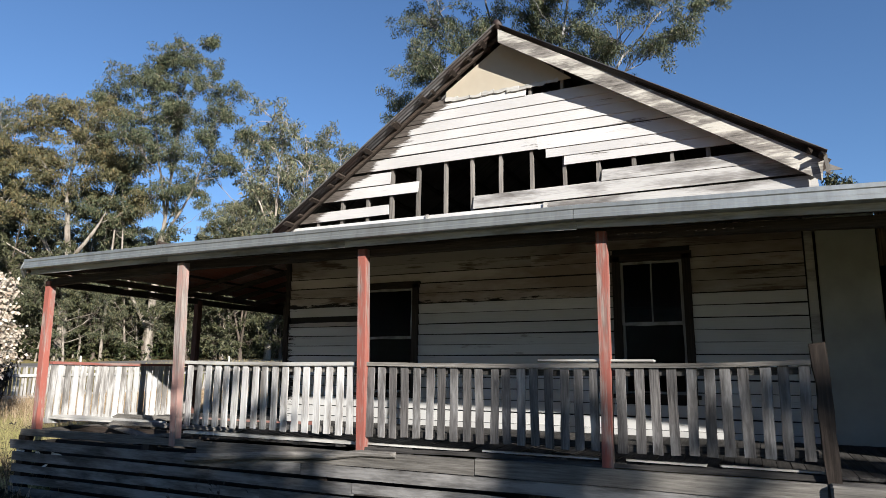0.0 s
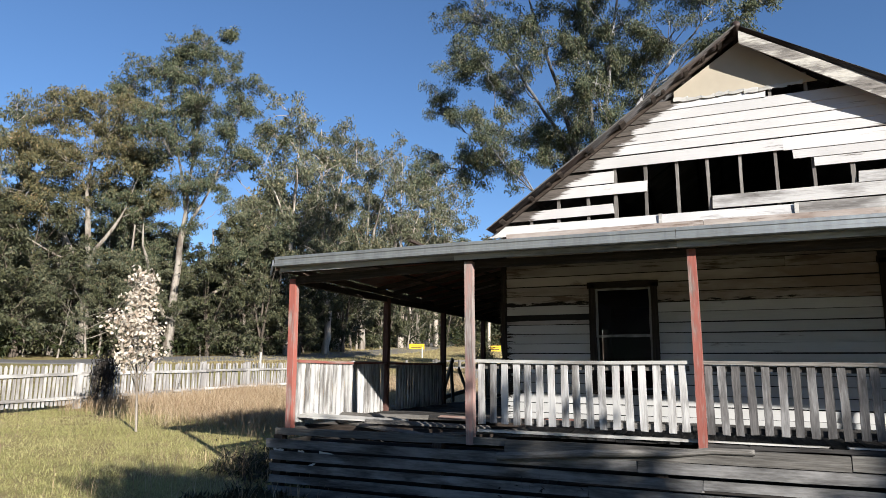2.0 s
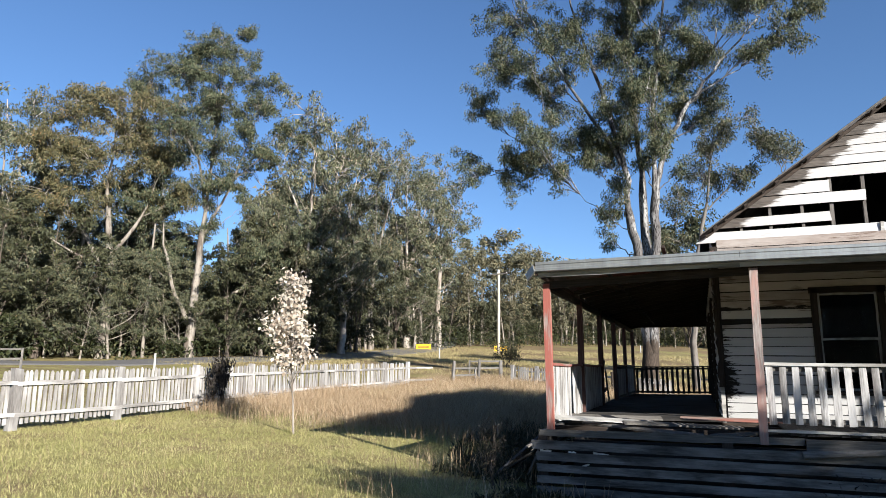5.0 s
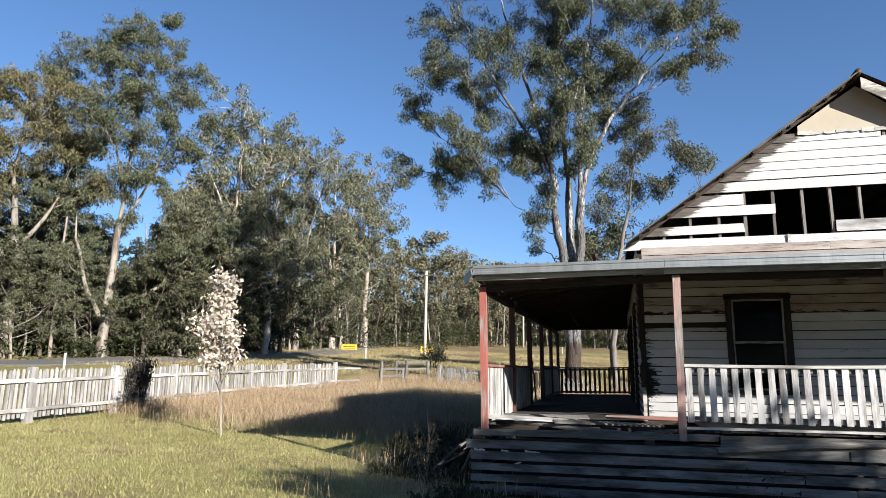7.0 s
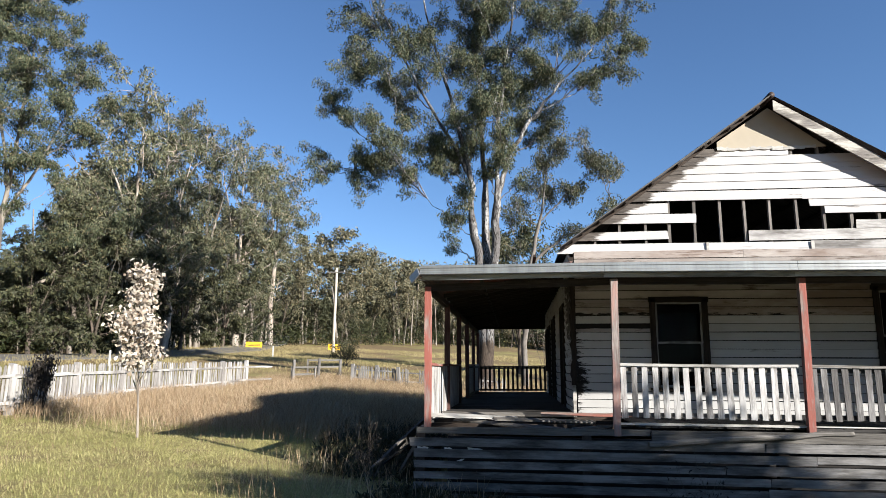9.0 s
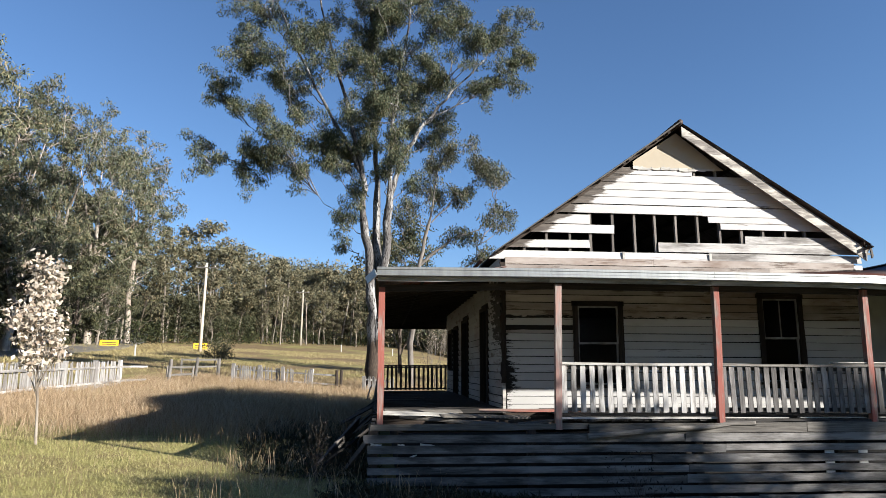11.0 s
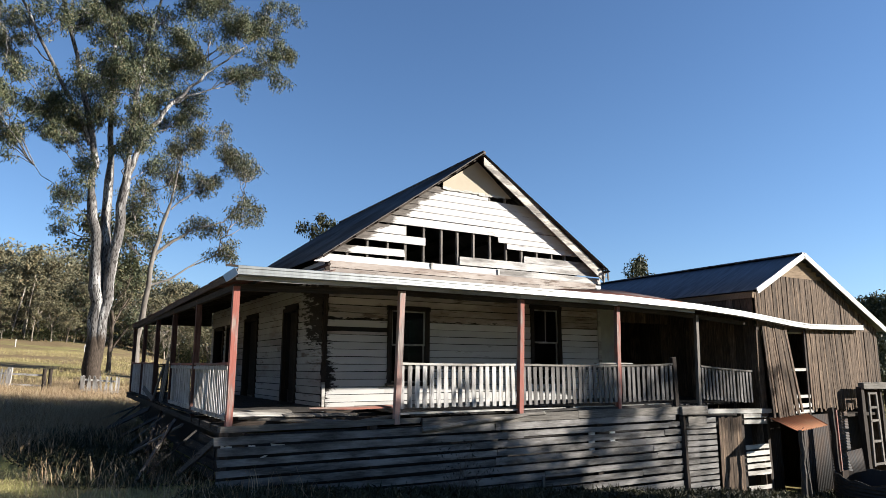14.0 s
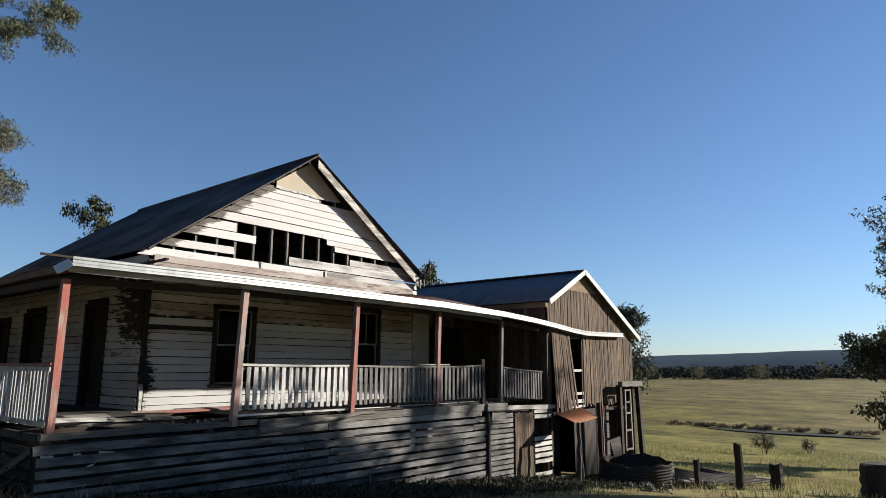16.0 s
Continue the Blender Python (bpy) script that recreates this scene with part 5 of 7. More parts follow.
# ---- vegetation ----
def leaf_mat(name, stops, rough=0.6, thin=0.18, patches=0.3):
    k = Mat(name, rough, spec=0.25)
    broad = k.noise(k.coords((1, 1, 1), False), 0.35, 3)
    f = k.math("ADD", k.math("MULTIPLY", k.island(), 1 - patches), k.math("MULTIPLY", broad, patches))
    c = k.ramp(f, stops)
    hsv = k.n("ShaderNodeHueSaturation", Color=c)
    k.t.links.new(k.math("ADD", k.math("MULTIPLY", k.rand(), 0.3), 0.85), hsv.inputs["Value"])
    k.color(hsv.outputs[0])
    if thin:
        tr = k.t.nodes.new("ShaderNodeBsdfTranslucent")
        k.t.links.new(hsv.outputs[0], tr.inputs["Color"])
        mx = k.t.nodes.new("ShaderNodeMixShader")
        mx.inputs[0].default_value = thin
        k.t.links.new(k.b.outputs[0], mx.inputs[1])
        k.t.links.new(tr.outputs[0], mx.inputs[2])
        k.t.links.new(mx.outputs[0], k.t.nodes["Material Output"].inputs["Surface"])
    return k.m


m_gum = leaf_mat("gum_leaves", [(0.12, (0.018, 0.026, 0.015)), (0.45, (0.052, 0.064, 0.036)), (0.7, (0.10, 0.112, 0.06)), (0.92, (0.17, 0.13, 0.075))], thin=0.15)
m_forest = leaf_mat("forest_leaves", [(0.1, (0.03, 0.037, 0.023)), (0.45, (0.082, 0.092, 0.055)), (0.75, (0.14, 0.14, 0.082)), (0.95, (0.22, 0.15, 0.08))], thin=0.15)
# far leaves: browner, and lightened for the haze of distance
m_far_leaf = leaf_mat("haze_pale_forest_leaves", [(0.1, (0.048, 0.05, 0.032)), (0.45, (0.11, 0.108, 0.065)), (0.75, (0.17, 0.152, 0.092)), (0.95, (0.25, 0.172, 0.098))], thin=0.2)
m_oak = leaf_mat("dark_she_oak_leaves", [(0.2, (0.024, 0.027, 0.014)), (0.6, (0.05, 0.055, 0.027)), (0.9, (0.09, 0.085, 0.043))], thin=0.12)
m_dead = leaf_mat("bleached_dead_leaves", [(0.15, (0.3, 0.232, 0.173)), (0.5, (0.465, 0.405, 0.33)), (0.85, (0.585, 0.547, 0.48))])
m_burnt = leaf_mat("charred_twigs", [(0.2, (0.008, 0.007, 0.006)), (0.8, (0.03, 0.024, 0.02))], thin=0)
# undergrowth green darkened to carry the black shadows between the trunks
m_shrub = leaf_mat("shadow_dark_shrub_leaves", [(0.15, (0.0116, 0.0174, 0.00578)), (0.5, (0.0271, 0.0348, 0.0116)), (0.9, (0.0542, 0.0542, 0.0232))])


def bark_mat(name, pale, mid, dark, lo=0.42, hi=0.62, spots=(0.55, 0.75), stocking=0.0):
    """Mottled bark; stocking is the height to which old rough bark still clings."""
    k = Mat(name, 0.85, spec=0.15)
    f = k.noise(k.coords((1.2, 1.2, 0.28)), 2.2, 5, 0.6)
    g = k.noise(k.coords((6, 6, 1.2)), 4.0, 4)
    c = k.mix(k.step(f, lo, hi), pale, mid)
    c = k.mix(k.step(g, *spots), c, dark)
    if stocking:
        height = k.n("ShaderNodeSeparateXYZ", Vector=k.coords((1, 1, 1), False)).outputs[2]
        edge = k.math("ADD", height, k.math("MULTIPLY", f, 3.0))
        c = k.mix(k.step(edge, stocking + 1.9, stocking + 1.3), c, k.ramp(g, [(0.3, (0.02, 0.016, 0.013)), (0.6, (0.06, 0.046, 0.036)), (0.8, (0.12, 0.095, 0.075))]))
    k.color(c).bump(g, 0.5, 0.02)
    return k.m


m_bark = bark_mat("pale_gum_bark", (0.367, 0.326, 0.278), (0.216, 0.176, 0.143), (0.0796, 0.0637, 0.0517))
m_bark_far = bark_mat("grey_gum_bark", (0.242, 0.217, 0.184), (0.102, 0.0833, 0.0669), (0.0382, 0.0319, 0.0255))
m_bark_dark = bark_mat("dark_bark", (0.10, 0.08, 0.065), (0.06, 0.05, 0.04), (0.03, 0.025, 0.02))


def grow(rng, start, direction, length, radius, depth, out, tips, spread=0.55, kids=3, up=0.25, taper=0.62, wiggle=0.16, shrink=0.70):
    """A limb as a chain of bending segments, with its children; fills out with (points, radii) and tips with places for leaves."""
    pts, rad = [start.copy()], [radius]
    d = direction.normalized()
    n = 4
    for i in range(n):
        d = (d + Vector((rng.gauss(0, wiggle), rng.gauss(0, wiggle), rng.gauss(0, wiggle * 0.6) + up * 0.12))).normalized()
        pts.append(pts[-1] + d * (length / n))
        rad.append(radius * (1 - (1 - taper) * (i + 1) / n))
        if depth <= 1 and i >= 1:
            tips.append((pts[-1], d))
    out.append((pts, rad))
    if depth == 0:
        tips.append((pts[-1], d))
        return
    for k in range(kids):
        a = rng.uniform(0, 2 * math.pi)
        s = rng.uniform(0.5, 1.15) * spread
        side = d.orthogonal().normalized()
        side.rotate(Matrix.Rotation(a + k * 2 * math.pi / kids, 3, d))
        nd = (d * math.cos(s) + side * math.sin(s) + Vector((0, 0, up * 0.5))).normalized()
        j = rng.choice((2, 3, 4, 4)) if k else 4
        grow(rng, pts[j], nd, length * shrink * rng.uniform(0.75, 1.2), rad[j] * 0.72, depth - 1, out, tips, spread, kids, up, taper, wiggle, shrink)


def tubes(limbs, sides):
    vs, fs = [], []
    for pts, rad in limbs:
        k = sides if rad[0] > 0.07 else min(sides, 4) if sides > 5 else 3
        base = len(vs)
        u = (pts[1] - pts[0]).orthogonal().normalized()
        for i, p in enumerate(pts):
            d = (pts[min(i + 1, len(pts) - 1)] - pts[max(i - 1, 0)]).normalized()
            u = (u - d * u.dot(d)).normalized()
            w = d.cross(u)
            for j in range(k):
                a = j * 2 * math.pi / k
                vs.append(p + (u * math.cos(a) + w * math.sin(a)) * rad[i])
        for i in range(len(pts) - 1):
            for j in range(k):
                a, b = base + i * k + j, base + i * k + (j + 1) % k
                fs.append((a, b, b + k, a + k))
        fs.append(tuple(base + (len(pts) - 1) * k + j for j in range(k)))
    return vs, fs


def fast_mesh(name, verts, loops_per, mat):
    """A mesh of equal polygons from an array (polygons x corners x 3)."""
    n, k = verts.shape[0], loops_per
    me = bpy.data.meshes.new(name)
    me.vertices.add(n * k)
    me.vertices.foreach_set("co", verts.reshape(-1).astype(np.float32))
    me.loops.add(n * k)
    me.loops.foreach_set("vertex_index", np.arange(n * k, dtype=np.int32))
    me.polygons.add(n)
    me.polygons.foreach_set("loop_start", np.arange(0, n * k, k, dtype=np.int32))
    me.update(calc_edges=True)
    me.materials.append(mat)
    return me


def leaves(seed, tips, per, radius, size, width, droop=0.6, squash=0.75, corners=4):
    """Narrow hanging leaves in loose clumps round the tips."""
    rs = np.random.RandomState(seed)
    c = np.repeat(np.array([tuple(p) for p, _ in tips]), per, axis=0)
    n = len(c)
    off = rs.normal(0, 1, (n, 3))
    off *= (radius * rs.uniform(0.15, 1, (n, 1)) ** 0.6 / np.maximum(np.linalg.norm(off, axis=1, keepdims=True), 1e-6))
    off[:, 2] *= squash
    c = c + off
    d = rs.normal(0, 1, (n, 3))
    d[:, 2] -= droop * 1.6
    d /= np.linalg.norm(d, axis=1, keepdims=True)
    s = np.cross(d, rs.normal(0, 1, (n, 3)))
    s /= np.maximum(np.linalg.norm(s, axis=1, keepdims=True), 1e-6)
    L = size * rs.uniform(0.6, 1.3, (n, 1))
    W = width * rs.uniform(0.6, 1.3, (n, 1))
    if corners == 3:
        return np.stack([c + s * W, c + d * L, c - s * W], axis=1)
    return np.stack([c, c + d * L * 0.45 + s * W, c + d * L, c + d * L * 0.5 - s * W], axis=1)


def make_tree(name, seed, height, trunks, fork, r0, depth, kids, spread, per, rad, size, width, label, category="tree", bark=None, leaf=None, lean=0.06, group="", up=0.3, droop=0.6, base_spread=0.25, shrink=0.7, first=0.36, squash=0.75, side_limbs=(), far=False, keep=0.5):
    rng = random.Random(seed)
    limbs, tips = [], []
    for t in range(trunks):
        a = t * 2 * math.pi / trunks + rng.uniform(-0.4, 0.4)
        d = Vector((math.cos(a) * lean * trunks ** 0.5, math.sin(a) * lean * trunks ** 0.5, 1)).normalized()
        p = Vector((math.cos(a) * base_spread * (trunks > 1), math.sin(a) * base_spread * (trunks > 1), -0.3))
        pts, rr = [p.copy()], [r0 * 1.35]
        n = 6
        for i in range(n):
            d = (d + Vector((rng.gauss(0, 0.03), rng.gauss(0, 0.03), 0.03))).normalized()
            pts.append(pts[-1] + d * (fork * height / n))
            rr.append(r0 * (1 - 0.38 * (i + 1) / n))
        limbs.append((pts, rr))
        for k in range(kids + 1):
            s = rng.uniform(0.35, 1.0) * spread if k else 0.1
            a2 = a + (k - kids / 2) * 2 * math.pi / (kids + 1) + rng.uniform(-0.4, 0.4)
            nd = (d * math.cos(s) + Vector((math.cos(a2), math.sin(a2), 0)) * math.sin(s)).normalized()
            j = n if k in (0, 1) else rng.choice((n - 2, n - 1, n))
            grow(rng, pts[j], nd, first * height * rng.uniform(0.8, 1.1) * (1.0 if k else 1.15), rr[j] * 0.66, depth, limbs, tips, spread, kids, up, shrink=shrink)
    for z, dx, dy, dz, ln in side_limbs:
        p = limbs[0][0][0].lerp(limbs[0][0][-1], z)
        grow(rng, p, Vector((dx, dy, dz)), ln, r0 * 0.42, max(1, depth - 1), limbs, tips, spread, kids, up, shrink=shrink)
    top = max(p.z for p, _ in tips)
    tree = empty(name, label, category, group)
    if far:
        limbs = [l for l in limbs if l[1][0] > 0.05]
    tr = mesh_ob("trunk", *tubes(limbs, 5 if far else 8), bark or m_bark, tree, "", True)
    chosen = [t for t in tips if rng.random() < keep] or tips
    corners = 3 if far else 4
    lf = leaves(seed, chosen, max(1, round(per / len(chosen))), rad, size, width, droop, squash, corners)
    me = fast_mesh("crown", lf, corners, leaf or m_gum)
    cr = new("crown", me)
    cr.parent = tree
    s = height / (top + rad * 0.5)
    tree.scale = (s, s, s)
    return tree


def put(tree, x, y, turn=0.0, scale=1.0, sink=0.0):
    tree.location = (x, y, ground_z(x, y) - sink)
    tree.rotation_euler = (0, 0, turn)
    tree.scale = tuple(v * scale for v in tree.scale)
    return tree


def leader_tree(name, seed, height, r0, low, n, reach, per, rad, size, width, label, leaf, bark, category="tree", group="", keep=0.6, steep=0.9, lean=0.03, depth=2, far=True, droop=0.5, up=0.3, spread=0.6, bare=0.0, kids=3, thin=0.045):
    """A tree on one leading stem that bears rising limbs from low to its top; the crown is widest in the middle."""
    rng = random.Random(seed)
    limbs, tips = [], []
    d = Vector((rng.gauss(0, lean), rng.gauss(0, lean), 1)).normalized()
    pts, rr = [Vector((0, 0, -0.4))], [r0 * 1.3]
    m = 10
    for i in range(m):
        d = (d + Vector((rng.gauss(0, 0.07), rng.gauss(0, 0.07), 0.05))).normalized()
        pts.append(pts[-1] + d * (height * 0.9 / m))
        rr.append(r0 * (1 - 0.88 * ((i + 1) / m) ** 1.2))
    limbs.append((pts, rr))
    a = rng.uniform(0, 6)
    for i in range(n):
        f = (i + 0.5) / n
        h = low + (0.98 - low) * f
        q = h * m
        j = min(int(q), m - 1)
        p = pts[j].lerp(pts[j + 1], q - j)
        rad_here = rr[j] + (rr[j + 1] - rr[j]) * (q - j)
        a += 2.4 + rng.uniform(-0.5, 0.5)
        e = steep * rng.uniform(0.7, 1.25) + 0.25 * f
        nd = Vector((math.cos(a) * math.cos(e), math.sin(a) * math.cos(e), math.sin(e)))
        ln = reach * height * (0.42 + 0.58 * math.sin(math.pi * min(1, 0.12 + 0.9 * f)) ** 0.8) * rng.uniform(0.65, 1.05) * 0.52
        before = len(tips)
        grow(rng, p, nd, ln, max(0.02, rad_here * 0.5), depth, limbs, tips, spread, kids, up, shrink=0.72)
        if rng.random() < bare:
            del tips[before:]
    top = max(p.z for p, _ in tips)
    tree = empty(name, label, category, group)
    if far:
        limbs = [l for l in limbs if l[1][0] > thin]
    mesh_ob("trunk", *tubes(limbs, 5 if far else 8), bark, tree, "", True)
    chosen = [t for t in tips if rng.random() < keep] or tips
    corners = 3 if far else 4
    lf = leaves(seed, chosen, max(1, round(per / len(chosen))), rad, size, width, droop, 0.7, corners)
    cr = new("crown", fast_mesh("crown", lf, corners, leaf))
    cr.parent = tree
    s = height / (top + rad * 0.4)
    tree.scale = (s, s, s)
    return tree


def clump_tree(name, seed, stems, clumps_at, per, size, width, label, leaf, bark, category="tree", group="", tuft=0.42, twigs=5.0, droop=0.9, thin=0.0, sides=7):
    """A gum: stems as chains of (x, y, z, radius), and hanging clumps (x, y, z, half width, half height), each on a limb of its own."""
    rng = random.Random(seed)
    limbs, tips, hold = [], [], []
    for chain in stems:
        pts, rad = [], []
        for (x0, y0, z0, r0), (x1, y1, z1, r1) in zip(chain, chain[1:]):
            for i in range(4):
                f = i / 4
                pts.append(Vector((x0 + (x1 - x0) * f + rng.gauss(0, 0.05), y0 + (y1 - y0) * f + rng.gauss(0, 0.05), z0 + (z1 - z0) * f)))
                rad.append((r0 + (r1 - r0) * f) * (1.0 if z0 < 9 else 0.72))
        pts.append(Vector(chain[-1][:3]))
        rad.append(chain[-1][3])
        limbs.append((pts, rad))
        hold += [(p, r) for p, r in zip(pts, rad) if p.z > 3]
    more = []
    for x, y, z, rx, rz in clumps_at:
        for i in range(2):
            f = rng.uniform(0.5, 0.8)
            more.append((x + rng.gauss(0, 0.85) * rx, y + rng.gauss(0, 0.9) * rx, z + rng.gauss(0, 0.75) * rz, rx * f, rz * f))
    for x, y, z, rx, rz in sorted(list(clumps_at) + more, key=lambda c: math.hypot(c[0], c[1]) + 0.2 * c[2]):
        c = Vector((x, y, z))

        def cost(q):
            p = q[0]
            flat = math.hypot(p.x - x, p.y - y)
            return (p - c).length + 2.5 * max(0.0, p.z - (z - 0.55 * flat - 0.4))

        p, r = min(hold, key=cost)
        d = c - p
        bend = p + Vector((d.x * 0.45, d.y * 0.45, d.z * 0.45)) + Vector((0, 0, -0.08 * d.length if d.z > 0 else 0.12 * d.length))
        r0 = max(0.035, min(r * 0.6, 0.022 + 0.011 * d.length))
        pts, rad = [], []
        for i in range(8):
            f = i / 7
            q = p * (1 - f) ** 2 + bend * (2 * f * (1 - f)) + c * f * f
            pts.append(q + Vector((rng.gauss(0, 0.07), rng.gauss(0, 0.07), rng.gauss(0, 0.05))) * (0 < i))
            rad.append(r0 * (1 - 0.72 * f))
        limbs.append((pts, rad))
        hold += [(q, rr) for q, rr in list(zip(pts, rad))[2:]]
        for i in range(max(4, int(twigs * rx * math.sqrt(rx * rz) * 1.6))):
            off = Vector((rng.gauss(0, 1), rng.gauss(0, 1), rng.gauss(0, 1))).normalized() * rng.uniform(0.3, 1.3)
            e = c + Vector((off.x * rx, off.y * rx, off.z * rz))
            o = pts[rng.choice((4, 5, 6, 7, 7))]
            m = o.lerp(e, 0.55) + Vector((rng.gauss(0, 0.12), rng.gauss(0, 0.12), 0.12 * (e - o).length))
            limbs.append(([o, m, e], [0.032, 0.022, 0.012]))
            tips += [(e, None), (m.lerp(e, 0.4), None)]
    tree = empty(name, label, category, group)
    mesh_ob("trunk", *tubes([l for l in limbs if l[1][0] > thin], sides), bark, tree, "", True)
    n = max(1, round(per / len(tips)))
    cr = new("crown", fast_mesh("crown", leaves(seed, tips, n, tuft, size, width, droop, 0.85, 3), 3, leaf))
    cr.parent = tree
    return tree


m_gum_bark = bark_mat("mottled_gum_bark", (0.315, 0.311, 0.307), (0.112, 0.106, 0.104), (0.0263, 0.024, 0.0225), 0.40, 0.50, (0.50, 0.58), stocking=2.6)
# the tall gum behind the house and its slim neighbour
BIG_STEMS = (
    ((0.0, 0, -0.4, 0.55), (0.0, 0, 1.2, 0.42), (-0.12, 0.05, 4.5, 0.33), (-0.35, 0.1, 7.5, 0.26), (-0.75, 0.2, 10.5, 0.24), (-1.0, 0.3, 13.5, 0.23), (-2.2, 0.6, 18.0, 0.15), (-3.6, 0.8, 23.0, 0.09), (-4.4, 0.9, 27.0, 0.05)),
    ((0.0, 0.1, 0.6, 0.3), (0.08, 0.25, 4.5, 0.28), (0.1, 0.5, 7.5, 0.25), (-0.1, 0.8, 12.5, 0.22), (-0.3, 0.9, 18.0, 0.16), (-0.6, 0.7, 24.0, 0.10), (-0.8, 0.6, 29.0, 0.05)),
    ((0.05, 0.0, 0.6, 0.3), (0.32, -0.08, 4.8, 0.27), (0.6, -0.2, 8.0, 0.25), (0.8, -0.3, 11.5, 0.24), (1.5, -0.3, 13.8, 0.19), (2.7, -0.2, 16.0, 0.15), (4.6, 0.0, 18.4, 0.09), (6.6, 0.1, 20.6, 0.05)),
    ((0.7, -0.3, 11.0, 0.2), (0.9, -0.5, 16.0, 0.15), (1.5, -0.7, 21.0, 0.10), (2.2, -0.6, 26.5, 0.05)),
    ((-1.0, 0.3, 13.0, 0.17), (-3.2, -0.3, 17.0, 0.12), (-5.6, -0.6, 21.5, 0.07), (-6.8, -0.6, 25.0, 0.04)),
)
BIG_CLUMPS = (
    (-8.2, 0.3, 13.2, 1.8, 1.5), (-4.8, -0.4, 12.9, 1.7, 1.2), (-2.0, 0.2, 9.9, 1.15, 1.2), (-9.4, 0.5, 17.4, 1.4, 0.9), (-8.0, 0.6, 20.2, 1.7, 1.7), (-6.9, -0.7, 16.2, 1.4, 1.1),
    (-3.4, -0.5, 15.0, 1.5, 1.4), (-7.4, 0.2, 23.4, 2.0, 1.8), (-3.8, 1.0, 22.4, 1.8, 1.7), (-2.8, -1.6, 19.4, 1.5, 1.4), (-0.3, -1.2, 16.4, 1.7, 1.7), (-0.4, 1.2, 20.5, 1.8, 1.7), (0.4, -0.8, 23.6, 1.8, 1.6),
    (1.2, -0.4, 13.6, 1.1, 1.1), (2.5, 0.6, 17.0, 1.4, 1.3), (4.3, -0.3, 19.2, 2.0, 1.4), (6.5, 0.2, 18.5, 1.4, 0.75), (6.1, 0.0, 21.6, 1.4, 1.1), (8.2, 0.2, 23.0, 1.1, 0.9), (3.4, -1.4, 22.0, 1.5, 1.3),
    (7.2, 0.1, 22.3, 1.2, 0.9), (5.2, 0.5, 23.4, 1.3, 1.1), (7.8, -0.3, 19.7, 1.0, 0.7), (2.6, 0.4, 25.2, 1.8, 1.4), (-5.2, -1.0, 26.4, 2.0, 1.6), (-1.6, 0.6, 28.0, 2.1, 1.7), (1.9, -0.6, 28.0, 1.8, 1.5), (4.8, 0.6, 25.8, 1.4, 1.1), (-0.4, 0.4, 30.6, 1.5, 1.2), (-5.4, 1.8, 18.6, 1.5, 1.3), (-1.8, 2.4, 14.2, 1.3, 1.2),
    (0.9, 2.3, 18.6, 1.5, 1.3), (-2.0, -2.4, 24.6, 1.5, 1.3), (0.2, -2.2, 12.6, 0.9, 0.9), (-5.6, -2.0, 14.8, 1.0, 0.9), (4.0, 2.0, 16.4, 1.1, 0.9),
    (-1.6, 0.4, 16.8, 1.2, 1.2), (-0.4, -0.5, 14.6, 1.0, 1.1), (-2.3, 0.1, 13.6, 1.0, 0.9), (0.7, 0.5, 18.0, 1.2, 1.2), (-0.9, 0.2, 22.4, 1.3, 1.3), (1.9, -0.4, 20.6, 1.2, 1.1), (2.9, 0.2, 18.8, 1.1, 0.9),
)
big = clump_tree("gum_tree", 11, BIG_STEMS, BIG_CLUMPS, 205000, 0.18, 0.030, "tall pale-barked gum tree with three stems and an open crown", m_gum, m_gum_bark, tuft=0.48, twigs=4.6, sides=8)
put(big, -0.26, 28.0)
m_bark_slim = bark_mat("shaded_gum_bark", (0.17, 0.155, 0.14), (0.10, 0.088, 0.078), (0.04, 0.035, 0.03))
SLIM_STEMS = (
    ((-1.0, 0, -0.3, 0.2), (-0.9, 0, 4.0, 0.17), (-0.5, 0, 8.0, 0.13), (0.2, 0, 11.0, 0.10), (0.9, 0, 15.5, 0.04)),
    ((-0.5, 0, 7.8, 0.10), (1.5, 0.1, 9.6, 0.08), (3.4, 0.1, 10.2, 0.06), (4.4, 0, 12.0, 0.03)),
    ((0.2, 0, 10.6, 0.07), (2.0, 0.1, 12.6, 0.05), (3.8, 0.2, 14.0, 0.03)),
)
SLIM_CLUMPS = ((1.3, 0, 15.3, 1.0, 1.2), (0.1, 0.3, 12.6, 1.25, 1.3), (-1.4, 0.1, 11.6, 0.9, 1.0), (3.9, 0, 13.8, 1.2, 0.9), (4.6, 0.2, 11.0, 1.0, 1.1), (-1.7, 0, 8.9, 0.8, 0.7), (1.9, 0.4, 9.6, 0.9, 0.6), (2.2, -0.3, 12.5, 1.0, 0.9), (3.0, 0.3, 14.8, 0.9, 0.8), (0.4, -0.4, 14.0, 0.9, 0.8), (3.3, -0.2, 8.8, 0.8, 0.6))
second = clump_tree("gum_tree", 29, SLIM_STEMS, SLIM_CLUMPS, 21000, 0.19, 0.030, "slender gum tree with a loose drooping crown", m_forest, m_bark_slim, tuft=0.55, twigs=4.6)
put(second, 3.0, 30.4)
third = leader_tree("gum_tree", 31, 12.9, 0.16, 0.15, 14, 0.30, 8000, 0.6, 0.30, 0.06, "small dense tree behind the house roof", m_oak, m_bark_dark, far=False)
put(third, 15.45, 33.8, 0.3)
third.scale = (third.scale[0] * 0.72, third.scale[1] * 0.72, third.scale[2] * 1.06)
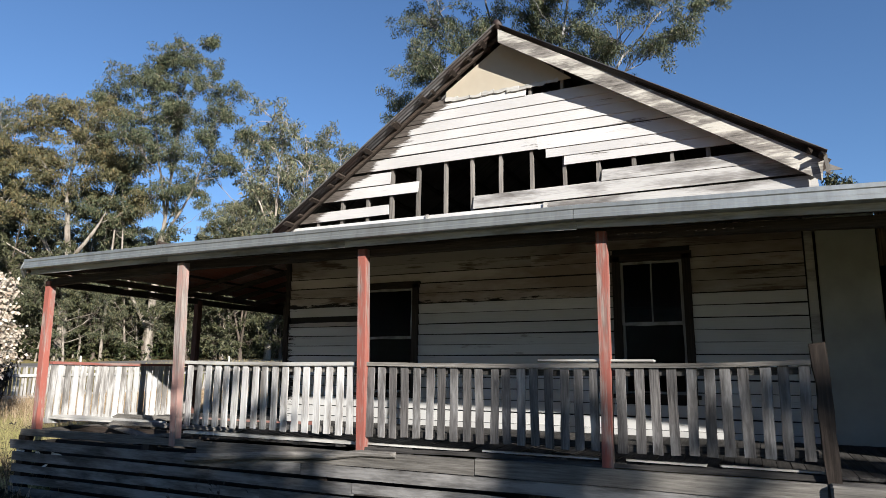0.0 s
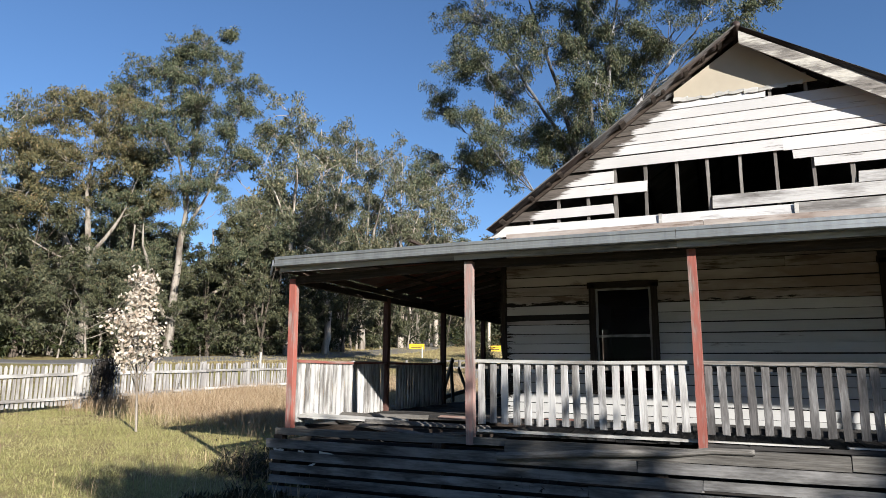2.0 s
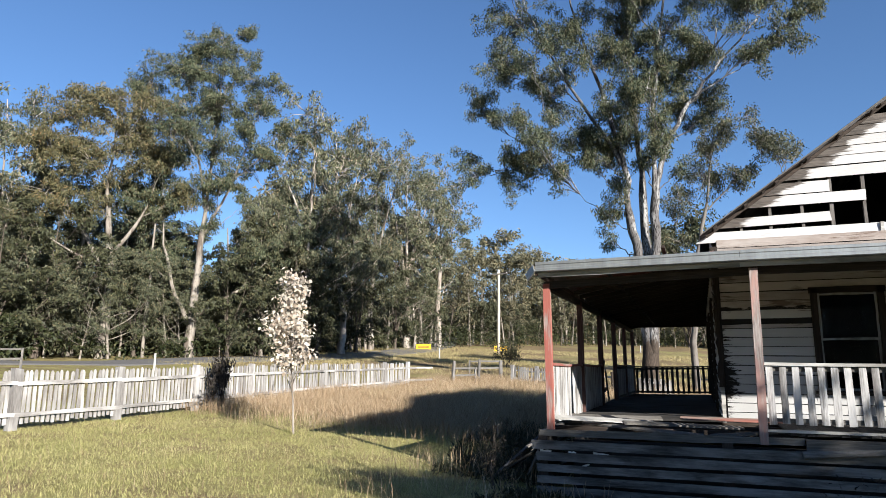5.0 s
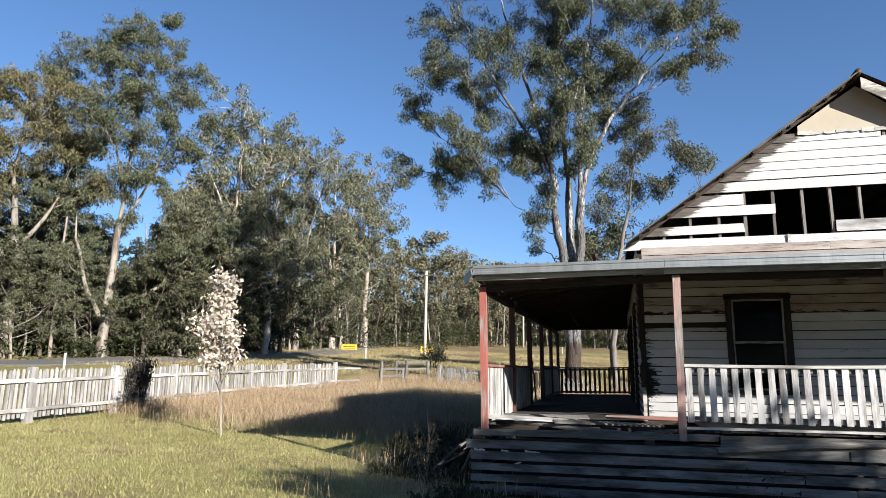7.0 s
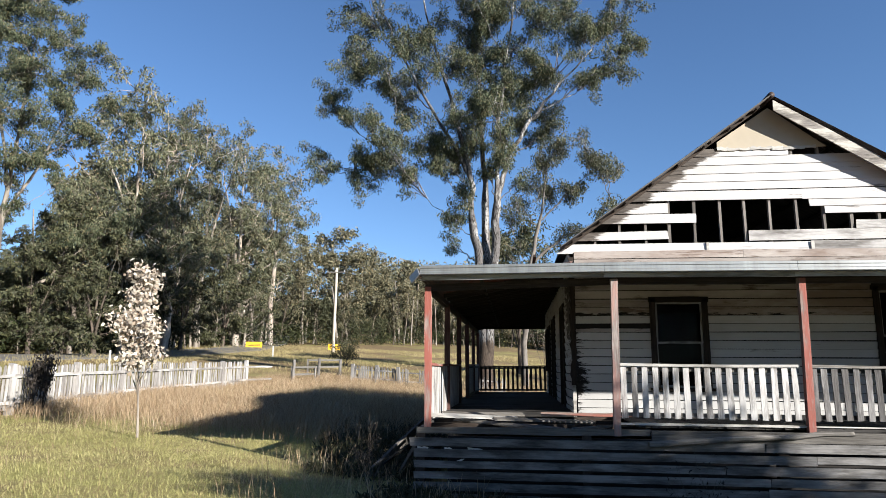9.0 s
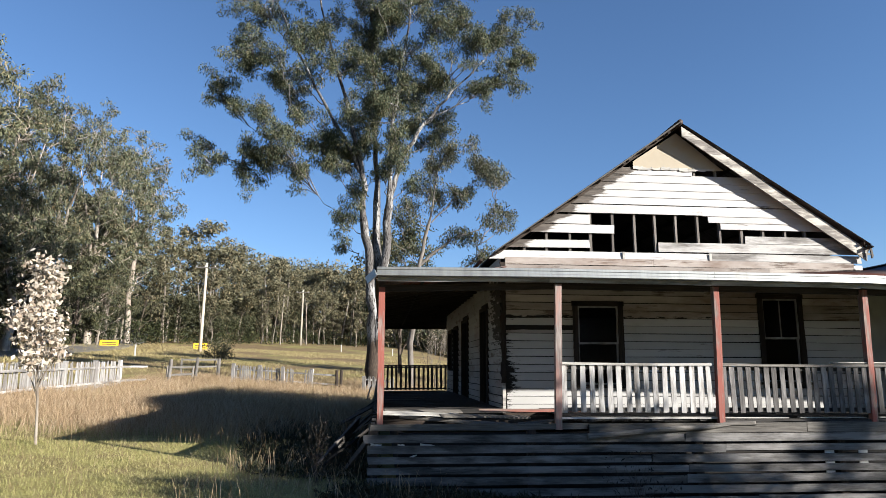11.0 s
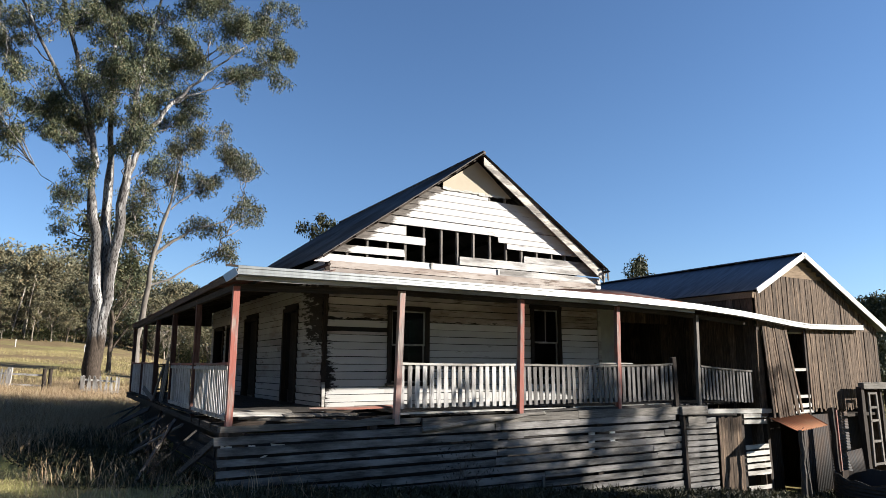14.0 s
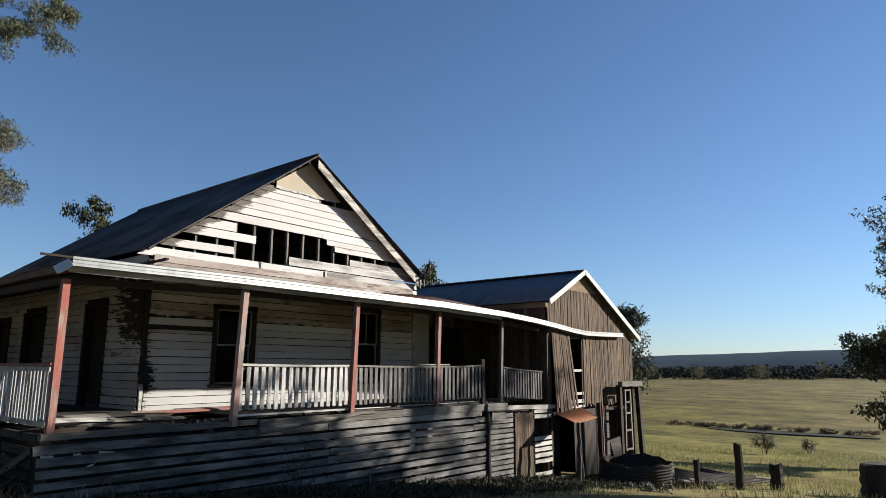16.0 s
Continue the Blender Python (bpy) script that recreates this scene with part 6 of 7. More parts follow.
fourth = leader_tree("gum_tree", 37, 8.7, 0.18, 0.2, 12, 0.62, 12000, 0.6, 0.24, 0.045, "spreading olive-leaved tree beyond the shed", m_gum, m_bark_dark, far=False)
put(fourth, 31.9, 7.8, 0.8)
twin = copy_thing(third, pose(33.5, 21.0, ground_z(33.5, 21.0), 0, 0, 70))
twin.scale = tuple(v * 0.92 for v in third.scale)
rear = leader_tree("gum_tree", 33, 13.0, 0.2, 0.12, 13, 0.5, 9000, 0.8, 0.34, 0.07, "dense olive tree behind the slender gum", m_gum, m_bark_dark, far=False)
put(rear, 1.8, 46.0, 0.3)
creek = leader_tree("gum_tree", 43, 17.0, 0.2, 0.30, 12, 0.42, 9000, 0.5, 0.26, 0.05, "thin tree with sparse bare upper branches in the paddock", m_oak, m_bark_dark, far=False, keep=0.75, bare=0.2)
put(creek, 46.9, -7.7, 5.1)
thicket = leader_tree("paddock_bush", 44, 8.6, 0.16, 0.12, 16, 0.75, 15000, 0.7, 0.32, 0.08, "dense dark-leaved small tree in the paddock", m_oak, m_bark_dark, category="tree", far=False)
put(thicket, 44.2, -6.3, 1.0)
shade = leader_tree("gum_tree", 47, 10.0, 0.2, 0.40, 16, 0.25, 7000, 0.6, 0.36, 0.085, "dense gum tree shading the yard", m_oak, m_bark_dark, keep=0.9, steep=0.5, up=0.1)
open_shade = leader_tree("gum_tree", 49, 10.0, 0.2, 0.35, 11, 0.42, 1500, 0.5, 0.36, 0.085, "open-crowned gum tree shading the yard", m_oak, m_bark_dark, keep=0.11, steep=0.6, up=0.2)


def stand(tree, x, y, top, turn, first, wide=1.0):
    """The tree, or a copy of it, with its top at a given height."""
    g = ground_z(x, y)
    t = tree if first else copy_thing(tree, Matrix())
    if first:
        tree["unit"] = tree.scale[0] / 10.0
    s = tree["unit"] * (top - g)
    t.location, t.rotation_euler, t.scale = (x, y, g), (0, 0, turn), (s * wide, s * wide, s)


for i, (x, y, top, turn, wide) in enumerate(((20.9, -13.6, 8.7, 0.4, 1.05), (22.0, -13.9, 8.45, 2.4, 0.85), (19.9, -13.2, 9.1, 1.4, 1.0), (18.8, -12.8, 9.1, 3.3, 1.0), (23.4, -14.1, 8.2, 4.4, 0.8))):
    stand(shade, x, y, top, turn, i == 0, wide)
for i, (x, y, top, turn, wide) in enumerate(((25.5, -14.0, 9.3, 3.7, 0.40), (27.3, -14.0, 10.8, 1.2, 0.36))):
    stand(open_shade, x, y, top, turn, i == 0, wide)
high_shade = leader_tree("gum_tree", 53, 10.0, 0.12, 0.88, 12, 0.36, 260, 0.42, 0.34, 0.08, "flat-topped gum tree with a high thin crown", m_oak, m_bark_dark, keep=0.6, steep=0.12, up=0.15, depth=1, spread=0.35)
stand(high_shade, 30.9, -14.3, 12.3, 2.9, True, 0.5)

# the forest across the road
def edge_gum(seed, label, height, r0, fork, spread, count, low, bark, per, size=0.30, width=0.055, leaf=None, group="forest edge gums"):
    """A forest gum of rising limbs that carry separate hanging clumps."""
    rng = random.Random(seed)
    base = [(0, 0, -0.4, r0 * 1.3), (rng.gauss(0, 0.15), rng.gauss(0, 0.15), height * fork * 0.5, r0), (rng.gauss(0, 0.3), rng.gauss(0, 0.3), height * fork, r0 * 0.8)]
    stems = [base]
    for k in range(3):
        a = k * 2.1 + rng.uniform(-0.4, 0.4)
        x, y, z, r = base[-1]
        out = spread * height * rng.uniform(0.35, 0.8) * (0.25 if k == 0 else 1)
        h = height * (0.97 if k == 0 else rng.uniform(0.72, 0.88))
        stems.append([base[-1][:3] + (r * 0.8,), (x + out * 0.45 * math.cos(a), y + out * 0.45 * math.sin(a), z + (h - z) * 0.5, r * 0.5), (x + out * math.cos(a), y + out * math.sin(a), h, r * 0.15)])
    at = []
    for i in range(count):
        f = (i + rng.random()) / count
        a = i * 2.4 + rng.uniform(-0.5, 0.5)
        z = height * (low + (0.97 - low) * f)
        out = spread * height * math.sin(math.pi * (0.22 + 0.70 * f)) * rng.uniform(0.25, 1.0)
        rx = height * rng.uniform(0.055, 0.095)
        at.append((out * math.cos(a), out * math.sin(a), z, rx, rx * rng.uniform(0.7, 0.95)))
    return clump_tree("gum_tree", seed, stems, at, per, size, width, label, leaf or m_forest, bark, group=group, tuft=0.52, twigs=2.4, thin=0.025, sides=5)


KINDS_NEAR = [
    edge_gum(101, "tall forest gum with pale branching limbs", 20, 0.30, 0.34, 0.23, 21, 0.34, m_bark, 14000),
    edge_gum(107, "forest gum with rising limbs and an open crown", 20, 0.26, 0.40, 0.27, 20, 0.40, m_bark_far, 13500),
    edge_gum(113, "slim forest gum with olive leaves", 20, 0.24, 0.46, 0.18, 18, 0.44, m_bark, 12500),
]
KIND_DARK = edge_gum(149, "dense dark-leaved tree at the forest edge", 20, 0.3, 0.12, 0.36, 22, 0.12, m_bark_dark, 9000, 0.5, 0.10, m_oak, "forest floor trees")
KINDS_FAR = [
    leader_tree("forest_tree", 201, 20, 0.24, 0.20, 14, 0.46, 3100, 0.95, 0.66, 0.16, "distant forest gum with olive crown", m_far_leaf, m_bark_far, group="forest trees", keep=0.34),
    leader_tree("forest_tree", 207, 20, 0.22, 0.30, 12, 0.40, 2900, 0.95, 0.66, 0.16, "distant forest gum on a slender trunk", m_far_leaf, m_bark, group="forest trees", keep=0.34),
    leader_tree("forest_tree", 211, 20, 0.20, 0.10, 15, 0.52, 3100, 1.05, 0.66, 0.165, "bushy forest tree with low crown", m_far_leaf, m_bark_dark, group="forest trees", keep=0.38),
]
KIND_MID = leader_tree("gum_tree", 137, 20, 0.26, 0.16, 17, 0.62, 8600, 0.85, 0.42, 0.085, "bushy olive gum at the forest edge with hanging foliage", m_forest, m_bark_far, group="forest edge gums", keep=0.34, steep=0.55, droop=0.9, thin=0.03)
KIND_LOW = leader_tree("forest_tree", 221, 20, 0.34, 0.03, 15, 0.75, 2100, 2.1, 1.0, 0.26, "small bushy tree at the forest floor", m_oak, m_bark_dark, group="forest floor trees", keep=0.6, thin=0.12)
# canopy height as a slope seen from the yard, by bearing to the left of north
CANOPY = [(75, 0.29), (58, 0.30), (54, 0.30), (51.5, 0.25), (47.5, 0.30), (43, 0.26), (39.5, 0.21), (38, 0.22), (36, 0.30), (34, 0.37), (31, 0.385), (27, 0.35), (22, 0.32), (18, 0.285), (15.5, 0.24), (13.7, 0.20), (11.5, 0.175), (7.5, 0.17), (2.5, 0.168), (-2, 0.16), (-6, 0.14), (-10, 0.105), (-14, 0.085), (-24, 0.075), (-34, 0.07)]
used = {}


def plant(kind, x, y, h, turn):
    g = ground_z(x, y)
    if kind.name not in used:
        used[kind.name] = base = kind.scale[0]
        t = kind
        t.location, t.rotation_euler = (x, y, g), (0, 0, turn)
    else:
        t = copy_thing(kind, Matrix.Translation((x, y, g)) @ Matrix.Rotation(turn, 4, "Z"))
        base = used[kind.name]
    f = base * h / 20.0
    wide = f * (rnd.uniform(0.9, 1.2) if h > 14 else 1.25)
    t.scale = (wide, wide, f)


b = 74.0
while b > -34:
    d0 = along(EDGE, b)
    deep = b < 14
    rows = ((rnd.uniform(-3, 3), 0.45, 0.78), (rnd.uniform(6, 12), 0.66, 0.98), (rnd.uniform(16, 26), 0.74, 1.0), (rnd.uniform(32, 44), 0.80, 1.0))
    for row, (dd, lo, hi) in enumerate(rows):
        d = d0 + dd
        bb = radians(b + rnd.uniform(-0.9, 0.9))
        x, y = OX - d * math.sin(bb), OY + d * math.cos(bb)
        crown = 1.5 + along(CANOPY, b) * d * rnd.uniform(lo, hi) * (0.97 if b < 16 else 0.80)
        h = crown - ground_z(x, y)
        if h < 4 or (row == 3 and not deep) or (row == 2 and b > 20 and rnd.random() < 0.35) or (row == 0 and rnd.random() < 0.3):
            continue
        near = d < 100 and row < 2
        kind = KIND_MID if near and row == 0 else rnd.choice(KINDS_NEAR) if near else rnd.choice(KINDS_FAR)
        plant(kind, x, y, h, rnd.uniform(0, 6.28))
    b -= 2.0 if b > 12 else 1.4
for i in range(95):
    b = 74 - i * 106 / 95 + rnd.uniform(-0.6, 0.6)
    d = along(EDGE, b) + rnd.uniform(2, 22)
    bb = radians(b)
    plant(KIND_LOW, OX - d * math.sin(bb), OY + d * math.cos(bb), rnd.uniform(4.5, 9), rnd.uniform(0, 6))
# the tallest gums at the forest edge: a towering one, its broad neighbour and others along the edge
TALL_STEMS = (
    ((0, 0, -0.5, 0.5), (0.1, 0, 3.0, 0.4), (0.25, 0, 7.0, 0.32), (0.5, 0.2, 12.0, 0.24), (0.8, 0.2, 18.0, 0.17), (1.1, 0.1, 24.0, 0.11), (1.3, 0, 28.0, 0.05)),
    ((0.1, 0, 2.6, 0.24), (-1.4, -0.3, 5.2, 0.17), (-2.6, -0.4, 9.5, 0.12), (-3.0, -0.4, 14.0, 0.06)),
    ((0.2, 0, 3.4, 0.22), (2.4, 0.2, 5.0, 0.16), (4.2, 0.3, 6.2, 0.12), (5.2, 0.4, 9.0, 0.06)),
    ((0.45, 0, 10.5, 0.2), (2.4, 0.4, 15.0, 0.14), (4.0, 0.6, 20.0, 0.08), (4.8, 0.6, 23.5, 0.04)),
    ((0.55, 0.1, 13.0, 0.18), (-0.4, 0.2, 18.0, 0.13), (-1.6, 0.2, 24.5, 0.06)),
)
TALL_CLUMPS = (
    (1.58, 0, 28.4, 2.31, 1.78), (-2.45, 0.4, 26.2, 2.42, 1.89), (-0.132, -1.2, 25.4, 2.2, 1.78), (4.75, 0.4, 23.6, 2.09, 1.78), (0.966, -1.4, 22.4, 2.42, 1.89), (-5.26, 0.2, 23.2, 1.43, 1.16), (6.94, 0.3, 21.4, 1.21, 0.84), (-2.08, 1.4, 20.6, 2.2, 1.78),
    (0.844, -1.6, 18.4, 2.53, 1.78), (4.87, 0.6, 19, 1.98, 1.47), (-3.55, -0.4, 17, 2.2, 1.78), (2.8, 1.6, 16.2, 1.87, 1.47), (-0.864, -1.4, 14.4, 1.98, 1.47), (-4.28, -0.4, 11.8, 2.31, 1.89), (-2.08, 0.8, 9.4, 1.54, 1.26), (5.72, 0.4, 9.8, 2.09, 1.37), (8.41, 0.6, 11.4, 1.43, 1.05),
    (3.53, -0.5, 26, 1.54, 1.37), (-0.864, 1.6, 29, 1.43, 1.16), (-6.23, 0.3, 19.4, 1.54, 1.26), (3.28, -1, 20.8, 1.54, 1.26), (0.6, 0.6, 11, 1.1, 0.945), (-5.99, 0.2, 14.6, 1.65, 1.37),
)
BROAD_STEMS = (
    ((0, 0, -0.5, 0.42), (0.2, 0, 4.0, 0.34), (0.0, 0, 8.0, 0.26), (-0.6, 0.1, 13.0, 0.17), (-0.4, 0.1, 19.0, 0.06)),
    ((0.1, 0, 6.0, 0.2), (-2.2, 0.2, 10.0, 0.13), (-4.4, 0.3, 14.0, 0.06)),
    ((0.0, 0, 7.5, 0.18), (2.0, -0.2, 11.0, 0.12), (3.2, -0.2, 15.0, 0.05)),
)
BROAD_CLUMPS = ((-0.6, 0, 20.4, 2.4, 1.5), (2.0, 0.3, 19.0, 2.0, 1.5), (-3.2, 0.3, 18.6, 2.0, 1.5), (0.4, -1.4, 17.0, 2.2, 1.6), (-4.6, 0, 15.6, 2.1, 1.6), (3.0, -0.4, 15.6, 2.0, 1.6), (-1.8, -1.2, 14.6, 2.1, 1.6), (1.2, 1.2, 13.4, 1.8, 1.4), (-5.0, 0.6, 12.4, 1.7, 1.3), (4.2, 0.2, 12.4, 1.5, 1.2), (-3.0, -0.6, 11.0, 1.7, 1.3))
tall = clump_tree("gum_tree", 131, TALL_STEMS, TALL_CLUMPS, 95000, 0.26, 0.047, "towering forest-edge gum with pale limbs and an open crown", m_gum, m_bark_far, group="forest edge gums", tuft=0.58, twigs=3.6, thin=0.02, sides=6)
tall_b = 41.6
put(tall, OX - 61 * math.sin(radians(tall_b)), OY + 61 * math.cos(radians(tall_b)), radians(tall_b), 1.0)
broad = clump_tree("gum_tree", 139, BROAD_STEMS, BROAD_CLUMPS, 44000, 0.26, 0.045, "broad forest-edge gum with a dense rust-tinged crown", leaf_mat("rusty_gum_leaves", [(0.1, (0.026, 0.028, 0.014)), (0.45, (0.07, 0.068, 0.033)), (0.75, (0.12, 0.105, 0.05)), (0.95, (0.18, 0.11, 0.052))], thin=0.12), m_bark_far, group="forest edge gums", tuft=0.58, twigs=3.2, thin=0.02, sides=6)
put(broad, OX - 60 * math.sin(radians(47.9)), OY + 60 * math.cos(radians(47.9)), radians(47.9), 1.08)
for b0, d, h, kind in ((45.0, 68, 15, 2), (51.5, 70, 18, 1), (54.5, 64, 22, 0), (58.5, 62, 23, 2), (32.6, 66, 25.5, 2), (29.4, 70, 25, 0), (27.0, 84, 27, 1), (24.0, 92, 27, 0), (21.2, 101, 28, 2), (36.0, 64, 15, 1)):
    bb = radians(b0)
    plant(KINDS_NEAR[kind], OX - d * math.sin(bb), OY + d * math.cos(bb), h, b0)

for b0, d, h in ((55, 58, 11), (52.2, 60, 13), (49.8, 63, 11), (45.6, 62, 9.5), (44.0, 66, 11), (38.6, 62, 10), (36.6, 64, 13), (34.4, 63, 11), (31.4, 66, 10), (28.2, 74, 12), (25.0, 88, 13)):
    bb = radians(b0)
    plant(KIND_DARK, OX - d * math.sin(bb), OY + d * math.cos(bb), h, b0 * 1.7)

# unseen trees added behind the camera to cut skylight on the house front
for i in range(12):
    x, y = -34 + 3.2 * i + rnd.uniform(-1, 1), -24 - rnd.uniform(0, 6)
    plant(KINDS_FAR[2], x, y, rnd.uniform(15, 20), rnd.uniform(0, 6))
for i in range(10):
    x, y = 4 + 5 * i + rnd.uniform(-1.5, 1.5), -46 - rnd.uniform(0, 9)
    plant(KINDS_FAR[i % 3], x, y, rnd.uniform(12, 16), rnd.uniform(0, 6))


# undergrowth along the forest edge
def clumps(name, label, places, per, rad, size, width, mat, seed, squash=0.6, droop=0.1, kind="stuff", category="undergrowth"):
    tips = [(Vector(p), None) for p in places]
    me = fast_mesh(name, leaves(seed, tips, per, rad, size, width, droop, squash, 3), 3, mat)
    return tagged(new(name, me), label, category, kind=kind)


places = []
for i in range(700):
    b = rnd.uniform(-30, 72)
    bb = radians(b)
    d = along(EDGE, b) + rnd.uniform(-3, 16)
    x, y = OX - d * math.sin(bb), OY + d * math.cos(bb)
    places.append((x, y, ground_z(x, y) + rnd.uniform(0.2, 1.0) + 2.6 * rnd.random() ** 2))
clumps("undergrowth", "green undergrowth along the forest edge, darkened for the forest shadow", places, 72, 1.6, 0.38, 0.085, m_shrub, 5, 0.55)
places = []
for i in range(240):
    b = rnd.uniform(8, 74)
    bb = radians(b)
    d = along(EDGE, b) + rnd.uniform(8, 30)
    x, y = OX - d * math.sin(bb), OY + d * math.cos(bb)
    places.append((x, y, ground_z(x, y) + rnd.uniform(1, 7)))
clumps("deep_undergrowth", "dark thicket deep in the forest", places, 40, 2.8, 1.1, 0.26, m_oak, 6, 0.9)
places = []
for i in range(620):
    b = rnd.uniform(-12, 14)
    bb = radians(b)
    d = along(EDGE, b) + rnd.uniform(18, 46)
    x, y = OX - d * math.sin(bb), OY + d * math.cos(bb)
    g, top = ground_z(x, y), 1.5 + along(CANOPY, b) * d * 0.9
    if top > g + 3:
        places.append((x, y, g + (top - g) * rnd.uniform(0.25, 1.0)))
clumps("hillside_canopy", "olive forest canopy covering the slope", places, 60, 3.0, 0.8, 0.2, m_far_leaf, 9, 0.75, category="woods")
# slender pale trunks inside the forest
geo = []
for i in range(95):
    b = rnd.uniform(2, 70)
    bb = radians(b)
    d = along(EDGE, b) + rnd.uniform(-1, 14)
    x, y = OX - d * math.sin(bb), OY + d * math.cos(bb)
    g, h, r = ground_z(x, y), rnd.uniform(7, 13), rnd.uniform(0.09, 0.22)
    lx, ly = rnd.gauss(0, 0.06), rnd.gauss(0, 0.06)
    pts = [Vector((x + lx * h * f + rnd.gauss(0, 0.08), y + ly * h * f, g - 0.3 + h * f)) for f in (0, 0.25, 0.5, 0.75, 1)]
    geo.append((pts, [r, r * 0.9, r * 0.8, r * 0.65, r * 0.4]))
tagged(mesh_ob("forest_trunks", *tubes(geo, 6), m_bark_far, smooth=True), "slender pale trunks standing inside the forest", "tree trunks", kind="stuff")

# far side of the creek valley: scattered trees and hills coloured for haze
for i in range(10):
    b = -66 - rnd.uniform(0, 22)
    bb = radians(b)
    d = rnd.uniform(290, 360)
    x, y = -3.8 - d * math.sin(bb), -10.5 + d * math.cos(bb)
    plant(KINDS_FAR[rnd.choice((0, 2, 2))], x, y, rnd.uniform(5.5, 8), rnd.uniform(0, 6))
places = []
for i in range(900):
    b = -58 - rnd.uniform(0, 44)
    bb = radians(b)
    d = rnd.uniform(330, 430)
    x, y = -3.8 - d * math.sin(bb), -10.5 + d * math.cos(bb)
    places.append((x, y, ground_z(x, y) + rnd.uniform(0.3, 4.6)))
m_woods = leaf_mat("far_woods_leaves", [(0.1, (0.018, 0.023, 0.018)), (0.9, (0.05, 0.056, 0.044))], 1.0, 0)
clumps("valley_woods", "dark band of woods beyond the paddock", places, 62, 2.6, 0.8, 0.5, m_woods, 8, 0.8, category="woods")


def hills(name, dist, b0, b1, top, col, seed, label):
    vs, fs = [], []
    n = 60
    for i in range(n + 1):
        f = i / n
        bb = radians(b0 + (b1 - b0) * f)
        x, y = -dist * math.sin(bb), dist * math.cos(bb)
        h = top * (0.55 + 0.45 * noise.noise((f * 3.2 + seed, seed, 0.0)) + 0.04 * noise.noise((f * 30, seed, 1.0)))
        h *= smooth(0, 0.1, f) * smooth(1, 0.9, f)
        vs += [(x * 0.93, y * 0.93, -14), (x, y, max(h, -10)), (x * 1.05, y * 1.05, -14)]
    for i in range(n):
        a = i * 3
        fs += [(a, a + 3, a + 4, a + 1), (a + 1, a + 4, a + 5, a + 2)]
    k = Mat(name, 1.0, spec=0.0)
    nz = k.noise(k.coords((0.02, 0.02, 0.05), False), 1.5, 6)
    k.color(k.mix(nz, col, tuple(c * 0.72 for c in col)))
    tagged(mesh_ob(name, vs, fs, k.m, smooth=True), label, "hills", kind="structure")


# the blue of both ridges is distance haze put into the base colour
hills("backdrop_hills", 1250, -60, -150, 47, (0.055, 0.078, 0.10), 2.3, "wooded hills beyond the valley, coloured blue-grey for haze")
hills("backdrop_far_hills", 1360, -40, -110, 54, (0.16, 0.22, 0.30), 5.1, "far hills coloured pale blue for haze")

# ---- picket fence along the yard ----
m_fence = painted_wood("fence_picket_paint", "z", (0.401, 0.392, 0.377), (0.077, 0.0693, 0.0654), (0.262, 0.247, 0.231), 0.38, 0.56, 1.8, 0.2)

m_fence_rail = painted_wood("fence_rail_paint", "y", (0.431, 0.423, 0.408), (0.077, 0.0693, 0.0654), (0.277, 0.262, 0.247), 0.42, 0.56, 1.8, 0.2)


def fence_x(y):
    return -11.3 - 0.65 * smooth(6, 15, y)


def fence_bay(p, q, label, h=1.12, spacing=0.118, gone=0.02, lean=0.015, post_h=1.28):
    """One bay of fence from p to q (x, y): a split post at p, two rails, round-headed pickets."""
    pz, qz = ground_z(*p), ground_z(*q)
    a, b2 = Vector((*p, pz)), Vector((*q, qz))
    bay = empty("picket_fence", label, "fence", "picket fence bays", at=a)
    inv = Matrix.Translation(-a)
    d = Vector((b2.x - a.x, b2.y - a.y, 0))
    L = d.length
    d /= L
    out = Vector((d.y, -d.x, 0))
    if out.x < 0:
        out = -out
    tilt = Vector((rnd.gauss(0, lean), rnd.gauss(0, lean), 0))

    def add(ob):
        ob.matrix_parent_inverse = inv
        return ob

    add(plank("post", a - Vector((0, 0, 0.2)), a + Vector((0, 0, post_h)) + tilt, 0.19, 0.14, out, m_fence, bay, rough=0.012, segs=5, ragged=0.02))
    for f, w in ((0.24, 0.085), (0.82, 0.085)):
        zz = Vector((0, 0, h * f + 0.05))
        sag = rnd.uniform(-0.02, 0.02)
        add(plank("rail", a + zz + out * 0.05, b2 + zz + out * 0.05 + Vector((0, 0, sag)), w, 0.04, out, m_fence_rail, bay, rough=0.006, segs=4))
    n = int(L / spacing)
    rot = math.atan2(d.y, d.x)
    for i in range(n):
        if rnd.random() < gone:
            continue
        f = (i + 0.7) / n
        c = a.lerp(b2, f) + tilt * 0.5
        ob = new("picket", picket_mesh("fence_picket", h - 0.06, 0.078, 0.02, m_fence, pointed=0.055))
        ob.parent = bay
        ob.matrix_parent_inverse = inv
        ob.matrix_basis = Matrix.Translation(c + Vector((0, 0, 0.12 + rnd.gauss(0, 0.012))) - out * 0.0) @ Matrix.Rotation(rot, 4, "Z") @ Matrix.Rotation(rnd.gauss(0, lean * 1.6), 4, "Y")
    return bay


ys = [3.0 + 2.7 * i for i in range(-5, 8)]
for i, (y0, y1) in enumerate(zip(ys, ys[1:])):
    far = y0 > 8
    fence_bay((fence_x(y0), y0), (fence_x(y1), y1), "weathered white picket fence bay, pickets upright" if not far else "weathered white picket fence bay, pickets leaning", gone=0.01 if not far else 0.04, lean=0.012 if not far else 0.05)
end = (fence_x(ys[-1]), ys[-1])
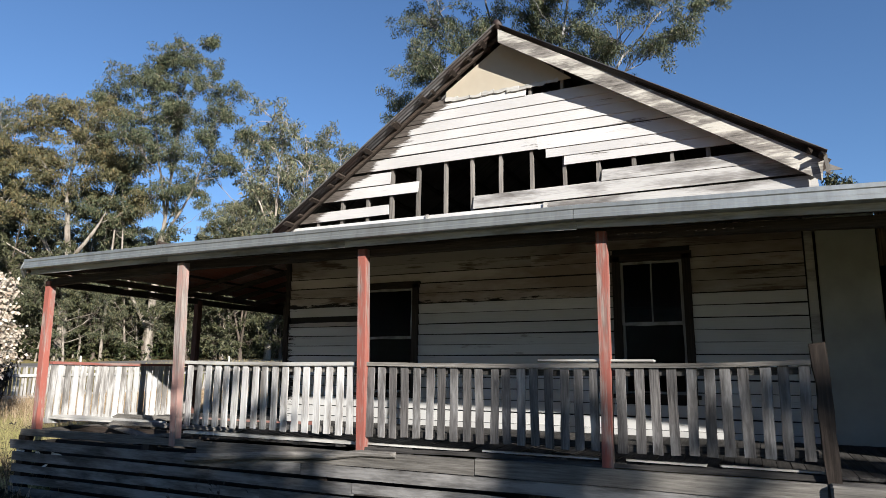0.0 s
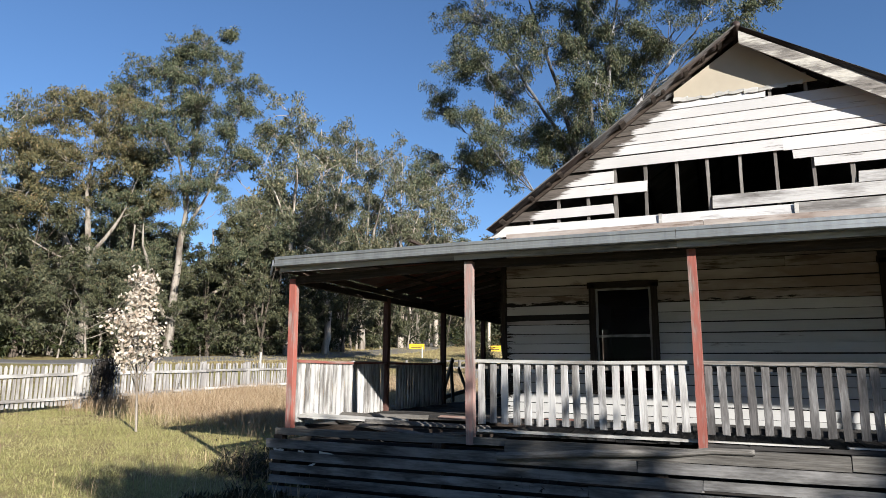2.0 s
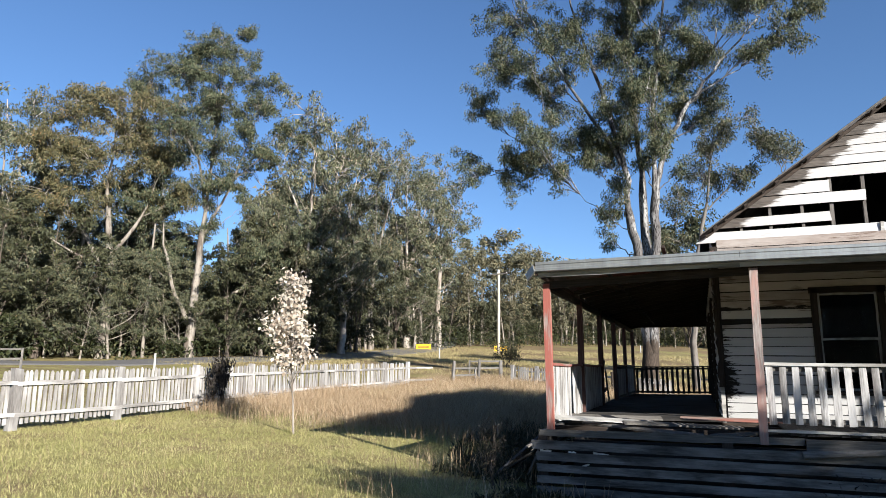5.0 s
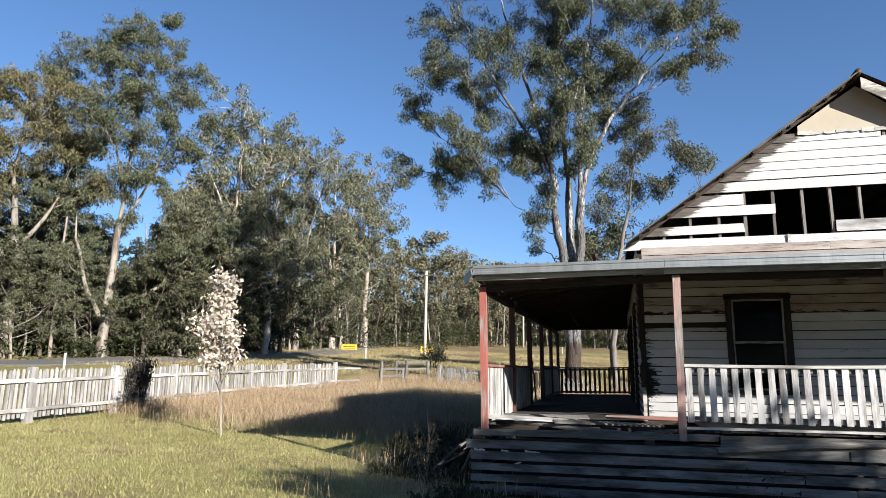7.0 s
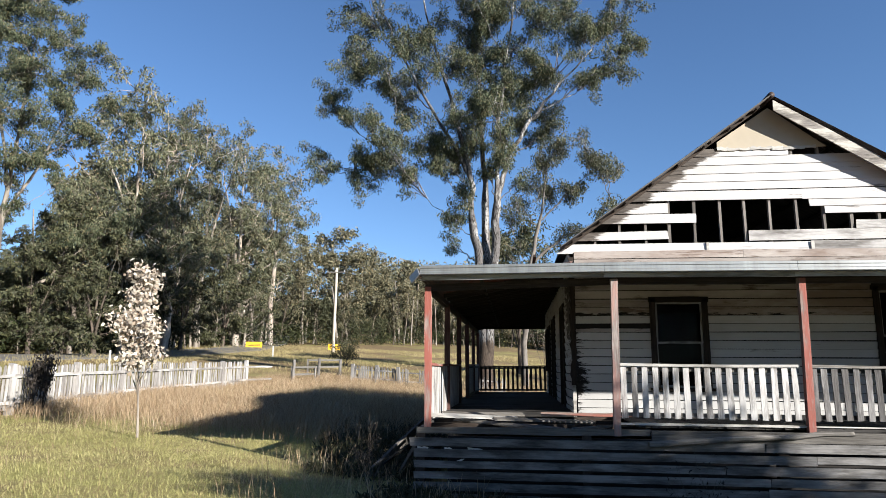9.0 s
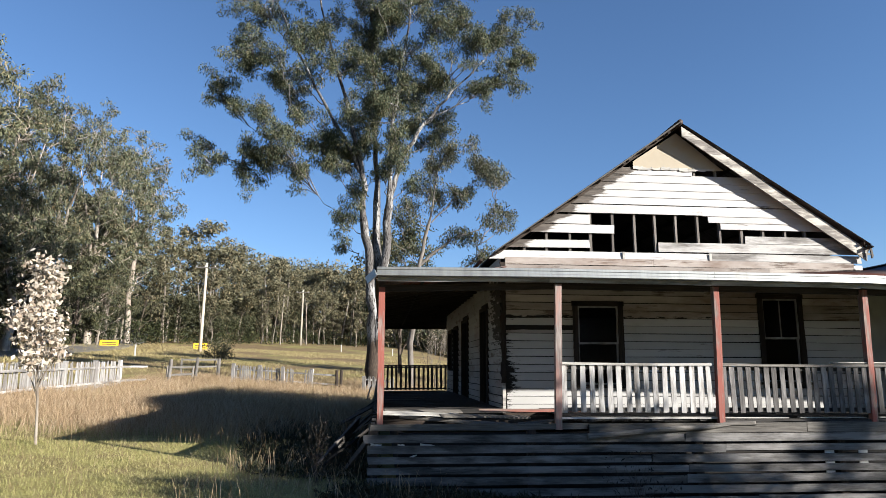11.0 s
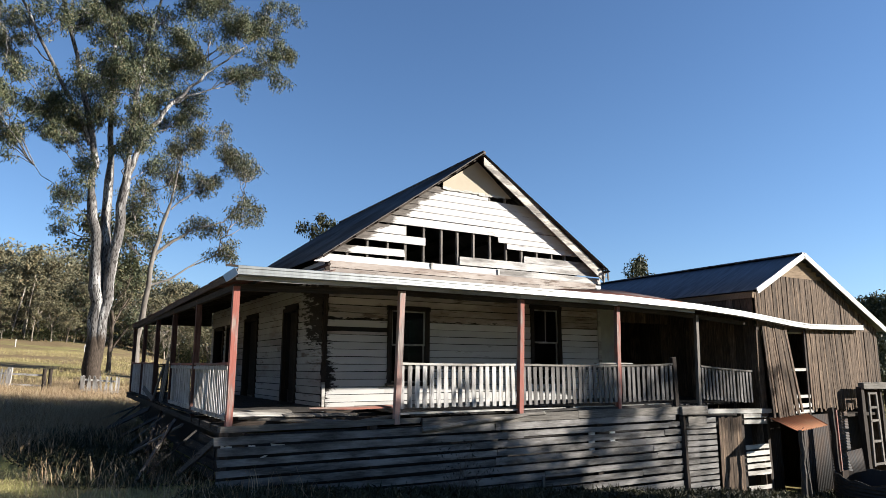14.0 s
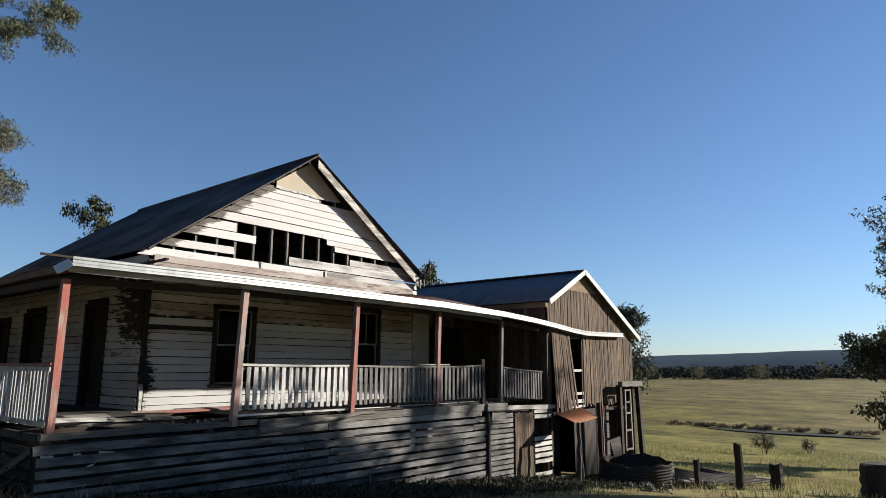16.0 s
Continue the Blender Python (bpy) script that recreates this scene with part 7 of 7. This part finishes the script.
# broken corner and the run behind the house
fence_bay(end, (end[0] + 0.4, end[1] + 2.4), "broken fence bay with fallen rails", gone=0.75, lean=0.06)
run = [(-8.4, 29.6), (-6.9, 29.2), (-5.35, 28.7), (-3.8, 28.3), (-2.3, 27.9)]
for i, (p, q) in enumerate(zip(run, run[1:])):
    fence_bay(p, q, "low grey fence bay with gaps behind the house", h=0.85, gone=(0.1, 0.2, 0.75, 0.9)[i], lean=0.06, post_h=1.05)
for x, y in ((-2.3, 27.9), (-2.05, 27.85)):
    round_post("fence_post", (x, y, ground_z(x, y) - 0.2), (x, y, ground_z(x, y) + 1.05), 0.09, 0.085, m_dark, "dark split fence post", "post", jig=0.01)
fence_bay((-0.7, 26.2), (0.9, 26.0), "short run of grey palings at the tree's foot", h=0.85, gone=0.1, lean=0.08, post_h=0.9)


def rail_frame(x, y, w, h, turn, label, kind_name="timber_gate"):
    g = ground_z(x, y)
    fr = empty(kind_name, label, "gate", "timber gates", at=(x, y, g))
    fr.rotation_euler = (0, 0, turn)
    for nm, a, b in (("upright", (0, 0, -0.1), (0, 0, h)), ("upright", (w, 0, -0.1), (w, 0, h)), ("rail", (0, 0, h - 0.08), (w, 0, h - 0.06)), ("rail", (0, 0, h * 0.45), (w, 0, h * 0.5))):
        plank(nm, a, b, 0.11, 0.06, (0, -1, 0), m_grey_z if nm == "upright" else m_grey_x, fr, rough=0.008)
    return fr


rail_frame(-12.5, 33.5, 2.2, 1.0, 0.35, "grey timber gate frame with two rails")
rail_frame(-11.4, 27.2, 1.6, 0.9, 0.9, "leaning grey timber gate frame")
for x, y, h in ((-11.0, 26.2, 1.3), (-10.4, 29.0, 1.3), (-9.6, 31.0, 1.2)):
    round_post("fence_post", (x, y, ground_z(x, y) - 0.2), (x + rnd.uniform(-0.1, 0.1), y, ground_z(x, y) + h), 0.1, 0.09, m_grey_z, "grey split fence post", "post", "gate posts", jig=0.015)

# ---- road, pole and signs ----
ROAD = [(-95, -70), (-64, -22), (-47, 8), (-37, 27), (-31, 45), (-31, 64), (-37, 88), (-46, 118)]
pts = []
for (x0, y0), (x1, y1) in zip(ROAD, ROAD[1:]):
    for i in range(12):
        f = i / 12
        pts.append(Vector((x0 + (x1 - x0) * f, y0 + (y1 - y0) * f, 0)))
vs, fs = [], []
for i, p in enumerate(pts):
    d = (pts[min(i + 3, len(pts) - 1)] - pts[max(i - 3, 0)]).normalized()
    o = Vector((d.y, -d.x, 0))
    for s in (-3.2, -2.9, 2.9, 3.2):
        q = p + o * s
        vs.append((q.x, q.y, ground_z(q.x, q.y) + (0.07 if abs(s) < 3 else -0.05)))
for i in range(len(pts) - 1):
    for j in range(3):
        a = i * 4 + j
        fs.append((a, a + 1, a + 5, a + 4))
tagged(mesh_ob("road", vs, fs, plain("worn_asphalt", (0.115, 0.11, 0.105), 0.9, var=0.2, scale=5)), "narrow grey country road", "road", kind="structure")
pole = empty("power_pole", "pale timber power pole with a crossarm", "power pole", at=(-20.4, 67.5, ground_z(-20.4, 67.5)))
m_pole = bare_wood("pale_pole_timber", "z", (0.245, 0.214, 0.168), (0.367, 0.329, 0.267), (0.444, 0.406, 0.345))
v, f = sweep([[(r * math.cos(k * math.pi / 5) + 0.012 * zz, r * math.sin(k * math.pi / 5), zz) for k in range(10)] for zz, r in ((-0.4, 0.2), (3, 0.19), (7, 0.165), (10.3, 0.14))])
mesh_ob("shaft", v, f, m_pole, pole, smooth=True)
arm = plank("crossarm", (-1.1, -0.15, 9.75), (1.3, -0.15, 9.75), 0.12, 0.1, (0, -1, 0), m_grey_x, pole)
for x in (-0.95, 0.0, 1.15):
    box("insulator", x - 0.04, x + 0.04, -0.19, -0.11, 9.81, 9.97, m_white_trim, arm)
p2 = copy_thing(pole, pose(-14.5, 112.8, ground_z(-14.5, 112.8)))
m_yellow = plain("yellow_sign_paint", (0.62, 0.36, 0.015), 0.5, var=0.05)
m_ink = plain("black_sign_ink", (0.02, 0.02, 0.02), 0.6)


def road_sign(x, y, z, w, h, label):
    g = ground_z(x, y)
    s = empty("road_sign", label, "road sign", "yellow road signs", at=(x, y, g))
    for dx in (-w * 0.3, w * 0.3):
        box("leg", dx - 0.03, dx + 0.03, 0.02, 0.08, -0.1, z - g + h / 2, m_grey_z, s)
    board = bevel_box("panel", -w / 2, w / 2, -0.02, 0.015, z - g - h / 2, z - g + h / 2, m_yellow, s, r=0.01)
    for dz in (-0.14, 0.14):
        box("dark_bar", -w * 0.38, w * 0.38, -0.026, -0.022, z - g + dz * h - 0.06 * h, z - g + dz * h + 0.06 * h, m_ink, board)
    s.rotation_euler = (0, 0, 0.35)
    return s


road_sign(-32.3, 72.3, 4.37, 2.05, 0.78, "yellow rectangular road sign with black bars")
road_sign(-22.8, 76.7, 4.22, 1.7, 0.8, "yellow rectangular road sign beside the pole")
for x, y in ((-25.5, 31.5), (-29.5, 22.5), (-39.0, 9.0), (-22.0, 52.0), (-6, 95), (2, 90)):
    g = ground_z(x, y)
    tagged(bevel_box("guide_post", x - 0.06, x + 0.06, y - 0.04, y + 0.04, g - 0.1, g + 1.05, m_white_trim), "white roadside guide post", "guide post", "guide posts")

# old machinery and rails beyond the fence
for i in range(3):
    x, y = -33 - 2.2 * i, 14 - 1.5 * i
    g = ground_z(x, y)
    rail_frame(x, y, 2.0, 1.15, 0.6, "low timber barrier beside the road", "road_barrier")

# ---- dead sapling and burnt bush ----
sap = make_tree("dead_sapling", 61, 3.75, 1, 0.42, 0.032, 2, 3, 0.42, 2100, 0.20, 0.085, 0.034, "young tree with bleached dead leaves", leaf=m_dead, bark=m_bark_far, lean=0.01, up=0.9, droop=0.4, first=0.22, shrink=0.62, squash=1.0, side_limbs=((0.74, -0.2, -0.7, 0.9, 0.5), (0.8, 0.3, 0.7, 0.9, 0.55), (0.75, 0.5, 0.2, 0.8, 0.7), (0.85, -0.5, -0.2, 0.8, 0.7), (0.92, 0.1, 0.5, 0.8, 0.7), (0.8, 0.0, -0.5, 0.9, 0.7), (0.95, -0.4, 0.4, 1.0, 0.6)))
put(sap, -6.47, 3.5, 0.6)
burnt = make_tree("burnt_bush", 67, 1.5, 3, 0.25, 0.05, 2, 3, 0.45, 1300, 0.16, 0.12, 0.02, "charred black bush against the picket fence", category="bush", leaf=m_burnt, bark=m_burnt, lean=0.2, up=0.6, first=0.3, base_spread=0.12)
put(burnt, -10.85, 6.2, 0.0)
burnt.scale = (burnt.scale[0] * 0.6, burnt.scale[1] * 0.6, burnt.scale[2] * 1.2)
sh = make_tree("roadside_bush", 71, 2.6, 3, 0.2, 0.06, 2, 3, 0.6, 1600, 0.38, 0.16, 0.04, "dark green bush beside the gate", category="bush", leaf=m_oak, bark=m_bark_dark, base_spread=0.2)
put(sh, -12.4, 42.4, 0.0)
bare = make_tree("bare_tree", 73, 6.0, 2, 0.2, 0.07, 3, 3, 0.5, 30, 0.2, 0.1, 0.02, "leafless young tree behind the veranda", leaf=m_dead, bark=m_bark_far, up=0.6)
put(bare, 3.6, 34.0, 0.0)
for x, y, h in ((46.4, 2.7, 1.7), (51.4, 1.0, 1.2), (306, 94, 8.0)):
    c = copy_thing(sh, pose(x, y, ground_z(x, y), 0, 0, x * 31))
    c.scale = tuple(v * h / 2.6 for v in sh.scale)
    c["label"] = "dark shrub standing in the paddock"

# weed leaves coloured near black to deepen the shadow beside the house
m_weed = leaf_mat("shadow_dark_weed_leaves", [(0.2, (0.014, 0.017, 0.009)), (0.6, (0.035, 0.038, 0.018)), (0.9, (0.075, 0.068, 0.035))], thin=0.05)
m_reed = leaf_mat("brown_reeds", [(0.2, (0.035, 0.024, 0.015)), (0.6, (0.085, 0.06, 0.035)), (0.9, (0.16, 0.12, 0.07))])
weed = make_tree("tall_weed", 81, 1.15, 4, 0.3, 0.008, 1, 3, 0.6, 150, 0.10, 0.06, 0.009, "straggly dark weed growing before the skirt boards", category="weed", leaf=m_burnt, bark=m_bark_dark, lean=0.12, base_spread=0.05)
put(weed, 4.05, -0.35, 0.0)
weed_two = copy_thing(weed, pose(-0.75, 0.35, ground_z(-0.75, 0.35), 0, 0, 80))
weed_two["label"] = "straggly dark weed beside the veranda corner"
# creek pool in the valley
vs = [(77 + 1.7 * math.cos(a) * (1 + 0.2 * math.sin(3 * a)), 8 + 8.5 * math.sin(a) + 1.2 * math.cos(a), 0) for a in [i * math.pi / 16 for i in range(32)]]
zz = ground_z(77, 8) + 0.08
me_v = [(x, y, zz) for x, y, _ in vs]
k = Mat("creek_water", 0.7, spec=0.1)
k.b.inputs["Base Color"].default_value = (0.03, 0.03, 0.022, 1)
k.bump(k.noise(k.coords((1, 1, 1), False), 2.0, 3), 0.05, 0.02)
tagged(mesh_ob("water", me_v + [(x, y, zz - 0.6) for x, y, _ in me_v], [tuple(range(32))] + [(i, i + 32, (i + 1) % 32 + 32, (i + 1) % 32) for i in range(32)], k.m), "still dark water of the creek", "water", kind="structure")


clumps("creek_reeds", "dark brown reeds along the creek bank", [(79.3 + rnd.gauss(0, 0.6), rnd.uniform(0, 22), ground_z(79, 8) + rnd.uniform(0, 0.35)) for _ in range(90)], 40, 0.45, 0.26, 0.05, m_reed, 17, 0.4, -0.8, category="reeds")


# ---- grass ----
def blades(seed, xy, h, w, lean, seg2=True):
    """Grass blades as bent strips, one per place."""
    rs = np.random.RandomState(seed)
    n = len(xy)
    z = np.array([ground_z(a, b) for a, b in xy])
    base = np.column_stack([xy, z - 0.015])
    a = rs.uniform(0, 2 * np.pi, n)
    d = np.column_stack([np.cos(a), np.sin(a), np.zeros(n)])
    s = np.column_stack([-d[:, 1], d[:, 0], np.zeros(n)])
    H = (h * rs.uniform(0.55, 1.25, n))[:, None]
    W = (w * rs.uniform(0.7, 1.3, n))[:, None]
    B = (lean * rs.uniform(0.2, 1.3, n))[:, None]
    up = np.array([0, 0, 1.0])
    tip = base + up * H + d * H * B
    mid = base + up * H * 0.55 + d * H * B * 0.3
    if not seg2:
        return np.stack([base - s * W, tip, base + s * W], axis=1)
    return np.stack([base - s * W, mid - s * W * 0.7, tip, mid + s * W * 0.7], axis=1)


m_lawn = leaf_mat("lawn_blades", [(0.15, (0.20, 0.205, 0.07)), (0.42, (0.285, 0.272, 0.105)), (0.6, (0.36, 0.328, 0.15)), (0.9, (0.45, 0.40, 0.235))], 0.8, 0.2, 0.72)
m_straw = leaf_mat("dry_grass_blades", [(0.1, (0.164, 0.103, 0.0581)), (0.45, (0.314, 0.226, 0.137)), (0.8, (0.41, 0.321, 0.212)), (0.95, (0.479, 0.41, 0.301))], 0.8, 0.10)


def scatter(seed, n, x0, x1, y0, y1, keep):
    rs = np.random.RandomState(seed)
    out = []
    while len(out) < n:
        for x, y in zip(rs.uniform(x0, x1, 4000), rs.uniform(y0, y1, 4000)):
            if rs.random_sample() < keep(x, y):
                out.append((x, y))
                if len(out) == n:
                    break
    return np.array(out)


def dryness(x, y):
    """Where the grass stands tall and dry: towards the back and beside the house."""
    edge = 4.9 - 0.1 * (x + 6) + 1.3 * noise.noise((x * 0.4, y * 0.4, 0.0)) + 0.7 * noise.noise((x * 1.7, y * 1.7, 4.0))
    return smooth(edge - 1.0, edge + 1.4, y)


def in_house(x, y):
    return (x > -0.05 and 0.0 < y < 13.6 and x < 19) or (x > 10.3 and y > -0.2 and x < 19)


def lawn_keep(x, y):
    if in_house(x, y):
        return 0.0
    return (1.0 - 0.75 * dryness(x, y)) * smooth(-24, -4, -abs(y + 2)) * (1.0 if x < 2 else 0.6)


tagged(new("lawn_grass", fast_mesh("lawn_grass", blades(1, scatter(3, 145000, -11.5, 6, -9.5, 8, lawn_keep), 0.062, 0.0052, 1.2, False), 3, m_lawn)), "short green and straw lawn grass", "grass", kind="stuff")


def dry_keep(x, y):
    if in_house(x, y):
        return 0.0
    patch = 0.5 + 0.8 * noise.noise((x * 0.55, y * 0.55, 2.0))
    return dryness(x, y) * max(0.12, min(1, patch + 0.25)) * (1.0 if y < 15 else 0.5) * (1 - 0.8 * smooth(-3.0, -1.6, x) * smooth(10, 7, y))


tagged(new("dry_grass", fast_mesh("dry_grass", blades(2, scatter(4, 105000, -13.0, 3, 1, 31, dry_keep), 0.44, 0.005, 0.85), 4, m_straw)), "tall dry straw-coloured grass", "grass", kind="stuff")


def far_keep(x, y):
    return 0.0 if in_house(x, y) else 1.0 * smooth(0.15, 0.5, 0.5 + noise.noise((x * 0.12, y * 0.12, 7)))


m_field = leaf_mat("field_grass_blades", [(0.1, (0.16, 0.132, 0.058)), (0.45, (0.25, 0.21, 0.10)), (0.8, (0.34, 0.285, 0.155)), (0.95, (0.40, 0.34, 0.21))], 0.8, 0.1, 0.6)
tagged(new("field_grass", fast_mesh("field_grass", blades(5, scatter(6, 60000, -40, 20, 28, 85, far_keep), 0.22, 0.014, 0.8, False), 3, m_field)), "dry field grass beyond the fence", "grass", kind="stuff")
tagged(new("paddock_grass", fast_mesh("paddock_grass", blades(7, scatter(8, 28000, 14, 55, -16, 22, far_keep), 0.22, 0.016, 0.6, False), 3, m_lawn)), "green paddock grass behind the shed", "grass", kind="stuff")


# weeds along the house; their dark tone carries part of its shadow
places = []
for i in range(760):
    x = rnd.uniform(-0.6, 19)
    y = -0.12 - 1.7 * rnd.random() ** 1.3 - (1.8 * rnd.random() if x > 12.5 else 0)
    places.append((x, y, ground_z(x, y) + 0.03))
clumps("dark_weeds", "low weeds and litter along the house, darkened for shade", places, 46, 0.24, 0.12, 0.016, m_weed, 19, 0.5, -0.5, category="weeds")
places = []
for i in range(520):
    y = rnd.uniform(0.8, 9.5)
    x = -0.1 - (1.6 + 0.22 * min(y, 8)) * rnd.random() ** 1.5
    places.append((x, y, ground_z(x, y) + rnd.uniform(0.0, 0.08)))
clumps("side_weeds", "low weeds and litter growing beside the veranda, darkened for the house shadow", places, 60, 0.30, 0.13, 0.014, m_weed, 27, 0.35, -0.5, category="weeds")
tagged(new("lawn_stalks", fast_mesh("lawn_stalks", blades(13, scatter(14, 2600, -11, 2, -8, 6, lawn_keep), 0.26, 0.0022, 0.5), 4, m_straw)), "thin dry seed stalks standing in the lawn", "grass", kind="stuff")
# tall stalks by the veranda corner and along the skirt
def stalk_keep(x, y):
    return smooth(-2.6, -0.3, y) * smooth(0.3, -0.4, y) if x > 0 else smooth(-3.2, -1.0, y) * smooth(3.2, 1.0, y)


tagged(new("corner_grass", fast_mesh("corner_grass", blades(9, scatter(10, 450, -2.4, 1.2, -1.7, 2.6, stalk_keep), 0.42, 0.004, 0.8), 4, m_straw)), "tall dead grass stalks beside the veranda corner", "grass", kind="stuff")
# skirt grass shares the dark weed colour, for the shade on that strip
tagged(new("skirt_grass", fast_mesh("skirt_grass", blades(11, scatter(12, 16000, 0.0, 18, -3.5, -0.1, lambda x, y: smooth(-3.6, -0.8, y)), 0.16, 0.005, 0.7), 4, m_weed)), "rough grass growing along the skirt boards, darkened for shade", "grass", kind="stuff")
